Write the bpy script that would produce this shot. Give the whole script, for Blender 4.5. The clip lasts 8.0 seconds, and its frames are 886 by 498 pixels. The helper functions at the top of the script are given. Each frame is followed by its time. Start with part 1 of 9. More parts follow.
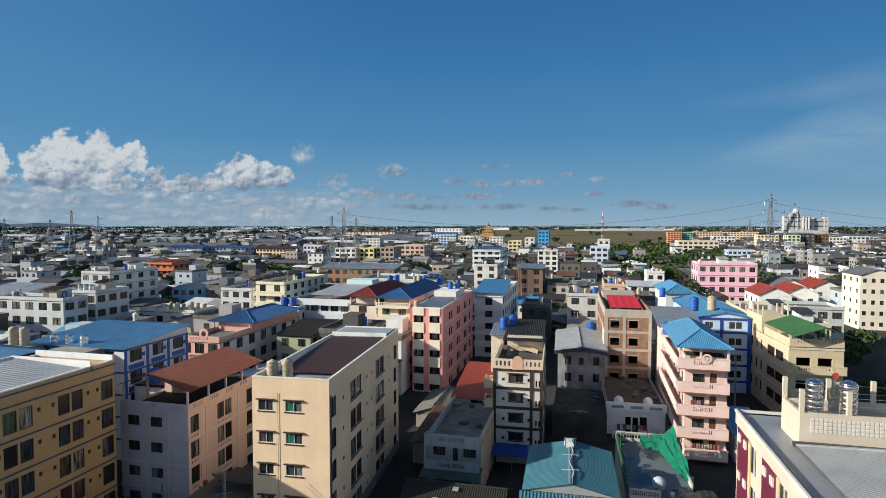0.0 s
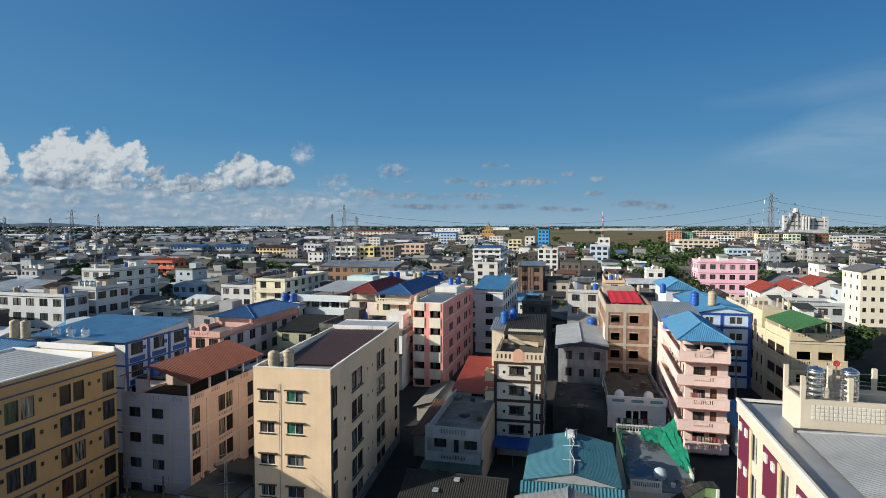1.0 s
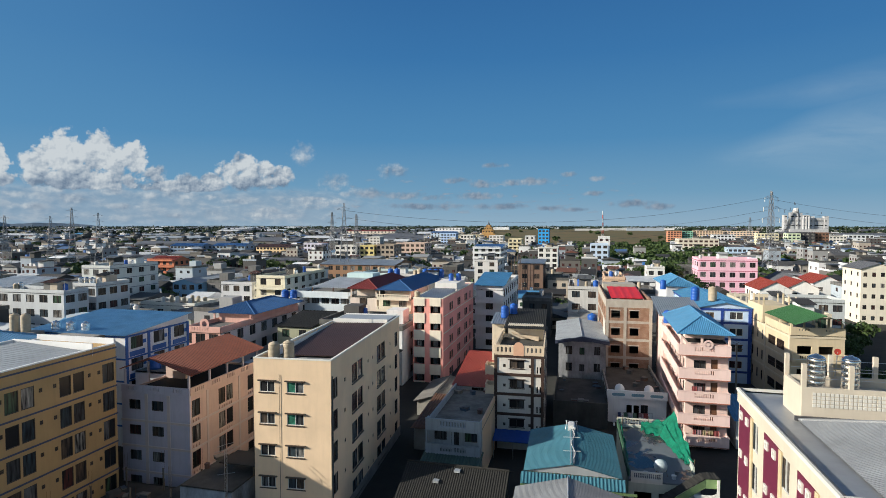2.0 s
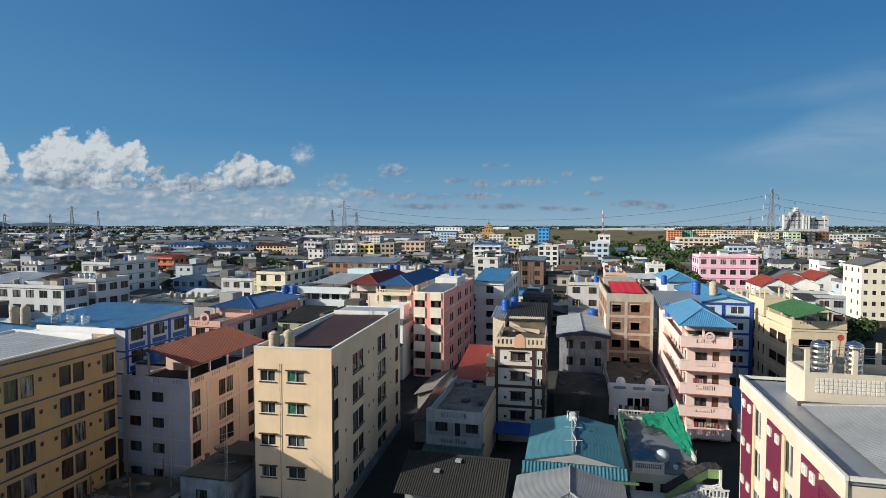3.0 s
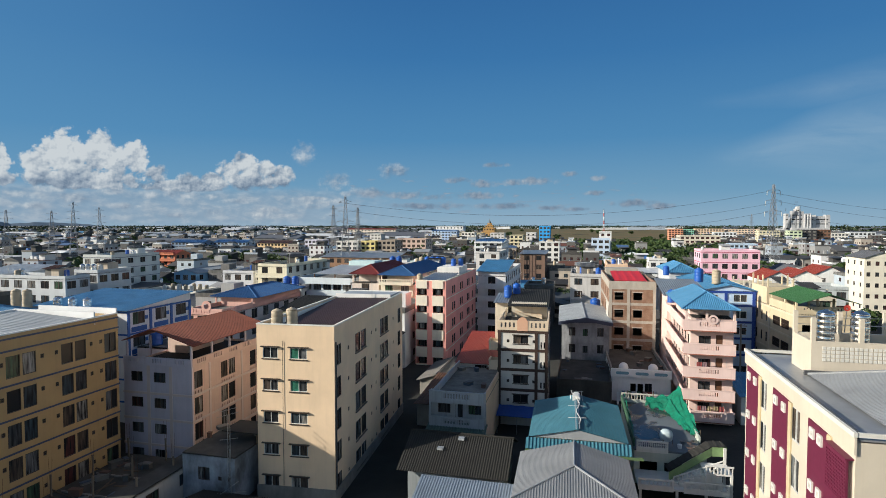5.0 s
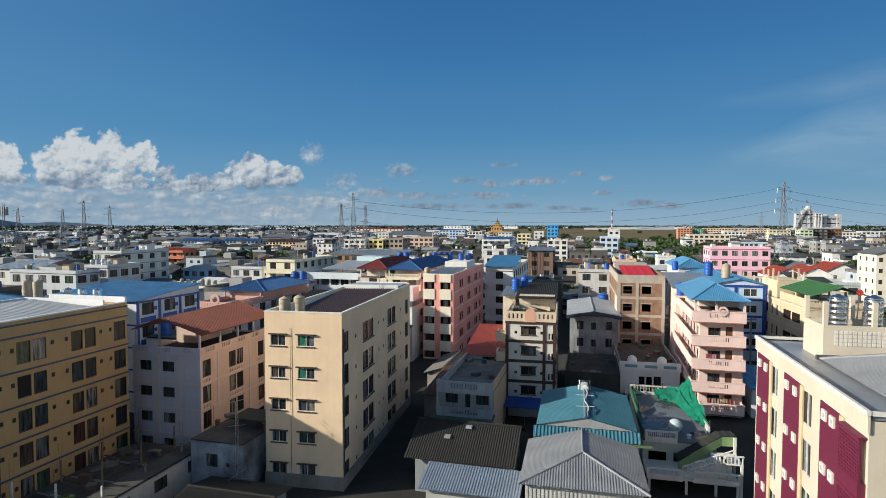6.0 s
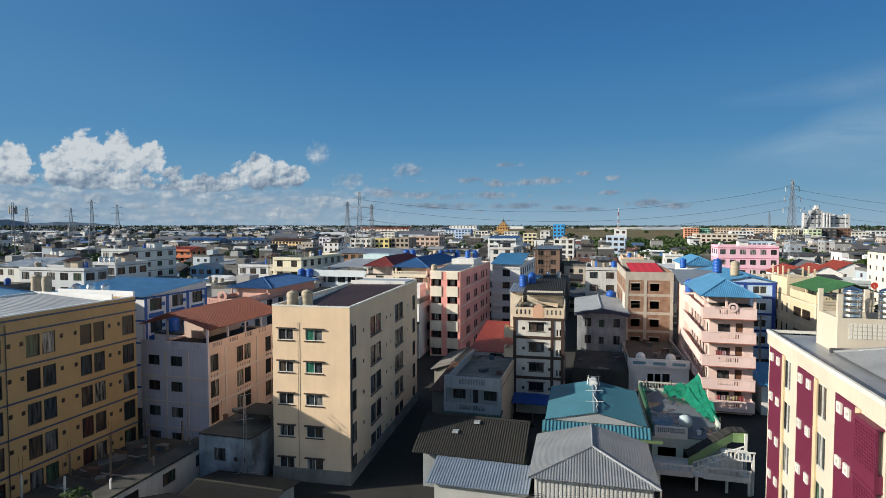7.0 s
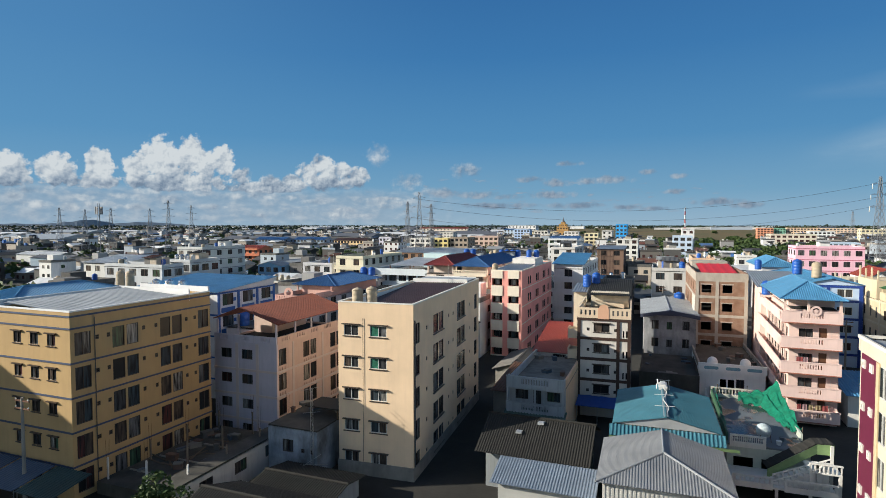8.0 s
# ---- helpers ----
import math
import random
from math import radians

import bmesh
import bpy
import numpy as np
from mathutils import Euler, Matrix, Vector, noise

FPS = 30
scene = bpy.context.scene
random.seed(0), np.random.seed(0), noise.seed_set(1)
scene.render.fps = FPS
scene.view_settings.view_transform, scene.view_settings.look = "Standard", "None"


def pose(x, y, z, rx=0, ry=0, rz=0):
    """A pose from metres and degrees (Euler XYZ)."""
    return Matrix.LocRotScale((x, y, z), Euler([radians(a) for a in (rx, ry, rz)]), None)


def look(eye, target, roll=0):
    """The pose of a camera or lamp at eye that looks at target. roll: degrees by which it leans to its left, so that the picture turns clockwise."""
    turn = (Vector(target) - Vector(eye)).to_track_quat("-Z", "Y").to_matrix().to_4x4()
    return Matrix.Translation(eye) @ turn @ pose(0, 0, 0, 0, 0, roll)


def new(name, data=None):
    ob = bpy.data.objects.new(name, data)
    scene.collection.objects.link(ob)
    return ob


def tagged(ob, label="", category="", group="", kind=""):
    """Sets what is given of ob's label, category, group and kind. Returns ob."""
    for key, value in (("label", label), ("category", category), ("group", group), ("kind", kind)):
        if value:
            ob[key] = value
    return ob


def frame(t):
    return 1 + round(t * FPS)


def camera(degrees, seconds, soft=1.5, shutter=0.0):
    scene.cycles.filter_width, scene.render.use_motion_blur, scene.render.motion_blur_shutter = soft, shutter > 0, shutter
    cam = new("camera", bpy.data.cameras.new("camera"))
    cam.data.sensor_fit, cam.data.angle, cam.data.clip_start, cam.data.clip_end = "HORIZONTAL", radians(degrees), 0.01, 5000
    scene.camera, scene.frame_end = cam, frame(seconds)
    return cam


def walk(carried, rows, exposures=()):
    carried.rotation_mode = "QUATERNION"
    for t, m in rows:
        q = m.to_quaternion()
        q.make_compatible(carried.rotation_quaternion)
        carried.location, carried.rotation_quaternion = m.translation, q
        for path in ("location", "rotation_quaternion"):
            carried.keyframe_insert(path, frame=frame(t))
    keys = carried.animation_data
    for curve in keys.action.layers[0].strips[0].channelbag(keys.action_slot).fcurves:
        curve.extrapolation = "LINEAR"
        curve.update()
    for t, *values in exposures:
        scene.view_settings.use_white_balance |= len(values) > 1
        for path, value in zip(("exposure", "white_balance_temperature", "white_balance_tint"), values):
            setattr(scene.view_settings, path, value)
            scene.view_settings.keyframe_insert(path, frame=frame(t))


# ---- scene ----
cam = camera(76.0, 8.0, soft=0.3)
PATH = [
    (0, pose(0.000, 0.000, 27.880, 87.5, 0, 13.80)),
    (0.5, pose(-0.041, -0.041, 27.450, 87.5, 0, 13.80)),
    (1, pose(-0.078, -0.102, 27.070, 87.5, 0, 13.80)),
    (1.5, pose(-0.089, -0.119, 26.700, 87.5, 0, 13.80)),
    (3, pose(-0.230, 0.003, 25.330, 87.5, 0, 13.80)),
    (3.5, pose(-0.319, 0.033, 24.800, 87.5, 0, 13.80)),
    (4, pose(-0.374, 0.042, 24.330, 87.5, 0, 13.80)),
    (4.5, pose(-0.442, 0.047, 23.900, 87.5, 0, 13.80)),
    (6, pose(-0.461, 0.124, 22.300, 87.5, 0, 14.65)),
    (6.5, pose(-0.574, 0.223, 22.020, 87.5, 0, 15.17)),
    (7, pose(-0.715, 0.255, 21.790, 87.5, 0, 15.22)),
    (7.5, pose(-0.874, 0.297, 21.700, 87.5, 0, 16.70)),
    (8, pose(-1.216, 0.340, 21.600, 87.5, 0, 21.10)),
]
walk(cam, PATH, [(0, 0.5, 6000, 5), (6.8, 0.5, 6000, 5), (8.0, 0.6, 6050, 5)])

# ---- light: clear sky, low sun from behind the camera's left shoulder ----
SUN_TO = Vector((0.82, 0.41, -0.385)).normalized()
world = bpy.data.worlds.new("sky")
scene.world = world
world.use_nodes = True
wn = world.node_tree
sky = wn.nodes.new("ShaderNodeTexSky")
sky.sky_type = "NISHITA"
sky.sun_disc = False
sky.sun_elevation = math.asin(-SUN_TO.z)
sky.sun_rotation = math.atan2(-SUN_TO.x, -SUN_TO.y)
sky.air_density, sky.dust_density, sky.ozone_density = 1.0, 1.0, 1.2
wn.links.new(sky.outputs["Color"], wn.nodes["Background"].inputs["Color"])
wn.nodes["Background"].inputs["Strength"].default_value = 0.077
sun = new("sun", bpy.data.lights.new("sun", "SUN"))
sun.data.energy, sun.data.angle, sun.data.color = 4.8, radians(0.5), (1.0, 0.87, 0.71)
sun.matrix_world = look((-200, -150, 90), Vector((-200, -150, 90)) + SUN_TO)
scene.view_settings.exposure = 0.0

# ---- materials ----
def shader(name):
    m = bpy.data.materials.new(name)
    m.use_nodes = True
    nt = m.node_tree
    return m, nt, nt.nodes["Principled BSDF"], nt.nodes, nt.links


def noise_node(N, L, coord, scale, detail=4.0, stretch=(1, 1, 1), rough=0.55):
    mp = N.new("ShaderNodeMapping")
    mp.inputs["Scale"].default_value = stretch
    L.new(coord, mp.inputs["Vector"])
    n = N.new("ShaderNodeTexNoise")
    n.inputs["Scale"].default_value, n.inputs["Detail"].default_value, n.inputs["Roughness"].default_value = scale, detail, rough
    L.new(mp.outputs[0], n.inputs["Vector"])
    return n.outputs["Fac"]


def ramp(N, L, fac, lo, hi, a=(0, 0, 0), b=(1, 1, 1)):
    r = N.new("ShaderNodeValToRGB")
    r.color_ramp.elements[0].position, r.color_ramp.elements[1].position = lo, hi
    r.color_ramp.elements[0].color, r.color_ramp.elements[1].color = (*a, 1), (*b, 1)
    L.new(fac, r.inputs["Fac"])
    return r.outputs["Color"]


def mix(N, L, fac, a, b, kind="MIX"):
    x = N.new("ShaderNodeMix")
    x.data_type, x.blend_type = "RGBA", kind
    for socket, v in ((x.inputs[0], fac), (x.inputs[6], a), (x.inputs[7], b)):
        if isinstance(v, (int, float)):
            socket.default_value = v
        elif isinstance(v, tuple):
            socket.default_value = (*v, 1)
        else:
            L.new(v, socket)
    return x.outputs[2]


def bump(N, L, height, strength, distance, shader_node):
    b = N.new("ShaderNodeBump")
    b.inputs["Strength"].default_value, b.inputs["Distance"].default_value = strength, distance
    L.new(height, b.inputs["Height"])
    L.new(b.outputs[0], shader_node.inputs["Normal"])


def times(c, k):
    return tuple(v * k for v in c)


def plaster(name, c, dirt=0.35, rough=0.88):
    """Painted render: patchy coat, rain streaks and grime, fine grain."""
    m, nt, p, N, L = shader(name)
    co = N.new("ShaderNodeTexCoord").outputs["Object"]
    patch = ramp(N, L, noise_node(N, L, co, 0.35, 5), 0.35, 0.7)
    streak = ramp(N, L, noise_node(N, L, co, 1.0, 6, (2.2, 2.2, 0.16), 0.7), 0.48, 0.78)
    spots = ramp(N, L, noise_node(N, L, co, 2.6, 9, (1, 1, 0.6), 0.74), 0.52, 0.74)
    col = mix(N, L, patch, times(c, 0.9), times(c, 1.04))
    k = N.new("ShaderNodeMath")
    k.operation = "MULTIPLY"
    k.inputs[1].default_value = dirt
    L.new(streak, k.inputs[0])
    grime = tuple(0.45 * v + 0.02 for v in c)
    col = mix(N, L, k.outputs[0], col, grime)
    k2 = N.new("ShaderNodeMath")
    k2.operation = "MULTIPLY"
    k2.inputs[1].default_value = dirt * 0.6
    L.new(spots, k2.inputs[0])
    col = mix(N, L, k2.outputs[0], col, tuple(0.55 * v + 0.03 for v in c))
    L.new(col, p.inputs["Base Color"])
    p.inputs["Roughness"].default_value = rough
    p.inputs["Specular IOR Level"].default_value = 0.3
    bump(N, L, noise_node(N, L, co, 14, 6), 0.25, 0.02, p)
    return m


def sheet(name, c, rough=0.45, metal=0.0, wear=0.35, worn=(0.25, 0.2, 0.16)):
    """Painted or galvanised roofing: streaked, faded, rusted in spots."""
    m, nt, p, N, L = shader(name)
    co = N.new("ShaderNodeTexCoord").outputs["Object"]
    rnd = N.new("ShaderNodeNewGeometry").outputs["Random Per Island"]
    fade = ramp(N, L, noise_node(N, L, co, 0.5, 6), 0.3, 0.75)
    spots = ramp(N, L, noise_node(N, L, co, 2.3, 8, (1, 1, 1), 0.72), 0.58, 0.8)
    col = mix(N, L, fade, times(c, 0.82), times(c, 1.12))
    tone = N.new("ShaderNodeMapRange")
    tone.inputs["To Min"].default_value, tone.inputs["To Max"].default_value = 0.8, 1.1
    L.new(rnd, tone.inputs["Value"])
    hsv = N.new("ShaderNodeHueSaturation")
    L.new(tone.outputs[0], hsv.inputs["Value"])
    L.new(col, hsv.inputs["Color"])
    k = N.new("ShaderNodeMath")
    k.operation = "MULTIPLY"
    k.inputs[1].default_value = wear
    L.new(spots, k.inputs[0])
    L.new(mix(N, L, k.outputs[0], hsv.outputs[0], worn), p.inputs["Base Color"])
    p.inputs["Roughness"].default_value, p.inputs["Metallic"].default_value = rough, metal
    bump(N, L, noise_node(N, L, co, 5, 5), 0.2, 0.02, p)
    return m


def plain(name, c, rough=0.6, metal=0.0, vary=0.15):
    m, nt, p, N, L = shader(name)
    co = N.new("ShaderNodeTexCoord").outputs["Object"]
    f = ramp(N, L, noise_node(N, L, co, 3, 6), 0.3, 0.75)
    L.new(mix(N, L, f, times(c, 1 - vary), times(c, 1 + vary * 0.5)), p.inputs["Base Color"])
    p.inputs["Roughness"].default_value, p.inputs["Metallic"].default_value = rough, metal
    return m


def concrete(name, c=(0.33, 0.31, 0.28), dark=(0.10, 0.095, 0.085), amount=0.6):
    m, nt, p, N, L = shader(name)
    co = N.new("ShaderNodeTexCoord").outputs["Object"]
    a = ramp(N, L, noise_node(N, L, co, 0.45, 8, (1, 1, 0.6), 0.65), 0.38, 0.66)
    b = ramp(N, L, noise_node(N, L, co, 2.5, 8, (1, 1, 0.35), 0.7), 0.45, 0.75)
    k = N.new("ShaderNodeMath")
    k.operation = "MULTIPLY"
    k.inputs[1].default_value = amount
    L.new(a, k.inputs[0])
    col = mix(N, L, k.outputs[0], c, dark)
    k2 = N.new("ShaderNodeMath")
    k2.operation = "MULTIPLY"
    k2.inputs[1].default_value = 0.4
    L.new(b, k2.inputs[0])
    L.new(mix(N, L, k2.outputs[0], col, times(c, 0.55)), p.inputs["Base Color"])
    p.inputs["Roughness"].default_value = 0.92
    bump(N, L, noise_node(N, L, co, 9, 8), 0.4, 0.03, p)
    return m


def glazing(name):
    """Dark window glass; behind some panes a curtain or laundry shows."""
    m, nt, p, N, L = shader(name)
    co = N.new("ShaderNodeTexCoord").outputs["Object"]
    rnd = N.new("ShaderNodeObjectInfo").outputs["Random"]
    r = N.new("ShaderNodeValToRGB")
    cr = r.color_ramp
    cr.interpolation = "CONSTANT"
    steps = ((0, (0.025, 0.027, 0.03)), (0.26, (0.10, 0.105, 0.11)), (0.42, (0.16, 0.12, 0.09)), (0.52, (0.24, 0.25, 0.26)), (0.66, (0.07, 0.10, 0.12)), (0.76, (0.14, 0.05, 0.045)), (0.82, (0.09, 0.17, 0.10)), (0.87, (0.50, 0.48, 0.44)))
    cr.elements[1].position = 0.26
    for i, (pos, c) in enumerate(steps):
        e = cr.elements[i] if i < 2 else cr.elements.new(pos)
        e.position, e.color = pos, (*c, 1)
    L.new(rnd, r.inputs["Fac"])
    shift = N.new("ShaderNodeVectorMath")
    spread = N.new("ShaderNodeVectorMath")
    spread.operation = "SCALE"
    spread.inputs[0].default_value = (37.0, 11.0, 23.0)
    L.new(rnd, spread.inputs["Scale"])
    L.new(co, shift.inputs[0])
    L.new(spread.outputs[0], shift.inputs[1])
    fold = ramp(N, L, noise_node(N, L, shift.outputs[0], 1.3, 3, (4.0, 4.0, 0.45)), 0.36, 0.74)
    L.new(mix(N, L, fold, (0.028, 0.028, 0.03), r.outputs["Color"]), p.inputs["Base Color"])
    p.inputs["Roughness"].default_value = 0.22
    p.inputs["IOR"].default_value = 1.38
    p.inputs["Specular IOR Level"].default_value = 0.3
    p.inputs["Transmission Weight"].default_value = 0.1
    return m


def brick(name, c1, c2, mortar):
    m, nt, p, N, L = shader(name)
    co = N.new("ShaderNodeTexCoord").outputs["Object"]
    sep = N.new("ShaderNodeSeparateXYZ")
    L.new(co, sep.inputs[0])
    add = N.new("ShaderNodeMath")
    L.new(sep.outputs[0], add.inputs[0])
    L.new(sep.outputs[1], add.inputs[1])
    com = N.new("ShaderNodeCombineXYZ")
    L.new(add.outputs[0], com.inputs[0])
    L.new(sep.outputs[2], com.inputs[1])
    b = N.new("ShaderNodeTexBrick")
    b.inputs["Scale"].default_value = 1.0
    b.inputs["Brick Width"].default_value, b.inputs["Row Height"].default_value = 0.30, 0.12
    b.inputs["Mortar Size"].default_value = 0.012
    for k, v in (("Color1", c1), ("Color2", c2), ("Mortar", mortar)):
        b.inputs[k].default_value = (*v, 1)
    L.new(com.outputs[0], b.inputs["Vector"])
    f = ramp(N, L, noise_node(N, L, co, 0.8, 7), 0.35, 0.7)
    L.new(mix(N, L, f, times(c1, 0.75), b.outputs["Color"]), p.inputs["Base Color"])
    p.inputs["Roughness"].default_value = 0.92
    bump(N, L, b.outputs["Fac"], 0.4, -0.02, p)
    return m


def island_paint(name, colours, rough=0.85, grain=0.25):
    """Many separate pieces in one mesh, each with a paint of its own."""
    m, nt, p, N, L = shader(name)
    co = N.new("ShaderNodeTexCoord").outputs["Object"]
    rnd = N.new("ShaderNodeNewGeometry").outputs["Random Per Island"]
    r = N.new("ShaderNodeValToRGB")
    r.color_ramp.interpolation = "CONSTANT"
    for i, c in enumerate(colours):
        e = r.color_ramp.elements[i] if i < 2 else r.color_ramp.elements.new(i / len(colours))
        e.position, e.color = i / len(colours), (*c, 1)
    L.new(rnd, r.inputs["Fac"])
    f = ramp(N, L, noise_node(N, L, co, 0.25, 7, (1, 1, 1), 0.7), 0.35, 0.7)
    L.new(mix(N, L, f, r.outputs["Color"], mix(N, L, 1 - grain, (0.12, 0.11, 0.1), r.outputs["Color"])), p.inputs["Base Color"])
    p.inputs["Roughness"].default_value = rough
    return m


def leafage(name, a, b):
    m, nt, p, N, L = shader(name)
    rnd = N.new("ShaderNodeNewGeometry").outputs["Random Per Island"]
    L.new(mix(N, L, rnd, a, b), p.inputs["Base Color"])
    p.inputs["Roughness"].default_value = 0.6
    p.inputs["Specular IOR Level"].default_value = 0.25
    return m


def earth(name, a, b, c, s1=0.02, s2=0.3):
    m, nt, p, N, L = shader(name)
    co = N.new("ShaderNodeTexCoord").outputs["Object"]
    f = ramp(N, L, noise_node(N, L, co, s1, 8, (1, 1, 1), 0.65), 0.4, 0.62)
    g = ramp(N, L, noise_node(N, L, co, s2, 8, (1, 1, 1), 0.7), 0.35, 0.7)
    L.new(mix(N, L, g, mix(N, L, f, a, b), c), p.inputs["Base Color"])
    p.inputs["Roughness"].default_value = 0.95
    bump(N, L, noise_node(N, L, co, 3, 8), 0.5, 0.05, p)
    return m


M_GLASS = glazing("window_glass")
M_GREENGLASS = plain("green_tinted_glass", (0.05, 0.19, 0.13), 0.2, 0, 0.5)
M_FRAME = plain("bronze_window_frame", (0.05, 0.035, 0.028), 0.4)
M_FRAMEW = plain("white_window_frame", (0.62, 0.62, 0.60), 0.45)
M_FRAMEB = plain("dark_blue_trim", (0.05, 0.07, 0.13), 0.6)
# near-black colour that stands in for the darkness of unlit rooms
M_ROOMDARK = plain("painted_room_dark", (0.012, 0.011, 0.01), 0.9)
M_SLAB = concrete("roof_slab", (0.19, 0.185, 0.175), (0.05, 0.05, 0.045), 0.8)
M_CONC = concrete("bare_concrete")
M_DARKCONC = concrete("mossy_concrete", (0.085, 0.08, 0.07), (0.03, 0.03, 0.026), 0.85)
M_STEEL = plain("galvanised_steel", (0.55, 0.56, 0.57), 0.3, 0.9)
M_RUST = plain("rusty_steel", (0.16, 0.08, 0.05), 0.75, 0.3, 0.4)
M_LATTICE = plain("painted_lattice_steel", (0.24, 0.25, 0.27), 0.6, 0.4)
M_DRUM = plain("blue_drum", (0.02, 0.10, 0.42), 0.4)
M_BEIGE = plain("beige_tank", (0.42, 0.35, 0.25), 0.6)
M_INOX = plain("polished_tank_steel", (0.72, 0.72, 0.72), 0.16, 1.0, 0.05)
M_PIPE = plain("plastic_pipe", (0.07, 0.07, 0.075), 0.5)
M_BLUEROOF = sheet("blue_roofing", (0.085, 0.25, 0.44), 0.42, wear=0.12, worn=(0.2, 0.25, 0.3))
M_TEALROOF = sheet("teal_roofing", (0.05, 0.155, 0.205), 0.45, wear=0.2, worn=(0.2, 0.3, 0.3))
M_GREYROOF = sheet("grey_roofing", (0.29, 0.30, 0.315), 0.42, 0.35, 0.3)
M_PALEROOF = sheet("pale_roofing", (0.38, 0.40, 0.42), 0.45, 0.25, 0.3)
M_BROWNROOF = sheet("rust_brown_roofing", (0.26, 0.066, 0.03), 0.65, 0, 0.35, (0.12, 0.06, 0.04))
M_DKBROWN = sheet("dark_brown_roofing", (0.09, 0.045, 0.035), 0.6, 0, 0.2)
M_REDROOF = sheet("red_roofing", (0.25, 0.038, 0.022), 0.55, 0, 0.15)
M_GREENROOF = sheet("green_roofing", (0.045, 0.13, 0.045), 0.5, 0, 0.15)
# old worn tiles, lowered further to stand in for the apricot block's shadow
M_OLDTILE = sheet("old_tiles_shade_dark", (0.024, 0.023, 0.020), 0.9, 0, 0.7, (0.06, 0.055, 0.045))
# earth tones held near black to stand in for shade in the lanes
M_GROUND = earth("shade_dark_ground", (0.022, 0.021, 0.019), (0.014, 0.016, 0.012), (0.034, 0.032, 0.028))
M_FIELD = earth("dry_marsh_field", (0.15, 0.085, 0.022), (0.045, 0.065, 0.012), (0.10, 0.075, 0.02), 0.011, 0.06)
M_LEAF = leafage("foliage", (0.025, 0.048, 0.014), (0.07, 0.105, 0.03))
M_LEAFFAR = leafage("far_foliage", (0.016, 0.028, 0.014), (0.034, 0.050, 0.022))
M_BARK = plain("bark", (0.12, 0.09, 0.06), 0.9)

# ---- building kit ----
MESHES = {}


def box(bm, a, b):
    v = [bm.verts.new((x, y, z)) for x in (a[0], b[0]) for y in (a[1], b[1]) for z in (a[2], b[2])]
    for f in ((0, 1, 3, 2), (4, 6, 7, 5), (0, 4, 5, 1), (2, 3, 7, 6), (0, 2, 6, 4), (1, 5, 7, 3)):
        bm.faces.new([v[i] for i in f])


def poly(bm, *pts):
    bm.faces.new([bm.verts.new(p) for p in pts])


def beam(bm, a, b, r, sides=4):
    """A bar from a to b."""
    a, b = Vector(a), Vector(b)
    q = (b - a).to_track_quat("Z", "Y")
    rings = []
    for p in (a, b):
        rings.append([bm.verts.new(p + q @ Vector((r * math.cos(k), r * math.sin(k), 0))) for k in (2 * math.pi * (i + 0.5) / sides for i in range(sides))])
    for i in range(sides):
        j = (i + 1) % sides
        bm.faces.new((rings[0][i], rings[0][j], rings[1][j], rings[1][i]))
    bm.faces.new(rings[0][::-1])
    bm.faces.new(rings[1])


def tube(bm, pts, r, sides=4):
    """One connected bar through several points; r may change from point to point."""
    pts = [Vector(p) for p in pts]
    rings = []
    for i, p in enumerate(pts):
        q = (pts[min(i + 1, len(pts) - 1)] - pts[max(i - 1, 0)]).to_track_quat("Z", "Y")
        rr = r[i] if isinstance(r, (list, tuple)) else r
        rings.append([bm.verts.new(p + q @ Vector((rr * math.cos(k), rr * math.sin(k), 0))) for k in (2 * math.pi * (j + 0.5) / sides for j in range(sides))])
    for lo, hi in zip(rings, rings[1:]):
        for i in range(sides):
            j = (i + 1) % sides
            bm.faces.new((lo[i], lo[j], hi[j], hi[i]))
    bm.faces.new(rings[0][::-1])
    bm.faces.new(rings[-1])


def lathe(bm, profile, x=0, y=0, sides=20):
    """Turns a profile of (radius, height) round the vertical."""
    rings = []
    for r, z in profile:
        rings.append([bm.verts.new((x + r * math.cos(2 * math.pi * i / sides), y + r * math.sin(2 * math.pi * i / sides), z)) for i in range(sides)])
    for lo, hi in zip(rings, rings[1:]):
        for i in range(sides):
            j = (i + 1) % sides
            bm.faces.new((lo[i], lo[j], hi[j], hi[i]))
    bm.faces.new(rings[0][::-1])
    bm.faces.new(rings[-1])


def mesh_of(name, bm, *materials):
    me = bpy.data.meshes.new(name)
    bm.to_mesh(me)
    bm.free()
    for m in materials:
        me.materials.append(m)
    return me


def part(name, bm, material, parent, label=""):
    ob = new(name, mesh_of(name, bm, material))
    ob.parent = parent
    return tagged(ob, label)


def put(name, me, parent, m=None, label=""):
    ob = new(name, me)
    ob.parent = parent
    if m is not None:
        ob.matrix_basis = m
    return tagged(ob, label)


def thing(name, x, y, z, label, category, group="", kind="", turn=0):
    ob = new(name)
    ob.empty_display_size = 0.5
    ob.matrix_basis = pose(x, y, z, 0, 0, turn)
    return tagged(ob, label, category, group, kind)


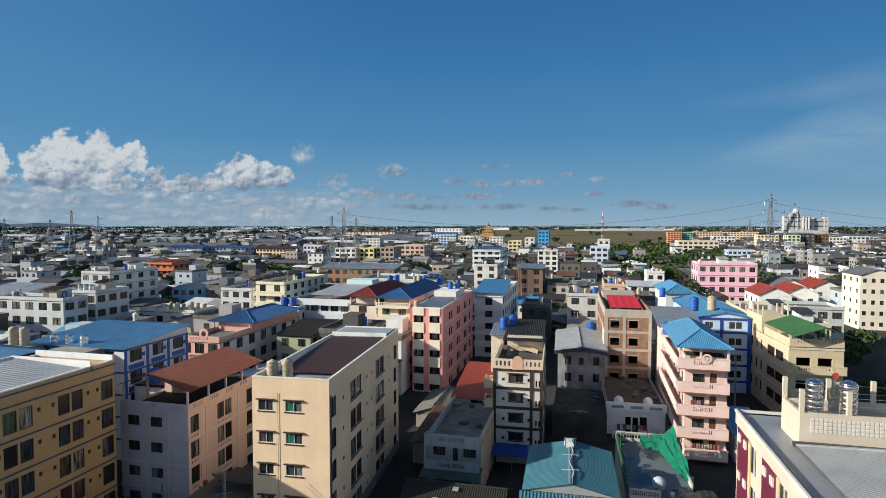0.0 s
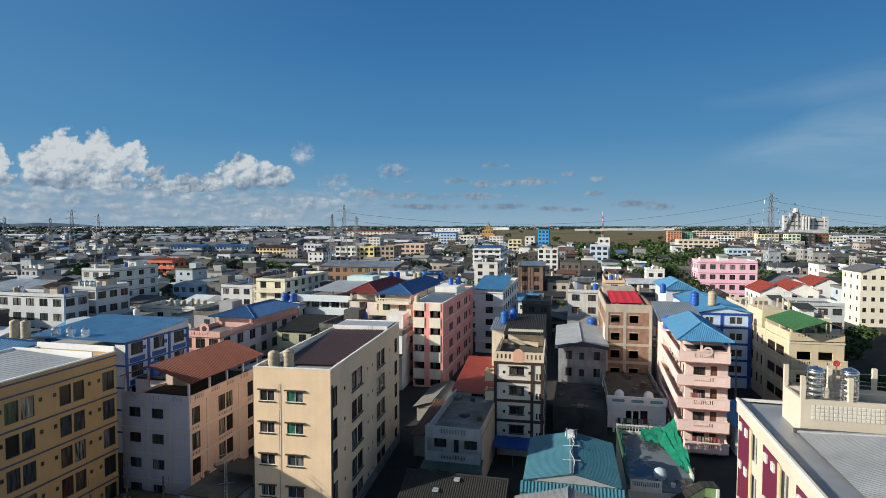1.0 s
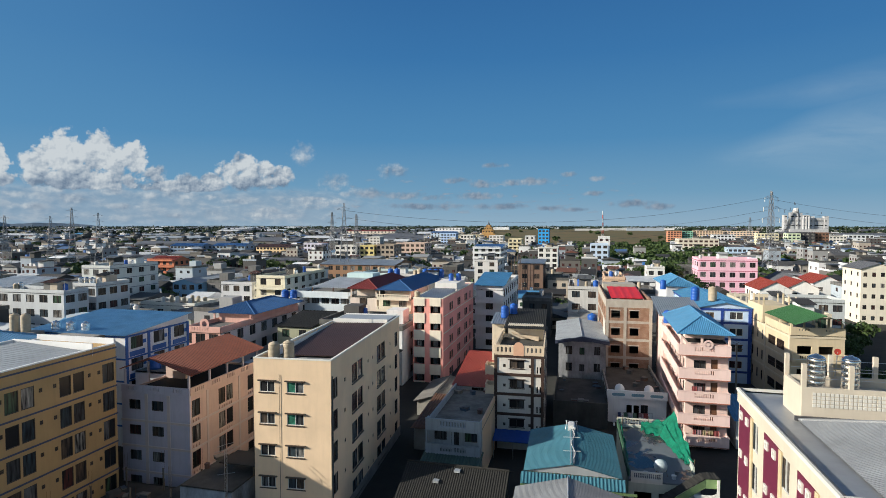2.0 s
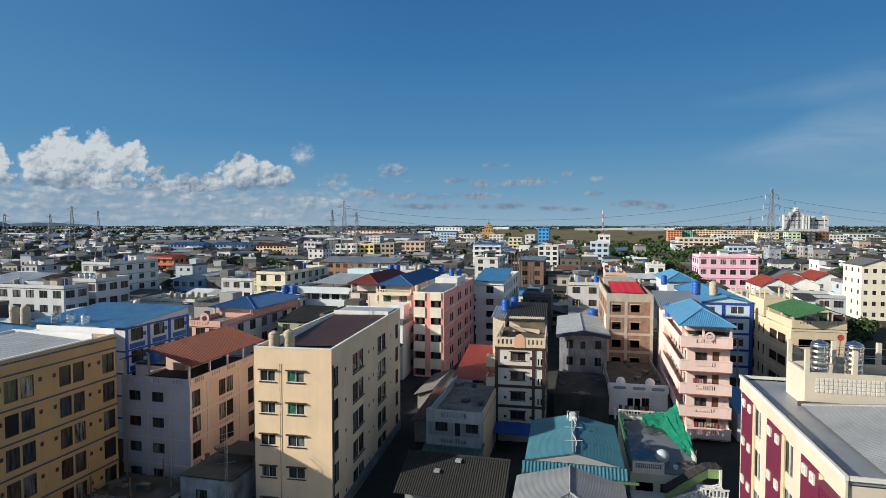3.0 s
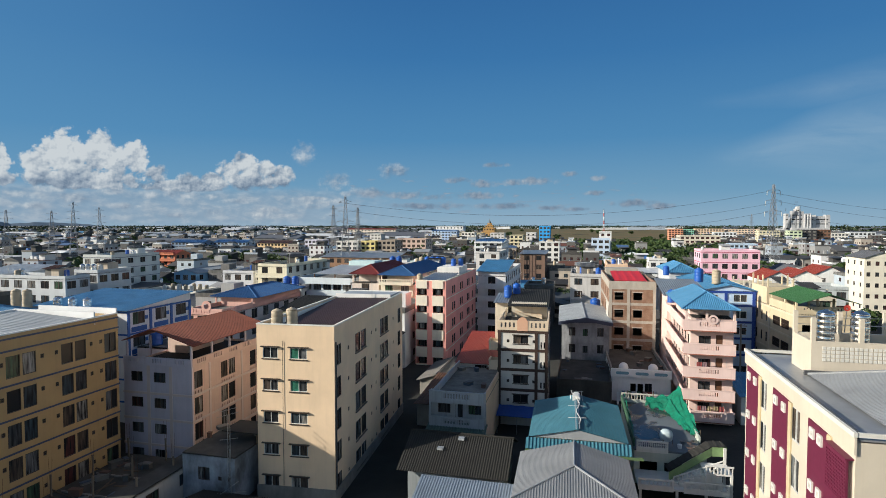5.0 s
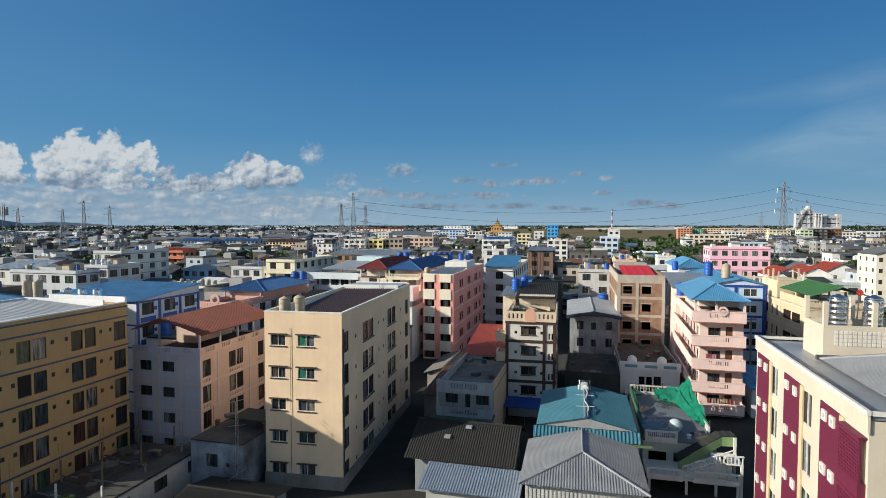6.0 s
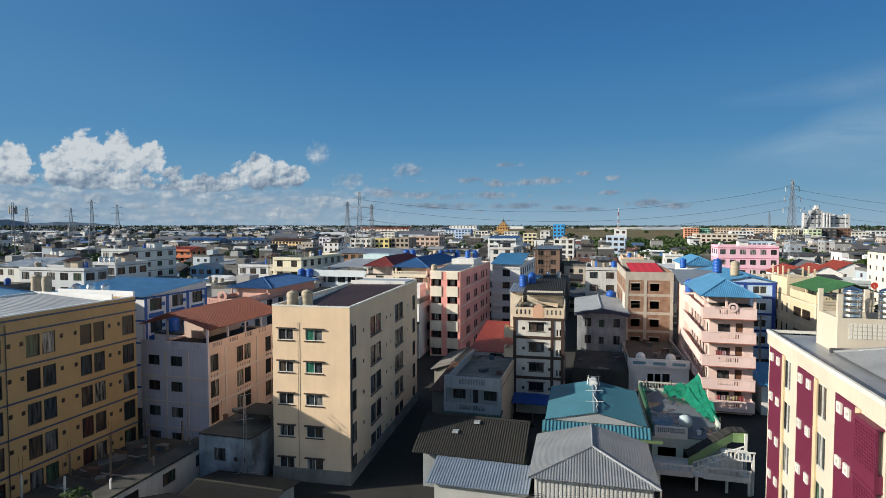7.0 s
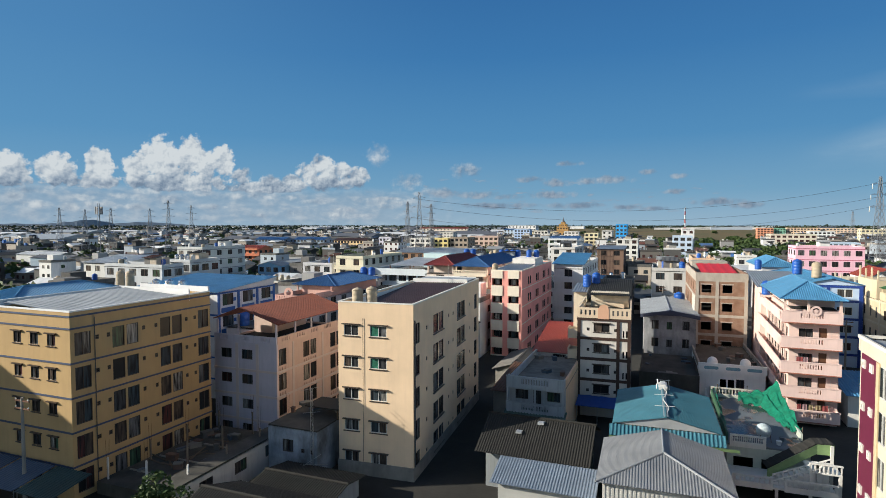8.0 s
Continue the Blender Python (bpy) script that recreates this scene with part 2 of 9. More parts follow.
class House:
    """A building on a rectangle: local x along its south front, y into its depth. Sides are S, E, N, W; along E and W one counts from the front."""

    plots = []

    def __init__(self, name, label, x0, y0, x1, y1, h, wall, category="apartment building", group="", base=0.0, turn=0):
        House.plots.append((x0, y0, x1, y1))
        self.far = math.hypot(x0, y0) > 95
        self.faint = math.hypot(x0, y0) > 330
        self.glazing = bmesh.new()
        self.w, self.d, self.h, self.wall_m = x1 - x0, y1 - y0, h, wall
        self.root = thing(name, x0, y0, base, label, category, group, turn=turn)
        self.holes = {k: [] for k in "SENW"}

    def span(self, side):
        return self.w if side in "SN" else self.d

    def at(self, side, u, v, n=0.0):
        if side == "S":
            return Vector((u, -n, v))
        if side == "N":
            return Vector((u, self.d + n, v))
        if side == "E":
            return Vector((self.w + n, u, v))
        return Vector((-n, u, v))

    def slab(self, bm, side, u0, u1, v0, v1, n0, n1):
        a, b = self.at(side, u0, v0, n0), self.at(side, u1, v1, n1)
        box(bm, [min(p) for p in zip(a, b)], [max(p) for p in zip(a, b)])

    def trim(self, name, material, side, u0, u1, v0, v1, n0, n1, label=""):
        bm = bmesh.new()
        self.slab(bm, side, u0, u1, v0, v1, n0, n1)
        return part(name, bm, material, self.root, label)

    def turned(self, side, u, v, width, n=0.0):
        """The pose of a unit that is modelled on a south front with its origin at its lower left."""
        turn = {"S": 0, "E": 90, "N": 180, "W": -90}[side]
        start = u if side in "SE" else u + width
        p = self.at(side, start, v, n)
        return pose(p.x, p.y, p.z, 0, 0, turn)

    def window(self, side, u, v, w, h, style="slide", hole=True):
        if hole:
            self.holes[side].append((u, v, u + w, v + h))
        if style == "none":
            return
        if self.faint:
            self.slab(self.glazing, side, u, u + w, v, v + h, -0.14, -0.1)
            return
        if self.far and style != "vent":
            style += " joined"
        frame_me, panes = window_unit(round(w, 2), round(h, 2), style)
        m = self.turned(side, u, v, w)
        wo = put("vent" if style == "vent" else "window", frame_me, self.root, m)
        for kind, px, me in panes:
            put(kind, me, wo, pose(px, 0, 0))

    def rows(self, side, us, vs, w, h, style="slide", hole=True):
        for v in vs:
            for u in us:
                self.window(side, u, v, w, h, style, hole)

    def walls(self, sides="SENW", thick=0.22, top=None, materials={}):
        """The outer walls with their openings cut through."""
        top = self.h if top is None else top
        for side in sides:
            length = self.span(side)
            bm = bmesh.new()
            lo, hi = (0, length) if side in "SN" else (thick, length - thick)
            cuts = self.holes[side]
            vs = sorted({0, top, *(c[1] for c in cuts), *(c[3] for c in cuts)})
            us = sorted({lo, hi, *(c[0] for c in cuts), *(c[2] for c in cuts)})
            us = [u for u in us if lo <= u <= hi]
            for v0, v1 in zip(vs, vs[1:]):
                run = None
                for u0, u1 in zip(us, us[1:]):
                    mu, mv = (u0 + u1) / 2, (v0 + v1) / 2
                    if any(c[0] < mu < c[2] and c[1] < mv < c[3] for c in cuts):
                        if run is not None:
                            self.slab(bm, side, run, u0, v0, v1, -thick, 0)
                        run = None
                    elif run is None:
                        run = u0
                if run is not None:
                    self.slab(bm, side, run, hi, v0, v1, -thick, 0)
            part("wall", bm, materials.get(side, self.wall_m), self.root)
        if self.faint:
            part("glazing", self.glazing, M_GLASS, self.root)["kind"] = "stuff"

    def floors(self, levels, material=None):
        """Floor slabs inside, so that no one looks through the house; their near-black stands in for room shade."""
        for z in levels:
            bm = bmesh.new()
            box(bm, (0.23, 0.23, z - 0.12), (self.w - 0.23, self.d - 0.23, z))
            part("floor_slab", bm, material or M_ROOMDARK, self.root)
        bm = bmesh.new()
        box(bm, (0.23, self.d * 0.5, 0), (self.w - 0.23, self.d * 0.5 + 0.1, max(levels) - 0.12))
        part("partition", bm, material or M_ROOMDARK, self.root)

    def parapet(self, z, h, material, t=0.18, sides="SENW", out=0.0):
        for side in sides:
            bm = bmesh.new()
            length = self.span(side)
            lo, hi = (-out, length + out) if side in "SN" else (t - out, length - t + out)
            self.slab(bm, side, lo, hi, z, z + h, -t, out)
            part("parapet", bm, material, self.root)

    def band(self, z, h, material, out=0.05, sides="SENW", label=""):
        for side in sides:
            length = self.span(side)
            lo, hi = (-out, length + out) if side in "SN" else (0, length)
            self.trim("trim", material, side, lo, hi, z, z + h, 0.0, out, label)

    def balcony(self, side, u0, u1, z, out, material, rail=0.95, rail_m=None, solid=0.35, step=0.16, ends=True):
        """A cantilevered balcony: slab, solid lower panel, turned balusters and a handrail."""
        m2 = rail_m or material
        bm = bmesh.new()
        self.slab(bm, side, u0, u1, z - 0.14, z, 0.003, out)
        if self.far:
            self.slab(bm, side, u0, u1, z - 0.2, z + solid, out - 0.1, out + 0.004)
            self.slab(bm, side, u0, u1, z + rail - 0.14, z + rail, out - 0.13, out + 0.03)
            k = int((u1 - u0) / 0.5)
            for i in range(k + 1):
                u = u0 + (u1 - u0 - 0.22) * i / k
                self.slab(bm, side, u, u + 0.22, z + solid, z + rail - 0.14, out - 0.1, out)
            return part("balcony", bm, m2, self.root)
        bal = part("balcony", bm, m2, self.root)

        def piece(name, *span):
            b1 = bmesh.new()
            self.slab(b1, side, *span)
            part(name, b1, m2, bal)

        piece("panel", u0, u1, z - 0.2, z + solid, out - 0.1, out + 0.004)
        piece("handrail", u0, u1, z + rail - 0.14, z + rail, out - 0.13, out + 0.03)
        if ends:
            for u in (u0, u1 - 0.1):
                piece("panel", u, u + 0.1, z + 0.004, z + solid, 0.003, out - 0.102)
                piece("handrail", u, u + 0.1, z + rail - 0.13, z + rail - 0.002, 0.003, out - 0.132)
        n = max(1, int((u1 - u0) / 2.4))
        for i in range(n + 1):
            u = u0 + (u1 - u0 - 0.16) * i / n
            piece("post", u, u + 0.16, z + 0.01, z + rail - 0.01, out - 0.11, out + 0.012)
        key = ("baluster", round(rail - solid, 2), (rail_m or material).name)
        if key not in MESHES:
            b2 = bmesh.new()
            hh = rail - 0.14 - solid
            lathe(b2, [(0.03, 0), (0.05, 0.06), (0.028, hh * 0.2), (0.055, hh * 0.55), (0.03, hh * 0.85), (0.045, hh)], sides=5)
            MESHES[key] = mesh_of("baluster", b2, rail_m or material)
        k = int((u1 - u0 - 0.3) / step)
        for i in range(k):
            p = self.at(side, u0 + 0.22 + (u1 - u0 - 0.44) * i / max(1, k - 1), z + solid, out - 0.05)
            put("baluster", MESHES[key], bal, pose(*p))
        return bal


def lattice(bm, xs, zs, solid, y0, y1):
    """A flat plate on a grid, with only the solid cells filled; one connected piece."""
    vs = {}

    def v(i, j, k):
        if (i, j, k) not in vs:
            vs[i, j, k] = bm.verts.new((xs[i], (y0, y1)[k], zs[j]))
        return vs[i, j, k]

    full = {(i, j) for i in range(len(xs) - 1) for j in range(len(zs) - 1) if solid(i, j)}
    for i, j in full:
        bm.faces.new((v(i, j, 0), v(i + 1, j, 0), v(i + 1, j + 1, 0), v(i, j + 1, 0)))
        bm.faces.new((v(i, j, 1), v(i, j + 1, 1), v(i + 1, j + 1, 1), v(i + 1, j, 1)))
        if (i - 1, j) not in full:
            bm.faces.new((v(i, j, 0), v(i, j + 1, 0), v(i, j + 1, 1), v(i, j, 1)))
        if (i + 1, j) not in full:
            bm.faces.new((v(i + 1, j, 0), v(i + 1, j, 1), v(i + 1, j + 1, 1), v(i + 1, j + 1, 0)))
        if (i, j - 1) not in full:
            bm.faces.new((v(i, j, 0), v(i, j, 1), v(i + 1, j, 1), v(i + 1, j, 0)))
        if (i, j + 1) not in full:
            bm.faces.new((v(i, j + 1, 0), v(i + 1, j + 1, 0), v(i + 1, j + 1, 1), v(i, j + 1, 1)))


def slotted(house, side, u0, u1, z, h, n, material, parent, group=8, pitch=0.3, slot=0.13, t=0.12, low=0.22, high=0.16, name="rail_wall"):
    """A rail wall cast in one piece, with groups of upright slots through it; its outer face stands n before the wall."""
    length = u1 - u0
    xs = [0.0]
    k = max(1, int(length / (group * pitch + 0.9)))
    bay = length / k
    for b in range(k):
        start = b * bay + (bay - group * pitch) / 2 + (pitch - slot) / 2
        for i in range(group):
            xs += [start + i * pitch, start + i * pitch + slot]
    xs.append(length)
    bm = bmesh.new()
    lattice(bm, xs, (0, low, h - high, h), lambda i, j: i % 2 == 0 or j != 1, 0, t)
    return put(name, mesh_of(name, bm, material), parent, house.turned(side, u0, z, length, n))


def slot_balcony(house, side, u0, u1, z, out, material, h=1.0, group=8, pitch=0.24, slot=0.12, low=0.4):
    bm = bmesh.new()
    house.slab(bm, side, u0, u1, z - 0.14, z, 0.003, out - 0.125)
    bal = part("balcony", bm, material, house.root)
    slotted(house, side, u0, u1, z - 0.2, h + 0.2, out, material, bal, group, pitch, slot, 0.12, low + 0.2)
    for u in (u0, u1 - 0.1):
        bm = bmesh.new()
        house.slab(bm, side, u, u + 0.1, z + 0.004, z + h - 0.02, 0.003, out - 0.125)
        part("end_panel", bm, material, bal)
    bm = bmesh.new()
    house.slab(bm, side, u0 - 0.03, u1 + 0.03, z + h + 0.002, z + h + 0.08, out - 0.16, out + 0.04)
    part("coping", bm, material, bal)
    return bal


def window_unit(w, h, style):
    """Meshes of one kind of window: its frame, and its panes with their offsets."""
    key = (w, h, style)
    if key in MESHES:
        return MESHES[key]
    bm = bmesh.new()
    f, back = 0.05, 0.12
    panes = []
    frame_m = M_FRAMEW if "white" in style else M_FRAME

    def pane(x0, x1, y, m=M_GLASS):
        b = bmesh.new()
        box(b, (0, y, f), (x1 - x0, y + 0.012, h - f))
        if "joined" in style:
            b.free()
            k = len(bm.faces)
            box(bm, (x0, y, f), (x1, y + 0.012, h - f))
            bm.faces.ensure_lookup_table()
            for face in bm.faces[k:]:
                face.material_index = 1
            return
        panes.append(("pane", x0, mesh_of("pane", b, m)))

    if style == "vent":
        t = 0.045
        lattice(bm, (0, t, w / 2 - t / 2, w / 2 + t / 2, w - t, w), (0, t, h / 2 - t / 2, h / 2 + t / 2, h - t, h), lambda i, j: i % 2 == 0 or j % 2 == 0, 0.03, 0.1)
        # near-black plate: the dark behind the vent is put into its colour
        b = bmesh.new()
        box(b, (0, 0.12, 0), (w, 0.14, h))
        MESHES[key] = (mesh_of("vent", bm, M_FRAME), [("backing", 0, mesh_of("backing", b, M_ROOMDARK))])
        return MESHES[key]
    xs = [0, f]
    single = w <= 0.85 or "sash" in style
    if not single:
        c = 0.075 if w > 1.7 else 0.025
        xs += [w * 0.5 - c, w * 0.5 + c]
    xs += [w - f, w]
    lattice(bm, xs, (0, f, h - f, h), lambda i, j: i % 2 == 0 or j != 1, 0.02, back)
    if "hood" in style:
        b = bmesh.new()
        box(b, (-0.15, -0.18, h + 0.02), (w + 0.15, 0, h + 0.11))
        panes.append(("hood", 0, mesh_of("hood", b, M_FRAME)))
        b = bmesh.new()
        box(b, (-0.1, -0.07, -0.09), (w + 0.1, 0.0, -0.01))
        panes.append(("sill", 0, mesh_of("sill", b, M_FRAME)))
    if "bars" in style:
        b = bmesh.new()
        n = int(w / 0.16)
        xb = [0]
        for i in range(1, n):
            xb += [w * i / n - 0.012, w * i / n + 0.012]
        xb = [0, 0.025] + xb[1:] + [w - 0.025, w]
        lattice(b, xb, (0, 0.03, h / 2 - 0.015, h / 2 + 0.015, h - 0.03, h), lambda i, j: i % 2 == 0 or j % 2 == 0, -0.05, -0.002)
        panes.append(("grille", 0, mesh_of("grille", b, M_FRAME)))
    g = M_GREENGLASS if "green" in style else M_GLASS
    if not single:
        pane(f, w / 2 - (0.075 if w > 1.7 else 0.025), 0.07, g)
        pane(w / 2 + (0.075 if w > 1.7 else 0.025), w - f, 0.09, M_GLASS)
    else:
        pane(f, w - f, 0.08, g)
    MESHES[key] = (mesh_of("window", bm, frame_m, g), panes)
    return MESHES[key]


def corrugated(bm, a, b, c, d, step=0.3, amp=0.05, thick=0.03):
    """Ribbed sheet over the plane with eave a-b and top edge d-c (which may be shorter, for a hip)."""
    a, b, c, d = (Vector(p) for p in (a, b, c, d))
    along = b - a
    length = along.length
    along.normalize()
    sd, sc = (d - a).dot(along), (c - a).dot(along)
    up = (d - a) - along * sd
    run = up.length
    up.normalize()
    nrm = along.cross(up)

    def top(s):
        if s < sd - 1e-5:
            return run * max(s, 0) / sd
        if s > sc + 1e-5:
            return run * max(length - s, 0) / max(1e-5, length - sc)
        return run

    n = max(2, int(length / step))
    prof = [(0, 0), (0.45, 0), (0.6, 1), (0.85, 1)]
    ss = [((i + p[0]) / n * length, p[1] * amp) for i in range(n) for p in prof] + [(length, 0)]
    lo = [bm.verts.new(a + along * s + nrm * z) for s, z in ss]
    hi = [bm.verts.new(a + along * s + up * top(s) + nrm * z) for s, z in ss]
    for i in range(len(ss) - 1):
        if top(ss[i][0]) + top(ss[i + 1][0]) > 1e-4:
            bm.faces.new((lo[i], lo[i + 1], hi[i + 1], hi[i]))
    under = [p - nrm * thick for p in ((a, b, c, d) if (c - d).length > 1e-3 else (a, b, c))]
    poly(bm, *under[::-1])
    bm.faces.new([bm.verts.new(p) for p in (a - nrm * thick, b - nrm * thick, b, a)])


def hip_roof(parent, x0, y0, x1, y1, z, rise, material, step=0.3, amp=0.05, axis="y", name="roof"):
    """Four ribbed slopes, with ridge and hip caps."""
    if axis == "y":
        k = (x1 - x0) / 2
        xm = (x0 + x1) / 2
        r0, r1 = Vector((xm, y0 + k, z + rise)), Vector((xm, y1 - k, z + rise))
    else:
        k = (y1 - y0) / 2
        ym = (y0 + y1) / 2
        r0, r1 = Vector((x0 + k, ym, z + rise)), Vector((x1 - k, ym, z + rise))
    c = [Vector((x0, y0, z)), Vector((x1, y0, z)), Vector((x1, y1, z)), Vector((x0, y1, z))]
    bm = bmesh.new()
    if axis == "y":
        for quad in ((c[0], c[1], r0, r0), (c[1], c[2], r1, r0), (c[2], c[3], r1, r1), (c[3], c[0], r0, r1)):
            corrugated(bm, *quad, step, amp)
        hips = ((c[0], r0), (c[1], r0), (c[2], r1), (c[3], r1), (r0, r1))
    else:
        for quad in ((c[0], c[1], r1, r0), (c[1], c[2], r1, r1), (c[2], c[3], r0, r1), (c[3], c[0], r0, r0)):
            corrugated(bm, *quad, step, amp)
        hips = ((c[0], r0), (c[1], r1), (c[2], r1), (c[3], r0), (r0, r1))
    ob = part(name, bm, material, parent)
    for p, q in hips:
        b2 = bmesh.new()
        beam(b2, p + Vector((0, 0, amp)), q + Vector((0, 0, amp)), 0.09, 6)
        put("ridge_cap", mesh_of("ridge_cap", b2, material), ob)
    return ob


def gable_roof(parent, x0, y0, x1, y1, z, rise, material, axis="y", step=0.3, amp=0.05, gable_m=None, ov=0.0):
    bm = bmesh.new()
    if axis == "y":
        xm = (x0 + x1) / 2
        r0, r1 = Vector((xm, y0, z + rise)), Vector((xm, y1, z + rise))
        corrugated(bm, (x1, y0, z), (x1, y1, z), r1, r0, step, amp)
        corrugated(bm, (x0, y1, z), (x0, y0, z), r0, r1, step, amp)
        tri = [((x0, y0 + ov, z - 0.04), (x1, y0 + ov, z - 0.04), (xm, y0 + ov, z + rise - 0.05)), ((x1, y1 - ov, z - 0.04), (x0, y1 - ov, z - 0.04), (xm, y1 - ov, z + rise - 0.05))]
    else:
        ym = (y0 + y1) / 2
        r0, r1 = Vector((x0, ym, z + rise)), Vector((x1, ym, z + rise))
        corrugated(bm, (x0, y0, z), (x1, y0, z), r1, r0, step, amp)
        corrugated(bm, (x1, y1, z), (x0, y1, z), r0, r1, step, amp)
        tri = [((x1 - ov, y0, z - 0.04), (x1 - ov, y1, z - 0.04), (x1 - ov, ym, z + rise - 0.05)), ((x0 + ov, y1, z - 0.04), (x0 + ov, y0, z - 0.04), (x0 + ov, ym, z + rise - 0.05))]
    ob = part("roof", bm, material, parent)
    b2 = bmesh.new()
    beam(b2, r0 + Vector((0, 0, amp)), r1 + Vector((0, 0, amp)), 0.1, 6)
    put("ridge_cap", mesh_of("ridge_cap", b2, material), ob)
    if gable_m:
        for t in tri:
            b3 = bmesh.new()
            poly(b3, *t)
            part("gable", b3, gable_m, parent)
    return ob


def shed_roof(parent, a, b, c, d, material, step=0.3, amp=0.05, name="roof"):
    bm = bmesh.new()
    corrugated(bm, a, b, c, d, step, amp)
    return part(name, bm, material, parent)


def flat_roof(house, z, material=None, inset=0.0):
    bm = bmesh.new()
    box(bm, (inset, inset, z - 0.15), (house.w - inset, house.d - inset, z))
    return part("roof", bm, material or M_SLAB, house.root)


# ---- rooftop things ----
def tank(x, y, z, r=0.55, h=1.5, kind="drum", group="rooftop water tanks"):
    """A standing water tank with ribs, a domed lid and a filler cap."""
    body_m, label = {
        "drum": (M_DRUM, "blue plastic water drum standing on a roof"),
        "beige": (M_BEIGE, "beige cement water tank with a domed top on a roof"),
        "steel": (M_INOX, "polished stainless water tank with ribs on a roof"),
        "white": (M_FRAMEW, "white water tank with a domed top on a roof"),
    }[kind]
    key = ("tank", r, h, kind)
    if key not in MESHES:
        bm = bmesh.new()
        prof = [(r * 0.94, 0.0)]
        n = 6 if kind == "steel" else 4
        for i in range(n):
            za, zb = h * i / n, h * (i + 1) / n
            prof += [(r, za + 0.06 * h / n), (r, zb - 0.22 * h / n), (r * 0.955, zb - 0.1 * h / n)]
        lathe(bm, prof, sides=22)
        b2 = bmesh.new()
        lathe(b2, [(r * 0.97, h - 0.02), (r * 0.9, h + 0.1 * r), (r * 0.6, h + 0.28 * r), (r * 0.25, h + 0.36 * r), (r * 0.25, h + 0.46 * r), (0.02, h + 0.47 * r)], sides=22)
        MESHES[key] = (mesh_of("body", bm, body_m), mesh_of("lid", b2, body_m))
        for me in MESHES[key]:
            for p in me.polygons:
                p.use_smooth = True
    t = thing("water_tank", x, y, z, label, "water tank", group, turn=(x * 37 + y * 11) % 360)
    put("body", MESHES[key][0], t)
    put("lid", MESHES[key][1], t)
    return t


def antenna(x, y, z, h=3.0, turn=0):
    """A roof aerial: pole, boom and cross rods."""
    t = thing("tv_aerial", x, y, z, "thin grey metal television aerial on a pole", "aerial", "television aerials", turn=turn)
    bm = bmesh.new()
    beam(bm, (0, 0, 0), (0, 0, h), 0.03, 5)
    part("pole", bm, M_STEEL, t)
    bm = bmesh.new()
    beam(bm, (-0.7, 0, h - 0.1), (0.7, 0, h - 0.1), 0.015)
    part("boom", bm, M_STEEL, t)
    for i in range(4):
        bm = bmesh.new()
        s = 0.5 - 0.07 * i
        beam(bm, (-0.65 + i * 0.25, -s, h - 0.08), (-0.65 + i * 0.25, s, h - 0.08), 0.012)
        part("rod", bm, M_STEEL, t)
    return t


def ground_box(name, a, b, material, label, category, group="", kind=""):
    t = thing(name, a[0], a[1], a[2], label, category, group, kind)
    bm = bmesh.new()
    box(bm, (0, 0, 0), (b[0] - a[0], b[1] - a[1], b[2] - a[2]))
    part("body", bm, material, t)
    return t

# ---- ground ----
ground = thing("ground", 0, 0, 0, "packed earth and worn concrete, darkened for shade between the houses", "ground", kind="structure")
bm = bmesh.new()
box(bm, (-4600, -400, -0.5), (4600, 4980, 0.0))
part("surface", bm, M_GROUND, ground)


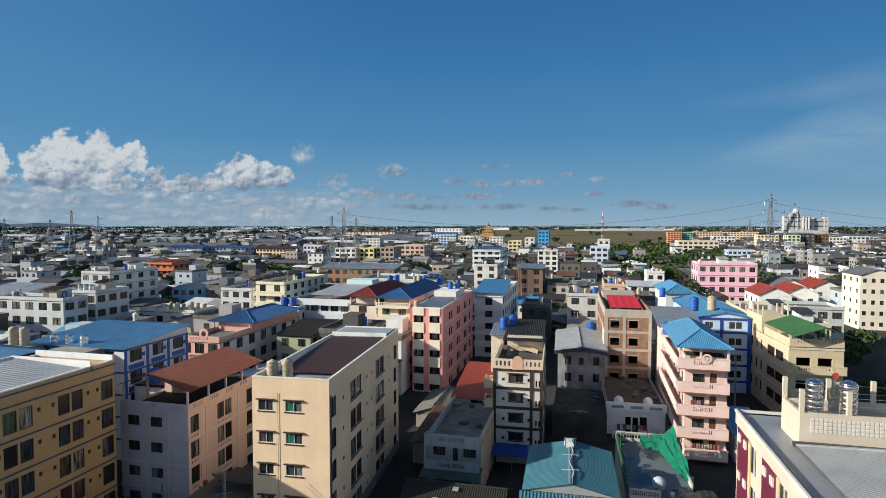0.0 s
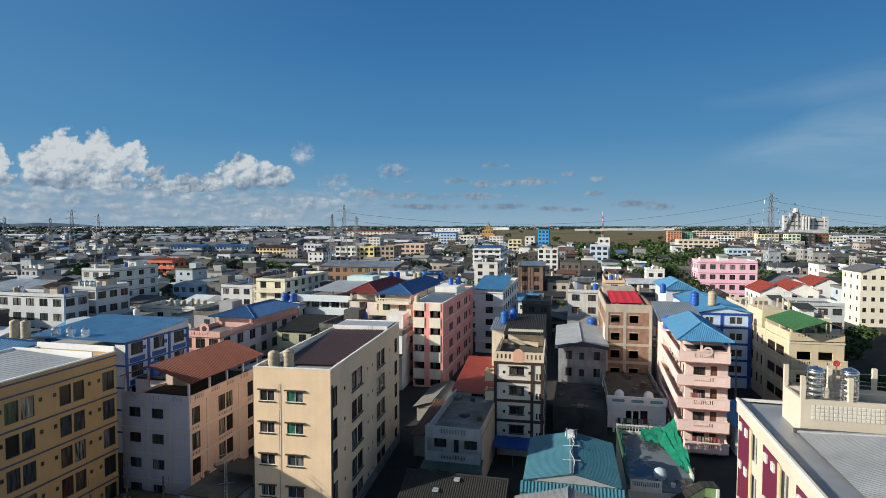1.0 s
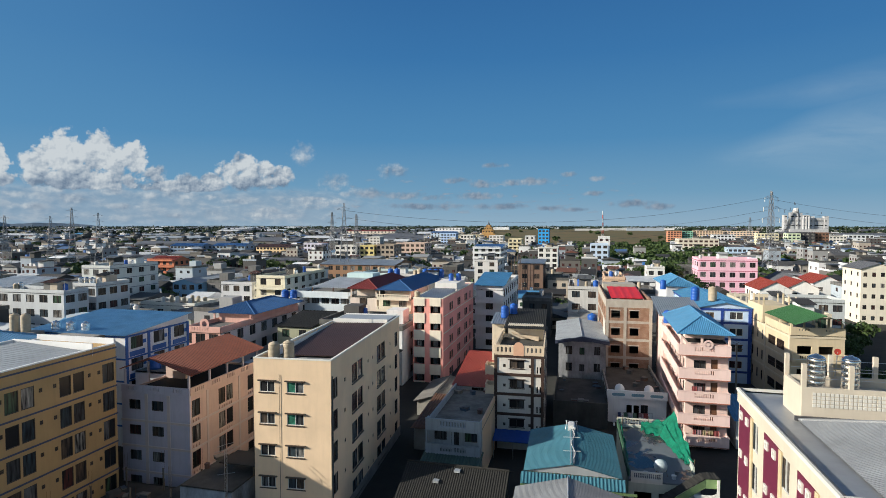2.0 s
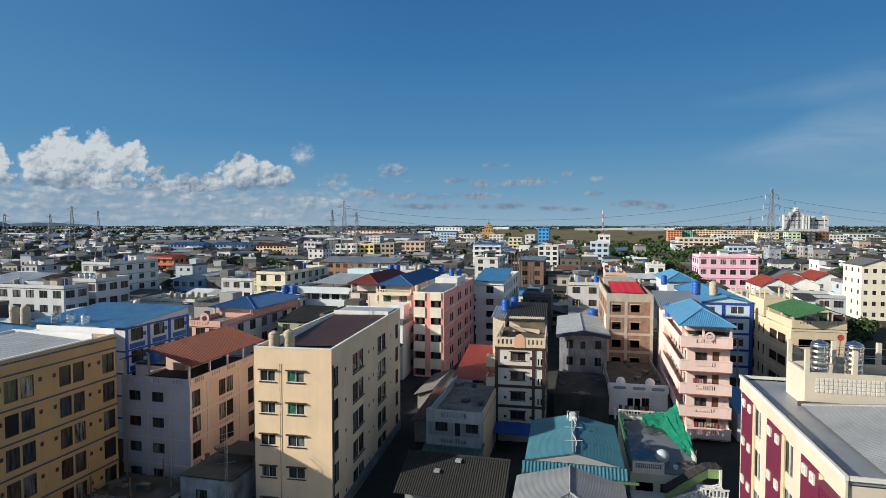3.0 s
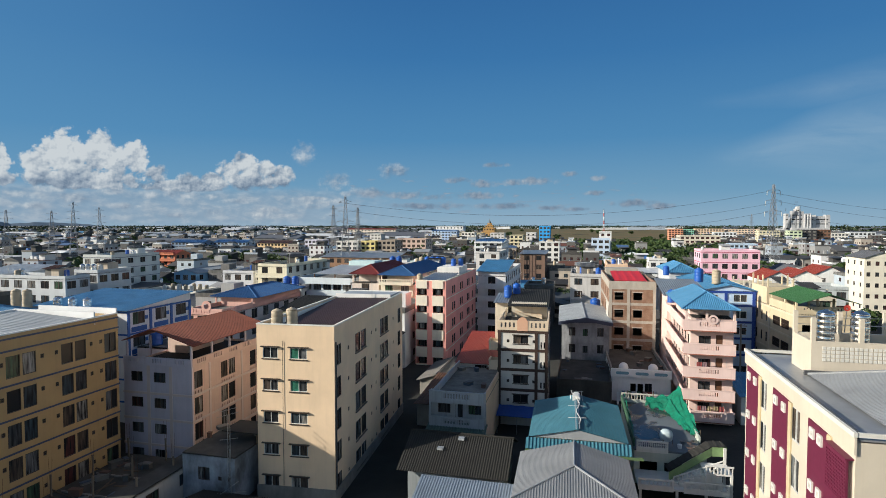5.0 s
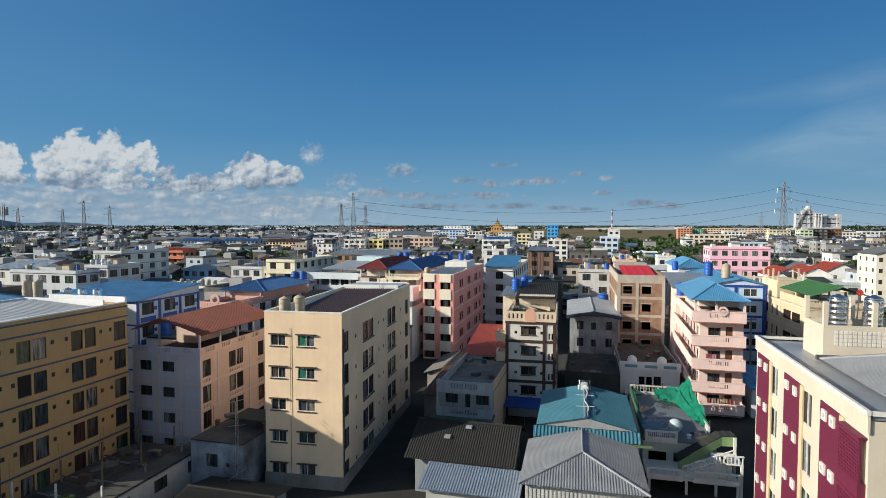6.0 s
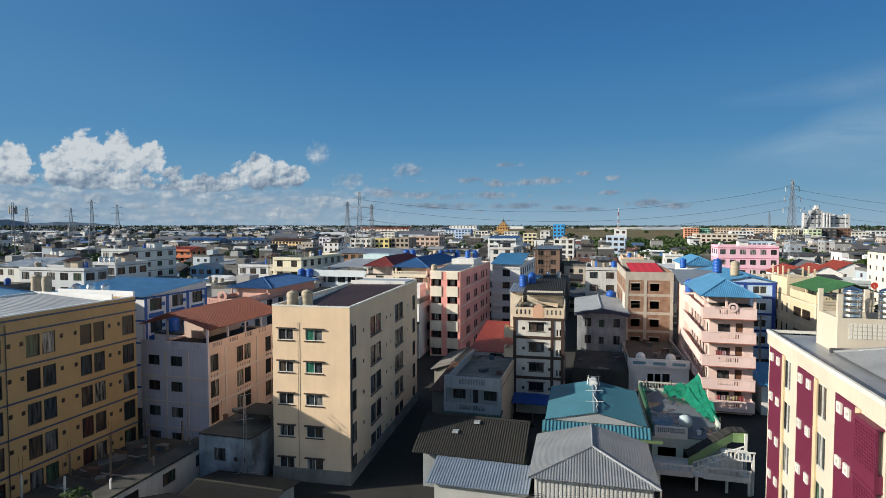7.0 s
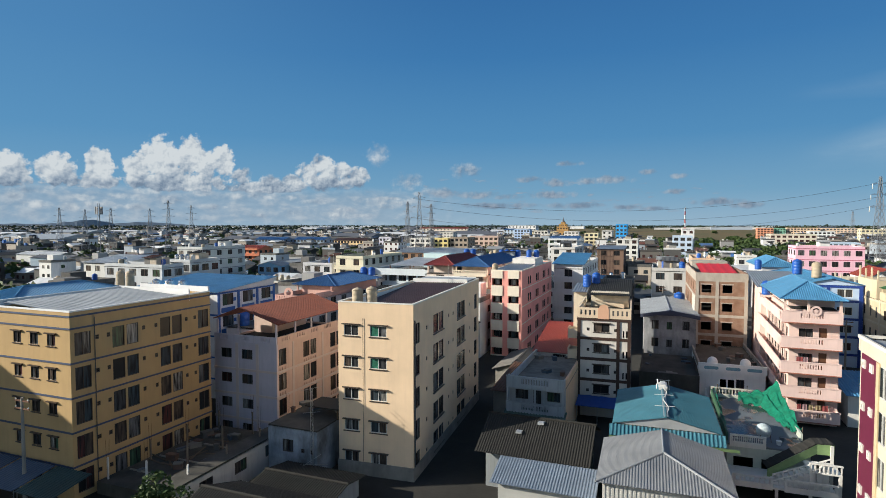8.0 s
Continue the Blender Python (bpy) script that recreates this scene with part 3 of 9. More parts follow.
# ---- near houses ----
def yellow_house():
    m = plaster("pale_apricot_paint", (0.82, 0.62, 0.42), 0.16)
    H = House("apartment_block", "pale apricot five-storey apartment block with brown sheet roof", -27.2, 42.5, -20.3, 66.0, 14.9, m, turn=4.2)
    for k in range(5):
        z = 12.05 - 2.75 * k
        H.window("S", 0.55, z, 1.35, 0.95, "slide hood white")
        H.window("S", 3.0, z, 1.5, 0.95, "slide hood white green" if k < 2 else "slide hood white")
        zb = 11.5 - 2.75 * k
        H.rows("E", [0.35, 21.2], [zb], 1.25, 1.75, "slide")
        H.rows("E", [5.4, 7.1, 13.6, 15.3], [zb], 1.5, 1.75, "sash")
        H.rows("E", [3.3, 10.3, 11.9, 18.9], [zb + 0.75], 0.36, 0.36, "vent")
        for u in (5.4, 13.6):
            H.trim("sill", M_FRAME, "E", u - 0.08, u + 3.28, zb - 0.1, zb - 0.01, 0.002, 0.12)
    H.walls()
    H.floors([2.8, 5.5, 8.3, 11.0, 13.6])
    base = concrete("cement_plinth", (0.30, 0.28, 0.25))
    H.band(0, 1.15, base, 0.08)
    H.parapet(14.9, 0.1, plaster("parapet_white", (0.75, 0.73, 0.68), 0.2), 0.16, out=0.03)
    bm = bmesh.new()
    box(bm, (0.3, 0.3, 13.9), (H.w - 0.3, H.d - 0.3, 14.05))
    part("roof_deck", bm, M_PALEROOF, H.root)
    # brown sheet over the middle, white back wall
    shed_roof(H.root, (0.4, 4.2, 14.25), (H.w - 0.35, 4.2, 14.35), (H.w - 0.35, 18.2, 14.95), (0.4, 18.2, 14.85), M_DKBROWN, 0.22, 0.03, "sheet_roof")
    H2 = plaster("white_parapet_paint", (0.8, 0.79, 0.76), 0.15)
    for a, b in (((0.2, 18.5, 14.06), (H.w - 0.2, 18.65, 15.3)), ((0.2, 22.9, 14.06), (H.w - 0.2, 23.05, 15.2)), ((0.2, 3.6, 14.06), (0.32, 18.4, 14.75))):
        bm = bmesh.new()
        box(bm, a, b)
        part("parapet", bm, H2, H.root, "white rooftop wall")
    bm = bmesh.new()
    box(bm, (0.3, 18.7, 15.0), (H.w - 0.3, 22.85, 15.1))
    part("roof", bm, M_PALEROOF, H.root)
    bm = bmesh.new()
    beam(bm, (2.35, -0.06, 1.2), (2.35, -0.06, 13.6), 0.018, 6)
    part("pipe", bm, M_PIPE, H.root)
    bm = bmesh.new()
    beam(bm, (H.w + 0.09, 0.15, 1.2), (H.w + 0.09, 0.15, 13.6), 0.06, 6)
    part("downpipe", bm, M_PIPE, H.root, "dark plastic downpipe")
    tank(-26.3, 44.3, 14.05, 0.5, 1.75, "beige")
    tank(-25.1, 44.7, 14.05, 0.5, 1.85, "beige")
    # aerial pole on the back wall
    bm = bmesh.new()
    beam(bm, (4.6, 18.35, 14.9), (4.6, 18.35, 17.0), 0.035, 6)
    part("pole", bm, M_STEEL, H.root)


def ochre_house():
    m = plaster("ochre_paint", (0.48, 0.33, 0.158), 0.22)
    H = House("apartment_block", "ochre five-storey apartment block with slate-blue floor bands", -52.8, 30.4, -43.6, 44.9, 14.8, m)
    zs = [11.35 - 2.72 * k for k in range(5)]
    for z in zs:
        H.rows("S", [2.6, 4.6, 6.6], [z + 0.7], 0.95, 0.95, "slide hood")
        H.rows("E", [0.35, 12.9], [z], 1.35, 1.8, "slide")
        H.rows("E", [3.6, 4.95, 8.4, 9.75], [z], 1.15, 1.75, "sash")
        H.rows("E", [2.1, 3.1, 6.5, 7.8, 11.3, 12.35], [z + 1.0], 0.32, 0.36, "vent")
    H.walls()
    H.floors([2.9, 5.6, 8.3, 11.0, 13.6])
    for z in [13.45 - 2.72 * k for k in range(5)] + [14.4]:
        H.band(z, 0.14, M_FRAMEB, 0.06)
    white = plaster("white_roof_wall", (0.8, 0.8, 0.8), 0.12)
    H.parapet(14.8, 0.12, white, 0.2, out=0.02)
    flat_roof(H, 14.2, M_PALEROOF, 0.23)
    shed_roof(H.root, (H.w - 0.3, 0.25, 14.7), (H.w - 0.3, 11.6, 14.7), (1.2, 11.6, 15.2), (1.2, 0.25, 15.2), M_PALEROOF, 0.45, 0.05, "sheet_roof")
    for a, b in (((0, 11.8, 14.2), (H.w, 11.95, 15.35)), ((0, 14.3, 14.93), (H.w, 14.48, 15.35)), ((0.0, 0.3, 14.93), (0.2, 11.8, 15.3))):
        bm = bmesh.new()
        box(bm, a, b)
        part("parapet", bm, white, H.root, "white rooftop wall")
    bm = bmesh.new()
    beam(bm, (H.w + 0.06, 2.0, 0.2), (H.w + 0.06, 2.0, 14.2), 0.035, 6)
    part("pipe", bm, M_PIPE, H.root)
    bm = bmesh.new()
    box(bm, (0, 14.5, 0), (4.2, 19.0, 13.9))
    part("rear_stair", bm, m, H.root)
    ground_box("stair_tower", (-67.6, 52.2, 0), (-63.4, 54.8, 13.4), M_CONC, "plain concrete stair tower carrying two tall tanks", "stair tower")
    for k in range(2):
        tank(-66.3 + 1.55 * k, 53.4 + 0.1 * k, 13.4, 0.52, 2.0, "beige")
    bm = bmesh.new()
    box(bm, (-7.4, 21.0, 12.2), (-2.0, 25.6, 13.3))
    for k in range(3):
        tank(-62.6 + 2.0 * k, 55.6 + 0.2 * k, 13.3, 0.5, 1.0, "steel")
    part("tank_deck", bm, M_CONC, H.root)


def pink_terrace_house():
    m = plaster("faded_pink_paint", (0.66, 0.50, 0.43), 0.3)
    # south coat tinted lilac to stand in for the ochre block's bluish shade
    s = plaster("lilac_shade_paint", (0.60, 0.57, 0.65), 0.35)
    H = House("apartment_block", "faded pink four-storey house with rust-brown sheet roof over its terrace", -45.6, 47.6, -37.6, 61.0, 9.3, m)
    for k in range(4):
        z = 7.15 - 2.6 * k
        H.rows("S", [0.9, 3.6], [z + 0.4], 1.35, 1.0, "slide")
        H.rows("E", [0.35], [z - 0.1], 1.25, 1.7, "slide")
        H.rows("E", [4.6, 5.95, 10.0, 11.35], [z - 0.1], 1.15, 1.7, "sash")
        for u, n in ((0.35, 3), (4.6, 6), (10.0, 6)):
            for i in range(n):
                H.window("E", u + 0.1 + i * 0.42, z - 0.75, 0.13, 0.42, "none")
    H.walls(materials={"S": s})
    H.floors([2.0, 4.6, 7.2, 9.1])
    pale = plaster("pale_rib_paint", (0.66, 0.57, 0.54), 0.25)
    for u in (2.8, 5.4):
        H.trim("pilaster", pale, "S", u, u + 0.35, 0, 9.2, 0.002, 0.05)
    for u in (2.6, 8.2):
        H.trim("pilaster", pale, "E", u, u + 0.3, 0, 9.2, 0.002, 0.05)
    for k in range(4):
        H.band(6.3 - 2.6 * k + 0.0, 0.22, pale, 0.055, "SE")
    # slotted parapet round the terrace
    slotted(H, "S", 0.0, H.w, 9.3, 0.75, 0.03, s, H.root, 4, 0.3, 0.12, 0.16, 0.2, 0.14, "parapet")
    slotted(H, "E", 0.16, H.d, 9.3, 0.75, 0.03, m, H.root, 5, 0.3, 0.12, 0.16, 0.2, 0.14, "parapet")
    bm = bmesh.new()
    box(bm, (0.3, 6.0, 9.1), (2.8, 12.6, 11.6))
    part("roof_room", bm, m, H.root, "terrace room under the sheet roof")
    eave, top = 11.4, 12.7
    xa, xb, ya, yb = 0.9, 8.4, -0.2, 13.0
    shed_roof(H.root, (xb, ya, eave), (xb, yb, eave), (xa + 2.6, yb, top + 0.2), (xa + 2.6, ya, top + 0.2), M_BROWNROOF, 0.3, 0.07)
    shed_roof(H.root, (xa - 0.9, yb, eave + 0.2), (xa - 0.9, ya, eave + 0.2), (xa + 2.6, ya, top + 0.2), (xa + 2.6, yb, top + 0.2), M_BROWNROOF, 0.3, 0.07)
    for y in (0.3, 3.5, 6.5, 9.5, 12.5):
        for x in (7.75, 0.2):
            bm = bmesh.new()
            box(bm, (x - 0.09, y - 0.09, 9.3), (x + 0.09, y + 0.09, eave + 0.1))
            part("post", bm, s, H.root)


def salmon_house():
    m = plaster("salmon_paint", (0.80, 0.36, 0.31), 0.18)
    cream = plaster("cream_panel_paint", (0.76, 0.69, 0.57), 0.2)
    H = House("apartment_block", "salmon and cream five-storey apartment block with roof drums", -27.4, 90.0, -22.2, 116.5, 14.0, m)
    zs = [11.6 - 2.85 * k for k in range(5)]
    for z in zs:
        H.window("S", 0.25, z, 1.7, 1.15, "none")
        H.window("S", 3.0, z, 1.7, 1.15, "none")
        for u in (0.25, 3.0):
            # recess back in near-black, its shade painted in
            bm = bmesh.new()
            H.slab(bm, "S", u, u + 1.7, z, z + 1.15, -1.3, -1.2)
            part("recess", bm, M_ROOMDARK, H.root)
            H.window("S", u + 0.5, z + 0.15, 0.8, 0.9, "slide", hole=False)
        H.rows("E", [4.6, 11.0, 17.4, 22.4], [z - 0.2], 1.05, 1.4, "slide")
        H.rows("E", [6.1, 12.5, 18.9], [z - 0.2], 1.05, 1.4, "slide")
        H.trim("ledge", cream, "E", 0.2, H.d, z - 0.62, z - 0.5, 0.002, 0.07)
    H.walls()
    for z in zs:
        for u in (0.15, 2.9):
            H.trim("panel", cream, "S", u, u + 1.9, z - 1.7, z - 0.004, 0.002, 0.14)
    for u in (0.15, 2.9):
        H.trim("panel", cream, "S", u, u + 1.9, 12.76, 14.0, 0.002, 0.14)
    H.floors([2.4, 5.2, 8.1, 10.9, 13.5])
    H.parapet(14.0, 0.15, cream, 0.2, out=0.03)
    flat_roof(H, 13.9, M_GREYROOF, 0.22)
    shed_roof(H.root, (0.3, 0.6, 13.95), (4.9, 0.6, 13.95), (4.9, 12, 14.4), (0.3, 12, 14.4), M_GREYROOF, 0.3, 0.05, "sheet_roof")
    bm = bmesh.new()
    box(bm, (0.4, 13, 13.9), (4.6, 20.5, 15.3))
    part("stair_room", bm, plaster("stair_room_white", (0.75, 0.73, 0.7), 0.2), H.root)
    tank(-24.9, 107.5, 15.3, 0.5, 1.2)
    tank(-23.6, 108.3, 15.3, 0.5, 1.2)
    tank(-26.9, 90.9, 13.95, 0.5, 1.0, "beige")


def dark_frame_house():
    grey = plaster("pale_grey_paint", (0.68, 0.64, 0.58), 0.3)
    tan = plaster("tan_side_paint", (0.62, 0.55, 0.44), 0.35)
    brown = plain("dark_brown_trim", (0.055, 0.03, 0.022), 0.6)
    cream = plaster("cream_terrace_paint", (0.72, 0.58, 0.42), 0.2)
    H = House("apartment_block", "pale grey house with dark brown beams and terrace under old tiles", -9.9, 65.0, -4.2, 84.5, 11.0, grey, turn=2.5)
    zs = [8.85, 6.55, 4.2, 1.95]
    for z in zs:
        H.window("S", 1.75, z + 0.75, 1.7, 0.95, "slide hood")
        H.rows("S", [1.0, 3.95], [z + 0.85], 0.3, 0.34, "vent")
        H.rows("S", [4.85, 5.2], [z + 0.25], 0.16, 0.75, "none")
        H.rows("E", [2.5, 6, 9.5, 13, 16.5], [z + 0.7], 1.0, 1.1, "slide")
        H.rows("W", [4, 8, 12], [z + 0.7], 1.0, 1.1, "slide")
    H.walls(materials={"E": tan, "W": tan})
    H.floors([1.8, 4.1, 6.4, 8.7, 10.9])
    for z in zs + [11.0, -0.1]:
        H.band(z - 0.16, 0.32, brown, 0.07, "SEW")
    for u in (-0.03, 4.2, 5.35):
        H.trim("column", brown, "S", u, u + 0.35, 0, 11.0, 0.004, 0.09)
    for z in zs:
        slot_balcony(H, "W", 0.1, 1.9, z, 1.1, cream, 0.95, 3, 0.3, 0.14, 0.3)
    # terrace wall with openings and a round plaque
    slotted(H, "S", 0.0, 2.2, 11.15, 1.15, 0.12, cream, H.root, 4, 0.48, 0.2, 0.14, 0.35, 0.25)
    slotted(H, "S", 3.4, 5.7, 11.15, 1.15, 0.12, cream, H.root, 4, 0.48, 0.2, 0.14, 0.35, 0.25)
    bm = bmesh.new()
    box(bm, (2.2, -0.16, 11.1), (3.4, 0.0, 12.3))
    for i in range(12):
        a0, a1 = math.pi * i / 12, math.pi * (i + 1) / 12
        poly(bm, (2.8 + 0.5 * math.cos(a0), -0.17, 12.3 + 0.4 * math.sin(a0)), (2.8, -0.17, 12.3), (2.8 + 0.5 * math.cos(a1), -0.17, 12.3 + 0.4 * math.sin(a1)))
    part("plaque", bm, plaster("plaque_paint", (0.70, 0.42, 0.28), 0.2), H.root)
    flat_roof(H, 11.15, M_DARKCONC, 0.0)
    for side in "EW":
        slotted(H, side, 0.2, 10.0, 11.15, 1.05, 0.02, cream, H.root, 7, 0.45, 0.18, 0.14, 0.35, 0.2)
    # roof room with shingle roof
    bm = bmesh.new()
    box(bm, (0.8, 9.5, 11.15), (H.w - 0.3, 19.0, 13.0))
    part("roof_room", bm, tan, H.root)
    shed_roof(H.root, (0.3, 8.2, 12.75), (H.w, 8.2, 12.75), (H.w, 19.3, 13.75), (0.3, 19.3, 13.75), M_OLDTILE, 0.24, 0.05, "tile_roof")
    bm = bmesh.new()
    poly(bm, (1.2, 9.45, 12.0), (4.8, 9.45, 11.6), (4.8, 8.0, 11.2), (1.6, 8.3, 11.9))
    part("awning", bm, cream, H.root)
    shed_roof(H.root, (-1.9, 12.0, 12.6), (0.2, 12.0, 12.6), (0.2, 19.2, 13.1), (-1.9, 19.2, 13.1), M_GREYROOF, 0.3, 0.05, "lean_to_roof")
    bm = bmesh.new()
    box(bm, (-1.7, 12.6, 0), (0.0, 19.0, 12.5))
    part("annex", bm, tan, H.root)
    tank(-10.7, 80.0, 13.0, 0.55, 1.5)
    tank(-9.6, 81.2, 13.2, 0.55, 1.5)


def pink_balcony_house():
    m = plaster("pink_paint", (0.74, 0.56, 0.50), 0.2)
    rail = plaster("light_pink_rail", (0.78, 0.58, 0.53), 0.2)
    red = plain("red_brown_edge", (0.35, 0.13, 0.08), 0.7)
    H = House("apartment_block", "pink five-storey house with baluster balconies and blue hip roof", 11.9, 71.1, 16.5, 89.5, 12.4, m, turn=-1)
    zs = [0.7, 3.2, 5.85, 8.55, 11.3]
    door = plain("brown_door_wood", (0.13, 0.06, 0.03), 0.6)
    for z in zs[:4]:
        H.window("S", 0.9, z + 0.75, 1.3, 1.05, "slide")
        H.window("S", 2.75, z + 0.05, 0.75, 1.9, "none")
        bm = bmesh.new()
        H.slab(bm, "S", 2.78, 3.47, z + 0.06, z + 1.93, -0.14, -0.09)
        part("door", bm, door, H.root, "dark brown wooden door")
        for u in (1.0, 3.4, 5.8, 8.2, 10.6, 13.0):
            H.window("W", u, z + 0.6, 0.9, 1.1, "slide")
            H.window("W", u + 1.2, z + 0.05, 0.75, 1.85, "none")
    H.walls()
    H.floors([2.9, 5.5, 8.2, 11.0, 12.5])
    for i, z in enumerate(zs):
        slot_balcony(H, "S", -0.9 if i else 0, H.w + 0.05, z, 1.1, rail, 1.0, 9, 0.24, 0.13, 0.36)
        bm = bmesh.new()
        H.slab(bm, "W", -0.97 if i else 0.2, H.d - 0.4, z - 0.14, z, 0.003, 0.8)
        wb = part("balcony", bm, m, H.root)
        bm = bmesh.new()
        H.slab(bm, "W", -0.97 if i else 0.2, H.d - 0.4, z - 0.2, z + 0.95, 0.8, 0.9)
        put("rail_wall", mesh_of("rail_wall", bm, rail), wb)
        H.trim("edge_band", red, "S", -0.9 if i else 0, H.w + 0.05, z - 0.26, z - 0.16, 0.9, 1.11)
    for z in zs[1:4]:
        bm = bmesh.new()
        for k in range(4):
            beam(bm, (3.8, -0.5, z + 0.9 + 0.3 * k), (4.5, -0.5, z + 0.9 + 0.3 * k), 0.012)
        for x in (3.8, 4.5):
            beam(bm, (x, -0.5, z), (x, -0.5, z + 1.8), 0.015)
        part("drying_rack", bm, M_STEEL, H.root)
    # round plaque on the top rail
    bm = bmesh.new()
    for r0, r1, y in ((0.32, 0.55, -1.2), (0.0, 0.2, -1.2)):
        for i in range(20):
            a0, a1 = 2 * math.pi * i / 20, 2 * math.pi * (i + 1) / 20
            poly(bm, *[(2.2 + r * math.cos(a), y, 12.45 + r * math.sin(a)) for r, a in ((r0, a0), (r1, a0), (r1, a1), (r0, a1))][: 4 if r0 else 4])
    part("plaque", bm, rail, H.root)
    # posts and hip roof over the roof terrace
    for x in (-0.6, 1.6, H.w - 0.1):
        bm = bmesh.new()
        box(bm, (x - 0.12, -0.9, 11.3), (x + 0.12, -0.66, 13.7))
        part("post", bm, m, H.root)
    bm = bmesh.new()
    box(bm, (0.2, 2.2, 12.5), (H.w, 16.5, 13.75))
    part("roof_room", bm, m, H.root)
    hip_roof(H.root, -1.2, -1.5, H.w + 0.4, 13.5, 13.65, 1.7, M_BLUEROOF, 0.2, 0.035)
    shed_roof(H.root, (-1.6, 13.0, 13.4), (H.w, 13.0, 13.4), (H.w, 26.0, 14.6), (-1.6, 26.0, 14.6), M_GREYROOF, 0.3, 0.05, "rear_roof")
    bm = bmesh.new()
    box(bm, (-0.6, 16.9, 0), (H.w, 26.0, 13.3))
    part("rear_wing", bm, m, H.root)
    tank(11.6, 84.3, 12.45, 0.5, 1.6)
    bm = bmesh.new()
    box(bm, (-1.3, 12.2, 12.25), (0.25, 13.6, 12.45))
    part("tank_shelf", bm, m, H.root)
    tank(17.2, 95.5, 14.35, 0.65, 1.9)
    tank(21.6, 104.5, 13.2, 0.7, 2.2, "beige")


def blue_frame_house():
    m = plaster("pale_blue_paint", (0.52, 0.66, 0.86), 0.15)
    blue = plain("cobalt_trim", (0.02, 0.06, 0.30), 0.6)
    H = House("apartment_block", "pale blue house with cobalt beams and blue hip roof", 19.0, 101.5, 27.0, 126.0, 12.4, m, turn=1)
    zs = [10.0, 7.3, 4.6, 1.9]
    for z in zs:
        H.rows("S", [1.0], [z + 0.6], 1.3, 1.1, "slide white")
        H.rows("S", [4.7], [z + 0.6], 2.0, 1.2, "slide white")
        H.rows("E", [3, 8, 13, 18], [z + 0.6], 1.3, 1.2, "slide white")
        H.rows("W", [3, 8, 13, 18], [z + 0.6], 1.3, 1.2, "slide white")
    H.walls()
    H.floors([4.2, 7.0, 9.7, 12.3])
    for z in zs + [12.2]:
        H.band(z - 0.2, 0.35, blue, 0.07, "SEW")
    for u in (0.0, 3.3, 7.5):
        H.trim("column", blue, "S", u, u + 0.45, 0, 12.4, 0.004, 0.09)
    for u in (0, 7.8, 16, 24):
        H.trim("column", blue, "E", u, u + 0.45, 0, 12.4, 0.004, 0.09)
    flat_roof(H, 12.4, M_SLAB)
    gable_roof(H.root, -0.3, -0.3, H.w + 0.3, H.d + 0.3, 12.45, 0.9, M_BLUEROOF, "y", 0.32, 0.06, m, 0.3)
    # upper blue roof farther back
    bm = bmesh.new()
    box(bm, (-1.2, 26.0, 0), (4.6, 42.0, 13.2))
    part("rear_wing", bm, plaster("rear_wing_paint", (0.6, 0.6, 0.62), 0.3), H.root)
    hip_roof(H.root, -1.7, 25.5, 5.1, 42.5, 13.2, 1.7, M_BLUEROOF, 0.35, 0.07)
    tank(16.2, 124.0, 12.9, 0.6, 1.7)


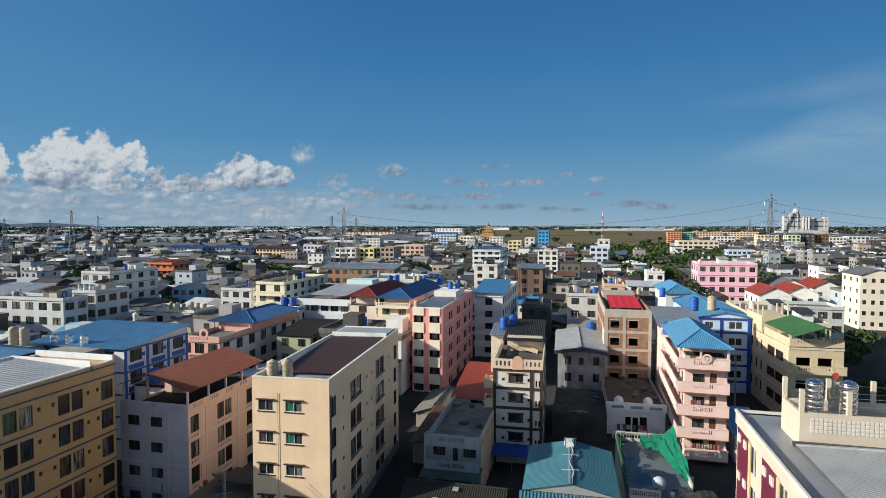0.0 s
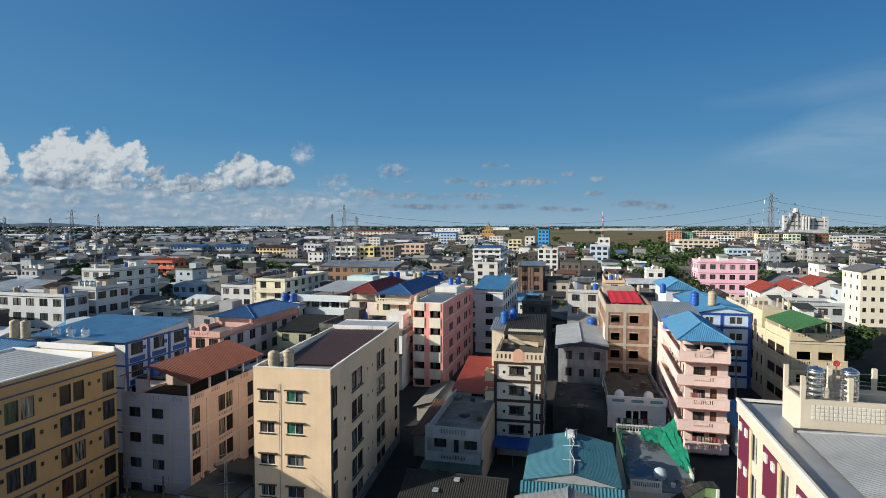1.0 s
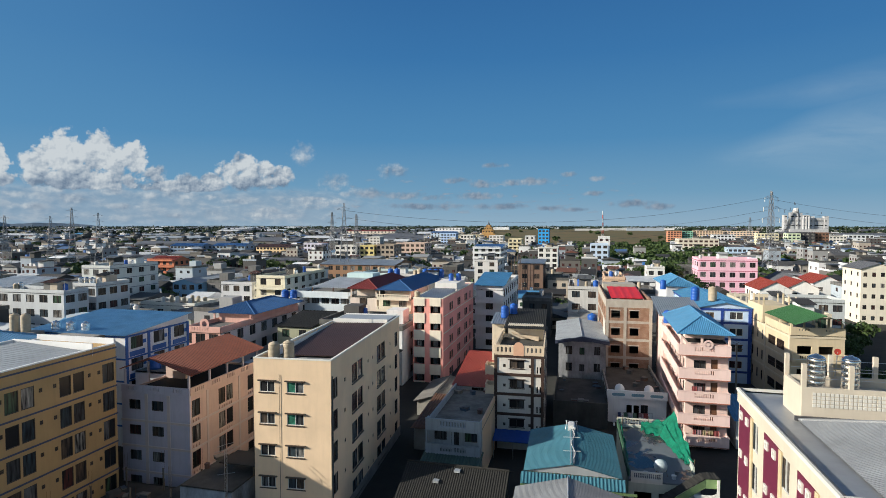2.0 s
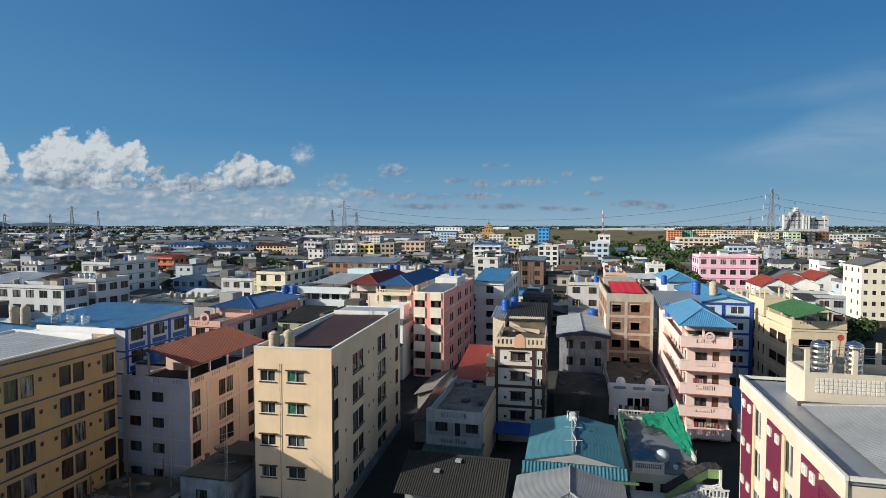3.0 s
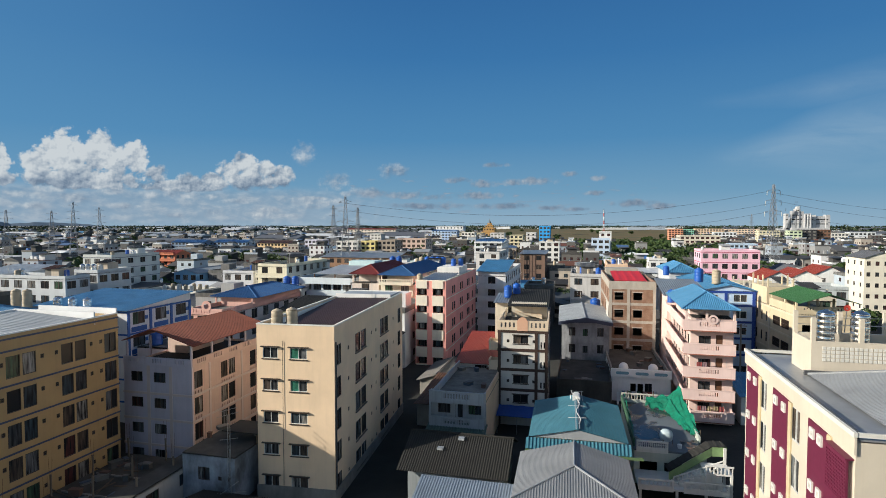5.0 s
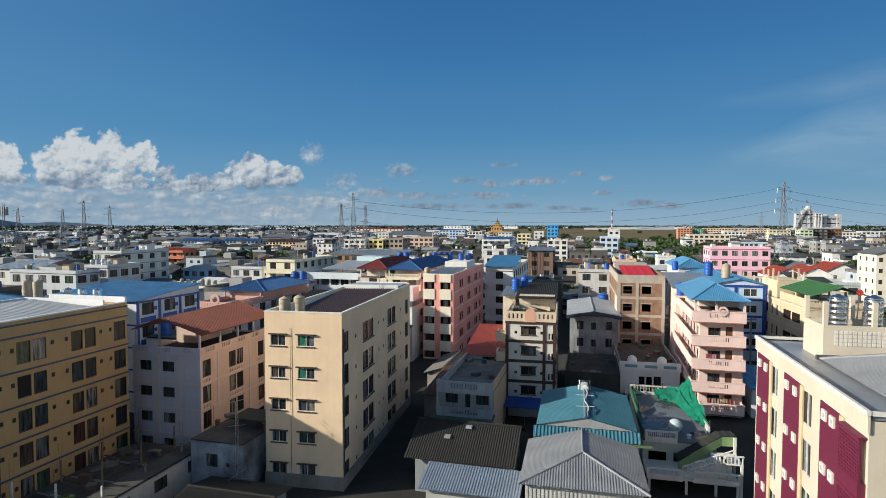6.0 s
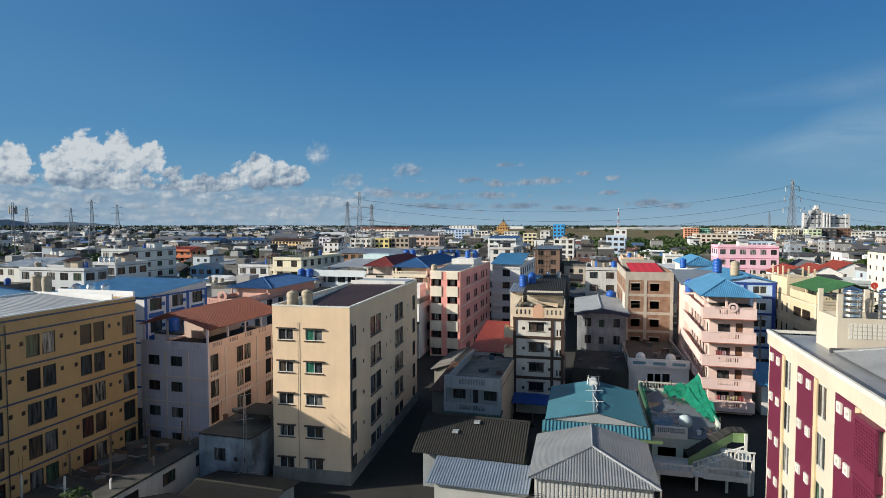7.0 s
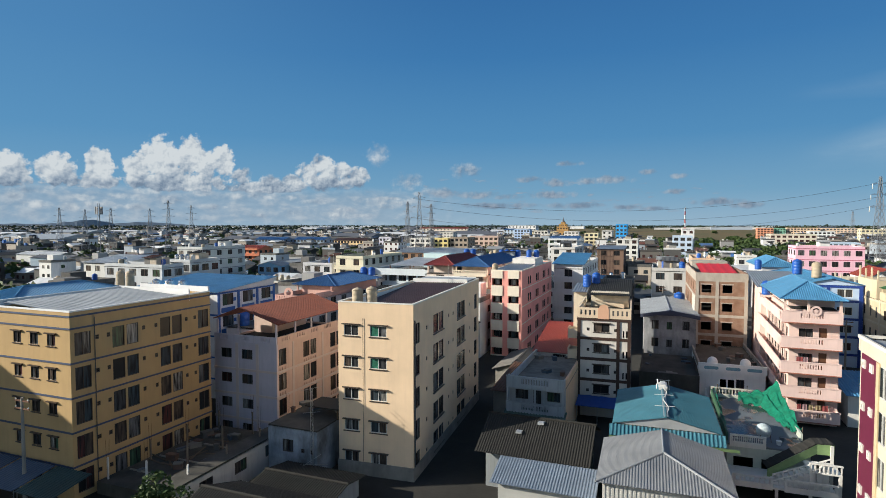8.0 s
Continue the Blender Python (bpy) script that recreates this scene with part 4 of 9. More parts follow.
def brick_house():
    m = brick("bare_brickwork", (0.27, 0.15, 0.095), (0.34, 0.205, 0.135), (0.31, 0.27, 0.22))
    H = House("apartment_block", "unfinished four-storey house of bare brick and concrete frame", 3.7, 94.2, 10.8, 116.5, 14.3, m, turn=1.5)
    conc = concrete("frame_concrete", (0.44, 0.40, 0.34), (0.22, 0.2, 0.17), 0.5)
    zs = [11.3, 8.5, 5.65, 2.8]
    for z in zs:
        for u, w in ((0.85, 1.35), (3.7, 1.35)):
            H.window("S", u, z, w, 1.2, "none")
            H.trim("lintel", conc, "S", u - 0.15, u + w + 0.15, z + 1.203, z + 1.35, 0.003, 0.05)
        H.rows("W", [3, 8, 13, 18], [z], 1.5, 1.3, "none")
        H.rows("E", [3, 8, 13, 18], [z], 1.5, 1.3, "none")
    H.walls()
    H.floors([2.2, 5.0, 7.9, 10.7, 12.9], M_ROOMDARK)
    for z in (10.45, 7.6, 4.75, 1.9):
        H.band(z, 0.4, conc, 0.05, "SEW")
    for u in (0.0, 2.75, 6.65):
        H.trim("column", conc, "S", u, u + 0.45, 0, 13.0, 0.004, 0.08)
    H.band(13.0, 1.3, conc, 0.02, "SEW")
    flat_roof(H, 13.4, M_SLAB, 0.22)
    red = plain("red_tarpaulin", (0.62, 0.02, 0.02), 0.5)
    shed_roof(H.root, (1.1, 4.0, 14.0), (6.3, 4.0, 14.0), (6.3, 15.0, 14.75), (1.1, 15.0, 14.75), red, 1.2, 0.04, "tarpaulin")
    for x in (1.2, 6.2):
        for y in (4.1, 14.9):
            bm = bmesh.new()
            box(bm, (x - 0.08, y - 0.08, 13.4), (x + 0.08, y + 0.08, 14.0 if y < 10 else 14.7))
            part("post", bm, conc, H.root)
    bm = bmesh.new()
    box(bm, (0.6, 17.0, 13.4), (6.4, 21.5, 15.0))
    part("roof_room", bm, conc, H.root)
    # plastic sheeting down the flank
    bm = bmesh.new()
    for i in range(5):
        poly(bm, (-0.06 - 0.12 * (i % 2), 0.3 + i * 0.7, 3.0), (-0.06 - 0.12 * ((i + 1) % 2), 1.0 + i * 0.7, 3.0), (-0.06 - 0.12 * ((i + 1) % 2), 1.0 + i * 0.7, 10.8), (-0.06 - 0.12 * (i % 2), 0.3 + i * 0.7, 10.8))
    part("sheeting", bm, plain("dirty_white_sheeting", (0.55, 0.52, 0.47), 0.6), H.root)


def grey_gable_house():
    # stained render, toned down further to stand in for shade on the front
    m = concrete("stained_shaded_render", (0.36, 0.37, 0.39), (0.08, 0.085, 0.095), 0.85)
    H = House("town_house", "stained grey rendered house with a low sheet-metal gable", -3.5, 89.0, 3.6, 106.0, 8.35, m, "house", turn=2)
    for z in (6.2, 3.6):
        H.rows("S", [1.1, 5.3], [z], 0.95, 1.3, "slide")
        H.rows("S", [3.15], [z], 0.75, 1.1, "slide")
    H.walls()
    H.floors([3.0, 5.8, 8.2])
    dark = plain("dark_blue_fascia", (0.05, 0.06, 0.10), 0.6)
    gable_roof(H.root, -0.5, -0.6, H.w + 0.5, H.d + 0.3, 8.35, 0.7, M_PALEROOF, "y", 0.35, 0.05, dark, 0.02)
    for xa in (-0.5, H.w + 0.5):
        bm = bmesh.new()
        xm, y0, y1 = H.w / 2, -0.66, -0.61
        ring = [(xa, 8.42), (xm, 9.12), (xm, 8.6), (xa, 7.9)]
        a = [bm.verts.new((x, y0, z)) for x, z in ring]
        b = [bm.verts.new((x, y1, z)) for x, z in ring]
        bm.faces.new(a)
        bm.faces.new(b[::-1])
        for k in range(4):
            bm.faces.new((a[k], b[k], b[(k + 1) % 4], a[(k + 1) % 4]))
        bmesh.ops.recalc_face_normals(bm, faces=bm.faces)
        part("fascia", bm, dark, H.root, "dark blue gable fascia")
    tank(1.9, 110.8, 6.4, 0.9, 2.6)
    ground_box("house", (-3.0, 106.6, 0), (3.4, 131.0, 6.4), M_CONC, "low stained concrete house behind the grey gable", "house")
    yard = ground_box("yard_house", (-3.6, 74.5, 0), (3.3, 88.7, 2.6), M_DARKCONC, "low dark concrete roof behind the sheet-metal hall", "house")
    bm = bmesh.new()
    for a, b in (((0, 0, 2.6), (6.9, 0.15, 3.3)), ((0, 0.15, 2.6), (0.15, 14.2, 3.2)), ((6.75, 0.15, 2.6), (6.9, 14.2, 3.2))):
        box(bm, a, b)
    part("parapet", bm, M_DARKCONC, yard)


def dome_house():
    m = plaster("white_and_aqua_paint", (0.82, 0.85, 0.85), 0.2)
    H = House("town_house", "white house with an aqua-slotted cornice and two small domes", 3.4, 77.6, 10.8, 93.6, 3.5, m, "house", turn=1.5)
    H.rows("S", [4.2], [1.3], 0.9, 1.2, "slide")
    H.rows("S", [2.4, 3.3], [0.3], 0.7, 2.1, "none")
    H.walls()
    H.floors([3.2])
    flat_roof(H, 3.5, M_DARKCONC)
    aqua = plain("aqua_slot", (0.16, 0.32, 0.40), 0.6)
    H.trim("cornice", m, "S", -0.1, H.w + 0.1, 3.3, 4.35, 0.003, 0.35)
    for u in (0.4, 2.85, 5.2):
        bm = bmesh.new()
        n = 20
        ring = []
        for i in range(n):
            a = 2 * math.pi * i / n
            cx = 0.62 if math.cos(a) > 0 else -0.62
            ring.append((u + 0.95 + cx + 0.2 * math.cos(a), -0.36, 3.83 + 0.2 * math.sin(a)))
        poly(bm, *ring)
        part("slot", bm, aqua, H.root)
    for side in "EW":
        H.trim("parapet", M_CONC, side, 0, H.d, 3.5, 4.1, -0.2, 0)
    for x in (1.55, 5.25):
        bm = bmesh.new()
        lathe(bm, [(0.62, 4.2), (0.62, 4.45)] + [(0.6 * math.cos(a), 4.45 + 0.6 * math.sin(a)) for a in (0.3, 0.6, 0.9, 1.2, 1.5)], x, 0.45, 20)
        part("dome", bm, plaster("dome_white", (0.83, 0.83, 0.81), 0.15), H.root, "small white dome")
    for x in (0.6, 6.6):
        bm = bmesh.new()
        box(bm, (x, -1.6, 0), (x + 0.25, -1.35, 1.5))
        part("gate_post", bm, m, H.root)


def green_roof_house():
    m = plaster("cream_yellow_paint", (0.64, 0.53, 0.36), 0.25)
    H = House("apartment_block", "cream yellow four-storey house with a green sheet roof", 28.0, 87.0, 34.8, 105.5, 11.0, m, turn=3)
    H.rows("S", [0.9, 3.6], [7.6], 1.8, 1.9, "none")
    H.rows("S", [0.9, 3.6], [4.4], 1.8, 1.9, "none")
    H.rows("S", [0.9, 3.6], [1.2], 1.8, 1.9, "none")
    for z in (8.4, 5.2, 2.0):
        H.rows("W", [2.0, 5.2], [z], 2.6, 1.3, "slide bars")
        H.rows("W", [10.2, 12.2, 14.4, 16.4], [z - 0.1], 0.55, 1.5, "slide")
    H.walls()
    H.floors([3.4, 6.7, 10.0, 10.9])
    pale = plaster("pale_cream_ledge", (0.68, 0.59, 0.44), 0.2)
    for z in (10.6, 7.4, 4.2):
        H.band(z, 0.25, pale, 0.08, "SW")
    for u in (0.0, 9.0, 18.0):
        H.trim("pilaster", pale, "W", u, u + 0.4, 0, 11, 0.003, 0.1)
    for z in (7.6, 4.4, 1.2):
        slot_balcony(H, "S", 0, H.w, z, 1.0, m, 0.9, 6, 0.3, 0.14, 0.35)
    flat_roof(H, 11.0, M_SLAB)
    slotted(H, "S", 0, H.w, 11.0, 1.1, 0.1, m, H.root, 4, 0.4, 0.16, 0.14, 0.6, 0.2)
    H.trim("parapet", m, "W", 0.3, 9.5, 11.0, 12.1, -0.2, 0.0)
    # green roof on posts
    gable_roof(H.root, -0.1, -1.8, H.w + 0.6, 9.6, 12.7, 1.25, M_GREENROOF, "y", 0.24, 0.035)
    for x in (0.2, 3.3, H.w - 0.3):
        for y in (0.2, 4.0, 9.0):
            bm = bmesh.new()
            box(bm, (x - 0.12, y - 0.12, 11.0), (x + 0.12, y + 0.12, 12.75))
            part("post", bm, m, H.root)
    bm = bmesh.new()
    box(bm, (0.0, 10.6, 11.0), (3.8, 17.5, 13.6))
    part("roof_room", bm, m, H.root)
    for i in range(7):
        bm = bmesh.new()
        x, y = (0.1 if i < 4 else 3.7), 10.7 + (i % 4) * 2.2
        box(bm, (x, y, 13.6), (x + 0.2, y + 0.2, 15.0 + 0.3 * (i % 2)))
        part("pillar_stub", bm, m, H.root)


def purple_house():
    m = plaster("cream_paint", (0.57, 0.505, 0.41), 0.15)
    plum = plain("plum_mosaic", (0.125, 0.014, 0.042), 0.55)
    white = plaster("white_cornice", (0.64, 0.62, 0.57), 0.12)
    yellowish = plain("yellow_strip", (0.58, 0.47, 0.29), 0.7)
    H = House("apartment_block", "cream apartment block with plum panels, square ornaments and grey metal roof", 11.2, 28.0, 26.0, 45.0, 13.9, m)
    zs = [12.05 - 2.75 * k for k in range(5)]
    d = H.d
    # panels run from the rear corner to the front
    panels = ((16.6, 13.9), (10.9, 8.2), (5.2, 2.9))
    wins = ((12.3, 1.2), (6.5, 1.3))
    for z in zs:
        for u, w in wins:
            H.window("W", u, z - 0.9, w, 1.9, "slide white")
    H.rows("S", [2, 5, 8, 11], [z - 0.9 for z in zs], 1.5, 1.5, "slide white")
    H.walls()
    H.floors([2.6, 5.4, 8.1, 10.9, 13.7])
    for u1, u0 in panels:
        H.trim("mosaic_panel", plum, "W", u0, u1, 0, 13.2, 0.003, 0.06)
        H.trim("strip", yellowish, "W", u0 - 0.55, u0 - 0.1, 0, 13.2, 0.003, 0.09)
        for z in zs:
            for k, u in enumerate((u1 - 0.95, u0 + 0.35)):
                zz = z + 0.55 - 0.0 * k
                bm = bmesh.new()
                for a, b in (((-0.27, -0.27), (0.27, -0.13)), ((-0.27, 0.13), (0.27, 0.27)), ((-0.27, -0.13), (-0.13, 0.13)), ((0.13, -0.13), (0.27, 0.13))):
                    H.slab(bm, "W", u + 0.3 + a[0], u + 0.3 + b[0], zz + a[1], zz + b[1], 0.062, 0.16)
                orn = part("ornament", bm, white, H.root, "white square ornament")
                bm = bmesh.new()
                H.slab(bm, "W", u + 0.18, u + 0.42, zz - 0.12, zz + 0.12, 0.062, 0.08)
                put("inset", mesh_of("inset", bm, M_GREYROOF), orn)
    H.trim("cornice", m, "W", -0.1, d + 0.1, 13.3, 14.1, 0.002, 0.1)
    H.trim("cornice", white, "W", -0.15, d + 0.15, 14.1, 14.32, 0.002, 0.16)
    H.trim("cornice", white, "N", 0, H.w, 14.1, 14.3, 0.002, 0.12)
    H.trim("cornice", white, "S", 0, H.w, 14.1, 14.3, 0.002, 0.12)
    # plum lattice screens before the stair windows at the corner
    for z in zs:
        for a0, a1 in ((0.15, 2.3),):
            k = int((a1 - a0) / 0.16)
            xs = [0.0]
            for i in range(k):
                xs += [0.04 + i * (a1 - a0 - 0.04) / k + 0.02, 0.04 + i * (a1 - a0 - 0.04) / k + 0.11]
            xs.append(a1 - a0)
            rows_z = [0.0]
            for j in range(11):
                rows_z += [0.05 + j * 0.165, 0.05 + j * 0.165 + 0.1]
            rows_z.append(1.95)
            bm = bmesh.new()
            lattice(bm, xs, rows_z, lambda i, j: i % 2 == 0 or j % 2 == 0, 0, 0.1)
            put("lattice_screen", mesh_of("lattice_screen", bm, plum), H.root, H.turned("W", a0, z - 1.05, a1 - a0, 0.3))
        H.trim("screen_panel", plum, "W", 0.15, 2.3, z - 1.78, z - 1.06, 0.003, 0.32)
        H.trim("screen_ledge", plum, "W", 0.1, 2.35, z + 0.92, z + 1.0, 0.003, 0.36)
    # metal roof: gutter strip, low gable with dark kerb
    flat_roof(H, 14.0, M_GREYROOF, 0.0)
    H.trim("flashing", M_PIPE, "W", 0.0, d, 14.0, 14.34, -0.12, -0.002)
    hip_roof(H.root, 1.9, 0.3, 14.4, 11.0, 14.12, 2.0, M_GREYROOF, 0.16, 0.025, "x")
    bm = bmesh.new()
    box(bm, (1.7, 10.98, 14.06), (14.5, 11.18, 14.34))
    part("flashing", bm, M_PIPE, H.root, "black flashing along the wall")
    # parapet room for the tanks
    bx0, by0, bx1, by1 = 2.1, 11.2, 14.6, 14.5
    for a, b in (((bx0, by0, 14.0), (bx1, by0 + 0.2, 16.15)), ((bx0, by1 - 0.2, 14.0), (bx1, by1, 16.15)), ((bx0, by0 + 0.2, 14.0), (bx0 + 0.2, by1 - 0.2, 16.15)), ((bx0 + 0.2, by0 + 0.2, 15.3), (bx1, by1 - 0.2, 15.5))):
        bm = bmesh.new()
        box(bm, a, b)
        part("tank_room_wall", bm, m, H.root)
    bm = bmesh.new()
    for i in range(46):
        for j in range(4):
            box(bm, (bx0 + 0.6 + i * 0.25, by0 - 0.035, 14.95 + j * 0.24), (bx0 + 0.78 + i * 0.25, by0 - 0.004, 15.12 + j * 0.24))
    part("lattice_screen", bm, white, H.root, "white pierced screen blocks")
    for x in (bx0, bx0 + 2.6, bx0 + 5.2, bx0 + 7.8):
        for y in (by0, by1 - 0.25):
            bm = bmesh.new()
            box(bm, (x, y, 16.15), (x + 0.25, y + 0.25, 17.6))
            part("post", bm, m, H.root)
    for y in (by0 + 0.12, by1 - 0.12):
        for z in (16.7, 17.2):
            bm = bmesh.new()
            beam(bm, (bx0, y, z), (bx1, y, z), 0.02, 5)
            part("railing", bm, M_STEEL, H.root)
    for x, r in ((14.75, 0.52), (16.7, 0.52)):
        tank(x, 41.1, 15.5, r, 2.15, "steel")
    dish = thing("satellite_dish", 16.3, 42.35, 16.15, "small red satellite dish on a pole beside the tanks", "satellite dish")
    bm = bmesh.new()
    for k in range(5):
        r0, r1 = 0.042 * k, 0.042 * (k + 1)
        for i in range(16):
            a0, a1 = 2 * math.pi * i / 16, 2 * math.pi * (i + 1) / 16
            poly(bm, *[(r * math.cos(a), -0.3 + r * r * -0.5, 1.75 + r * math.sin(a)) for r, a in ((r0, a0), (r1, a0), (r1, a1), (r0, a1))][(1 if k == 0 else 0):])
    part("reflector", bm, plain("red_dish_paint", (0.42, 0.04, 0.025), 0.5), dish)
    bm = bmesh.new()
    beam(bm, (0, 0, 0), (0, -0.3, 1.75), 0.035, 6)
    part("pole", bm, M_STEEL, dish)


yellow_house()
ochre_house()
pink_terrace_house()
salmon_house()
dark_frame_house()
pink_balcony_house()
blue_frame_house()
brick_house()
grey_gable_house()
dome_house()
green_roof_house()
purple_house()

# ---- low houses, sheds and yards between the blocks ----
def open_shed(name, label, x0, y0, x1, y1, h, wall, category="house", windows=(), turn=0):
    H = House(name, label, x0, y0, x1, y1, h, wall, category, turn=turn)
    for side, u, v, w, hh in windows:
        H.window(side, u, v, w, hh, "slide")
    H.walls()
    return H


def teal_hall():
    wall = sheet("dull_green_cladding", (0.12, 0.17, 0.13), 0.6)
    H = open_shed("hall", "sheet-metal hall with teal ribbed gable roof and ridge vent", -4.3, 46.0, 2.9, 55.2, 6.0, wall, "hall", turn=1.5)
    gable_roof(H.root, -0.3, -0.1, H.w + 0.3, H.d + 0.3, 6.1, 0.85, M_TEALROOF, "y", 0.22, 0.035, M_PALEROOF, 0.12)
    # skirt roof under the gable, green fascia
    shed_roof(H.root, (-0.5, -1.0, 5.45), (H.w + 0.5, -1.0, 5.45), (H.w + 0.5, -0.15, 6.05), (-0.5, -0.15, 6.05), M_TEALROOF, 0.28, 0.06, "skirt_roof")
    bm = bmesh.new()
    box(bm, (-0.5, -1.04, 5.2), (H.w + 1.3, -1.01, 5.42))
    part("fascia", bm, plain("green_fascia", (0.10, 0.16, 0.07), 0.6), H.root)
    bm = bmesh.new()
    beam(bm, (H.w + 0.38, -0.2, 0), (H.w + 0.38, -0.2, 6.0), 0.05, 6)
    part("downpipe", bm, M_STEEL, H.root)
    bm = bmesh.new()
    box(bm, (H.w / 2 - 0.35, 7.6, 6.85), (H.w / 2 + 0.35, 9.2, 7.2))
    box(bm, (H.w / 2 - 0.22, 7.8, 7.2), (H.w / 2 + 0.22, 9.0, 7.34))
    part("ridge_vent", bm, M_FRAMEW, H.root)
    bm = bmesh.new()
    for x in (-0.55, 0.55):
        beam(bm, (H.w / 2 + x, 7.9, 6.9), (H.w / 2 + x * 0.8, 8.1, 7.75), 0.025)
    beam(bm, (H.w / 2 - 0.6, 8.0, 7.7), (H.w / 2 + 0.6, 8.0, 7.7), 0.025)
    part("vent_frame", bm, M_STEEL, H.root)
    # guard strip and loose pipe along the ridge
    bm = bmesh.new()
    box(bm, (H.w / 2 - 0.17, 0.0, 6.98), (H.w / 2 + 0.17, 7.5, 7.03))
    part("ridge_strip", bm, M_PALEROOF, H.root)
    for k in (2.2, 5.4):
        bm = bmesh.new()
        beam(bm, (H.w / 2 - 0.75, k, 7.1), (H.w / 2 + 0.75, k + 0.2, 7.1), 0.03)
        part("stay", bm, M_FRAMEW, H.root)
    bm = bmesh.new()
    tube(bm, [(H.w / 2 + 0.1 + 0.16 * math.sin(i * 0.9), 0.8 + i * 0.62, 7.12 - 0.03 * (i % 2)) for i in range(12)], 0.035, 5)
    part("cable", bm, M_FRAMEW, H.root)


def grey_hall():
    wall = sheet("pale_cladding", (0.48, 0.48, 0.46), 0.5, 0.1)
    H = open_shed("hall", "pale grey sheet-metal hall with ribbed hip roof", -4.5, 37.0, 2.9, 44.8, 5.3, wall, "hall", turn=1.5)
    z, top = 5.35, 6.45
    w, d = H.w, H.d
    xm, ya = w / 2, 3.0
    A, B, C, D = Vector((-0.4, -0.4, z)), Vector((w + 0.4, -0.4, z)), Vector((w + 0.4, d - 0.25, z)), Vector((-0.4, d - 0.25, z))
    r0, r1 = Vector((xm, ya, top)), Vector((xm, d - 0.25, top))
    bm = bmesh.new()
    corrugated(bm, A, B, r0, r0, 0.18, 0.03)
    part("roof_hip", bm, M_GREYROOF, H.root)
    bm = bmesh.new()
    corrugated(bm, B, C, r1, r0, 0.18, 0.03)
    part("roof_slope", bm, M_GREYROOF, H.root)
    bm = bmesh.new()
    corrugated(bm, D, A, r0, r1, 0.18, 0.03)
    part("roof_slope", bm, M_GREYROOF, H.root)
    for p, q in ((A, r0), (B, r0), (r0, r1)):
        bm = bmesh.new()
        beam(bm, p + Vector((0, 0, 0.04)), q + Vector((0, 0, 0.04)), 0.075, 6)
        part("ridge_cap", bm, M_PALEROOF, H.root)
    bm = bmesh.new()
    for i in range(28):
        x = w * (i + 0.5) / 28
        box(bm, (x - 0.05, -0.035, 0), (x + 0.05, -0.002, 5.25))
    part("cladding_ribs", bm, wall, H.root)
    bm = bmesh.new()
    beam(bm, (w + 0.35, -0.3, 0), (w + 0.35, -0.3, 5.3), 0.06, 6)
    part("downpipe", bm, M_STEEL, H.root)
    # mesh dish on the front
    t = thing("satellite_dish", -4.1, 35.9, 0, "dark mesh satellite dish on a tall pole before the hall", "satellite dish")
    bm = bmesh.new()
    for k in range(12):
        a = 2 * math.pi * k / 12
        pts = [Vector((r * math.cos(a), -0.5 * r * r - 0.1, 4.2 + r * math.sin(a))) for r in (0.05, 0.35, 0.7)]
        for p, q in zip(pts, pts[1:]):
            beam(bm, p, q, 0.012)
    for r in (0.35, 0.52, 0.7):
        pts = [Vector((r * math.cos(2 * math.pi * k / 18), -0.5 * r * r - 0.1, 4.2 + r * math.sin(2 * math.pi * k / 18))) for k in range(19)]
        for p, q in zip(pts, pts[1:]):
            beam(bm, p, q, 0.012)
    part("reflector", bm, M_PIPE, t)
    bm = bmesh.new()
    beam(bm, (0, 0, 0), (0, 0, 4.25), 0.04, 6)
    part("pole", bm, M_STEEL, t)


def pale_shed():
    wall = sheet("weathered_cladding", (0.42, 0.42, 0.40), 0.6, 0.1)
    H = open_shed("shed", "low shed with pale blue-grey sheet roof sloping to the front", -11.8, 38.6, -5.3, 41.0, 3.4, wall, "shed")
    shed_roof(H.root, (-0.5, -0.5, 3.45), (H.w + 0.3, -0.5, 3.45), (H.w + 0.3, 2.5, 4.2), (-0.5, 2.5, 4.2), sheet("blue_grey_roofing", (0.24, 0.29, 0.36), 0.5, 0.15, 0.3), 0.2, 0.03)
    for x in (0, H.w):
        bm = bmesh.new()
        poly(bm, (x, 0, 3.35), (x, 2.4, 3.35), (x, 2.4, 4.1), (x, 0, 3.45))
        part("gable", bm, wall, H.root)


def tiled_house():
    # whitewash darkened: the shade on this front is put into its colour
    wall = plaster("whitewash_in_shade", (0.27, 0.29, 0.30), 0.6)
    H = open_shed("house", "single-storey house with old corrugated cement roof, darkened for shade", -14.5, 44.6, -6.6, 51.5, 3.1, wall, "house", [("S", 1.6, 1.0, 1.7, 1.3), ("S", 5.0, 1.2, 1.6, 1.0)])
    gable_roof(H.root, -0.7, -0.9, H.w + 0.6, H.d + 0.6, 3.15, 1.85, M_OLDTILE, "x", 0.2, 0.04, wall, 0.5)
    for x, y in ((2.2, 1.2), (3.8, 2.4)):
        bm = bmesh.new()
        box(bm, (x, y, 3.3 + 0.45 * (y + 0.9)), (x + 0.5, y + 0.5, 3.42 + 0.45 * (y + 1.0)))
        part("patch", bm, M_PALEROOF, H.root)


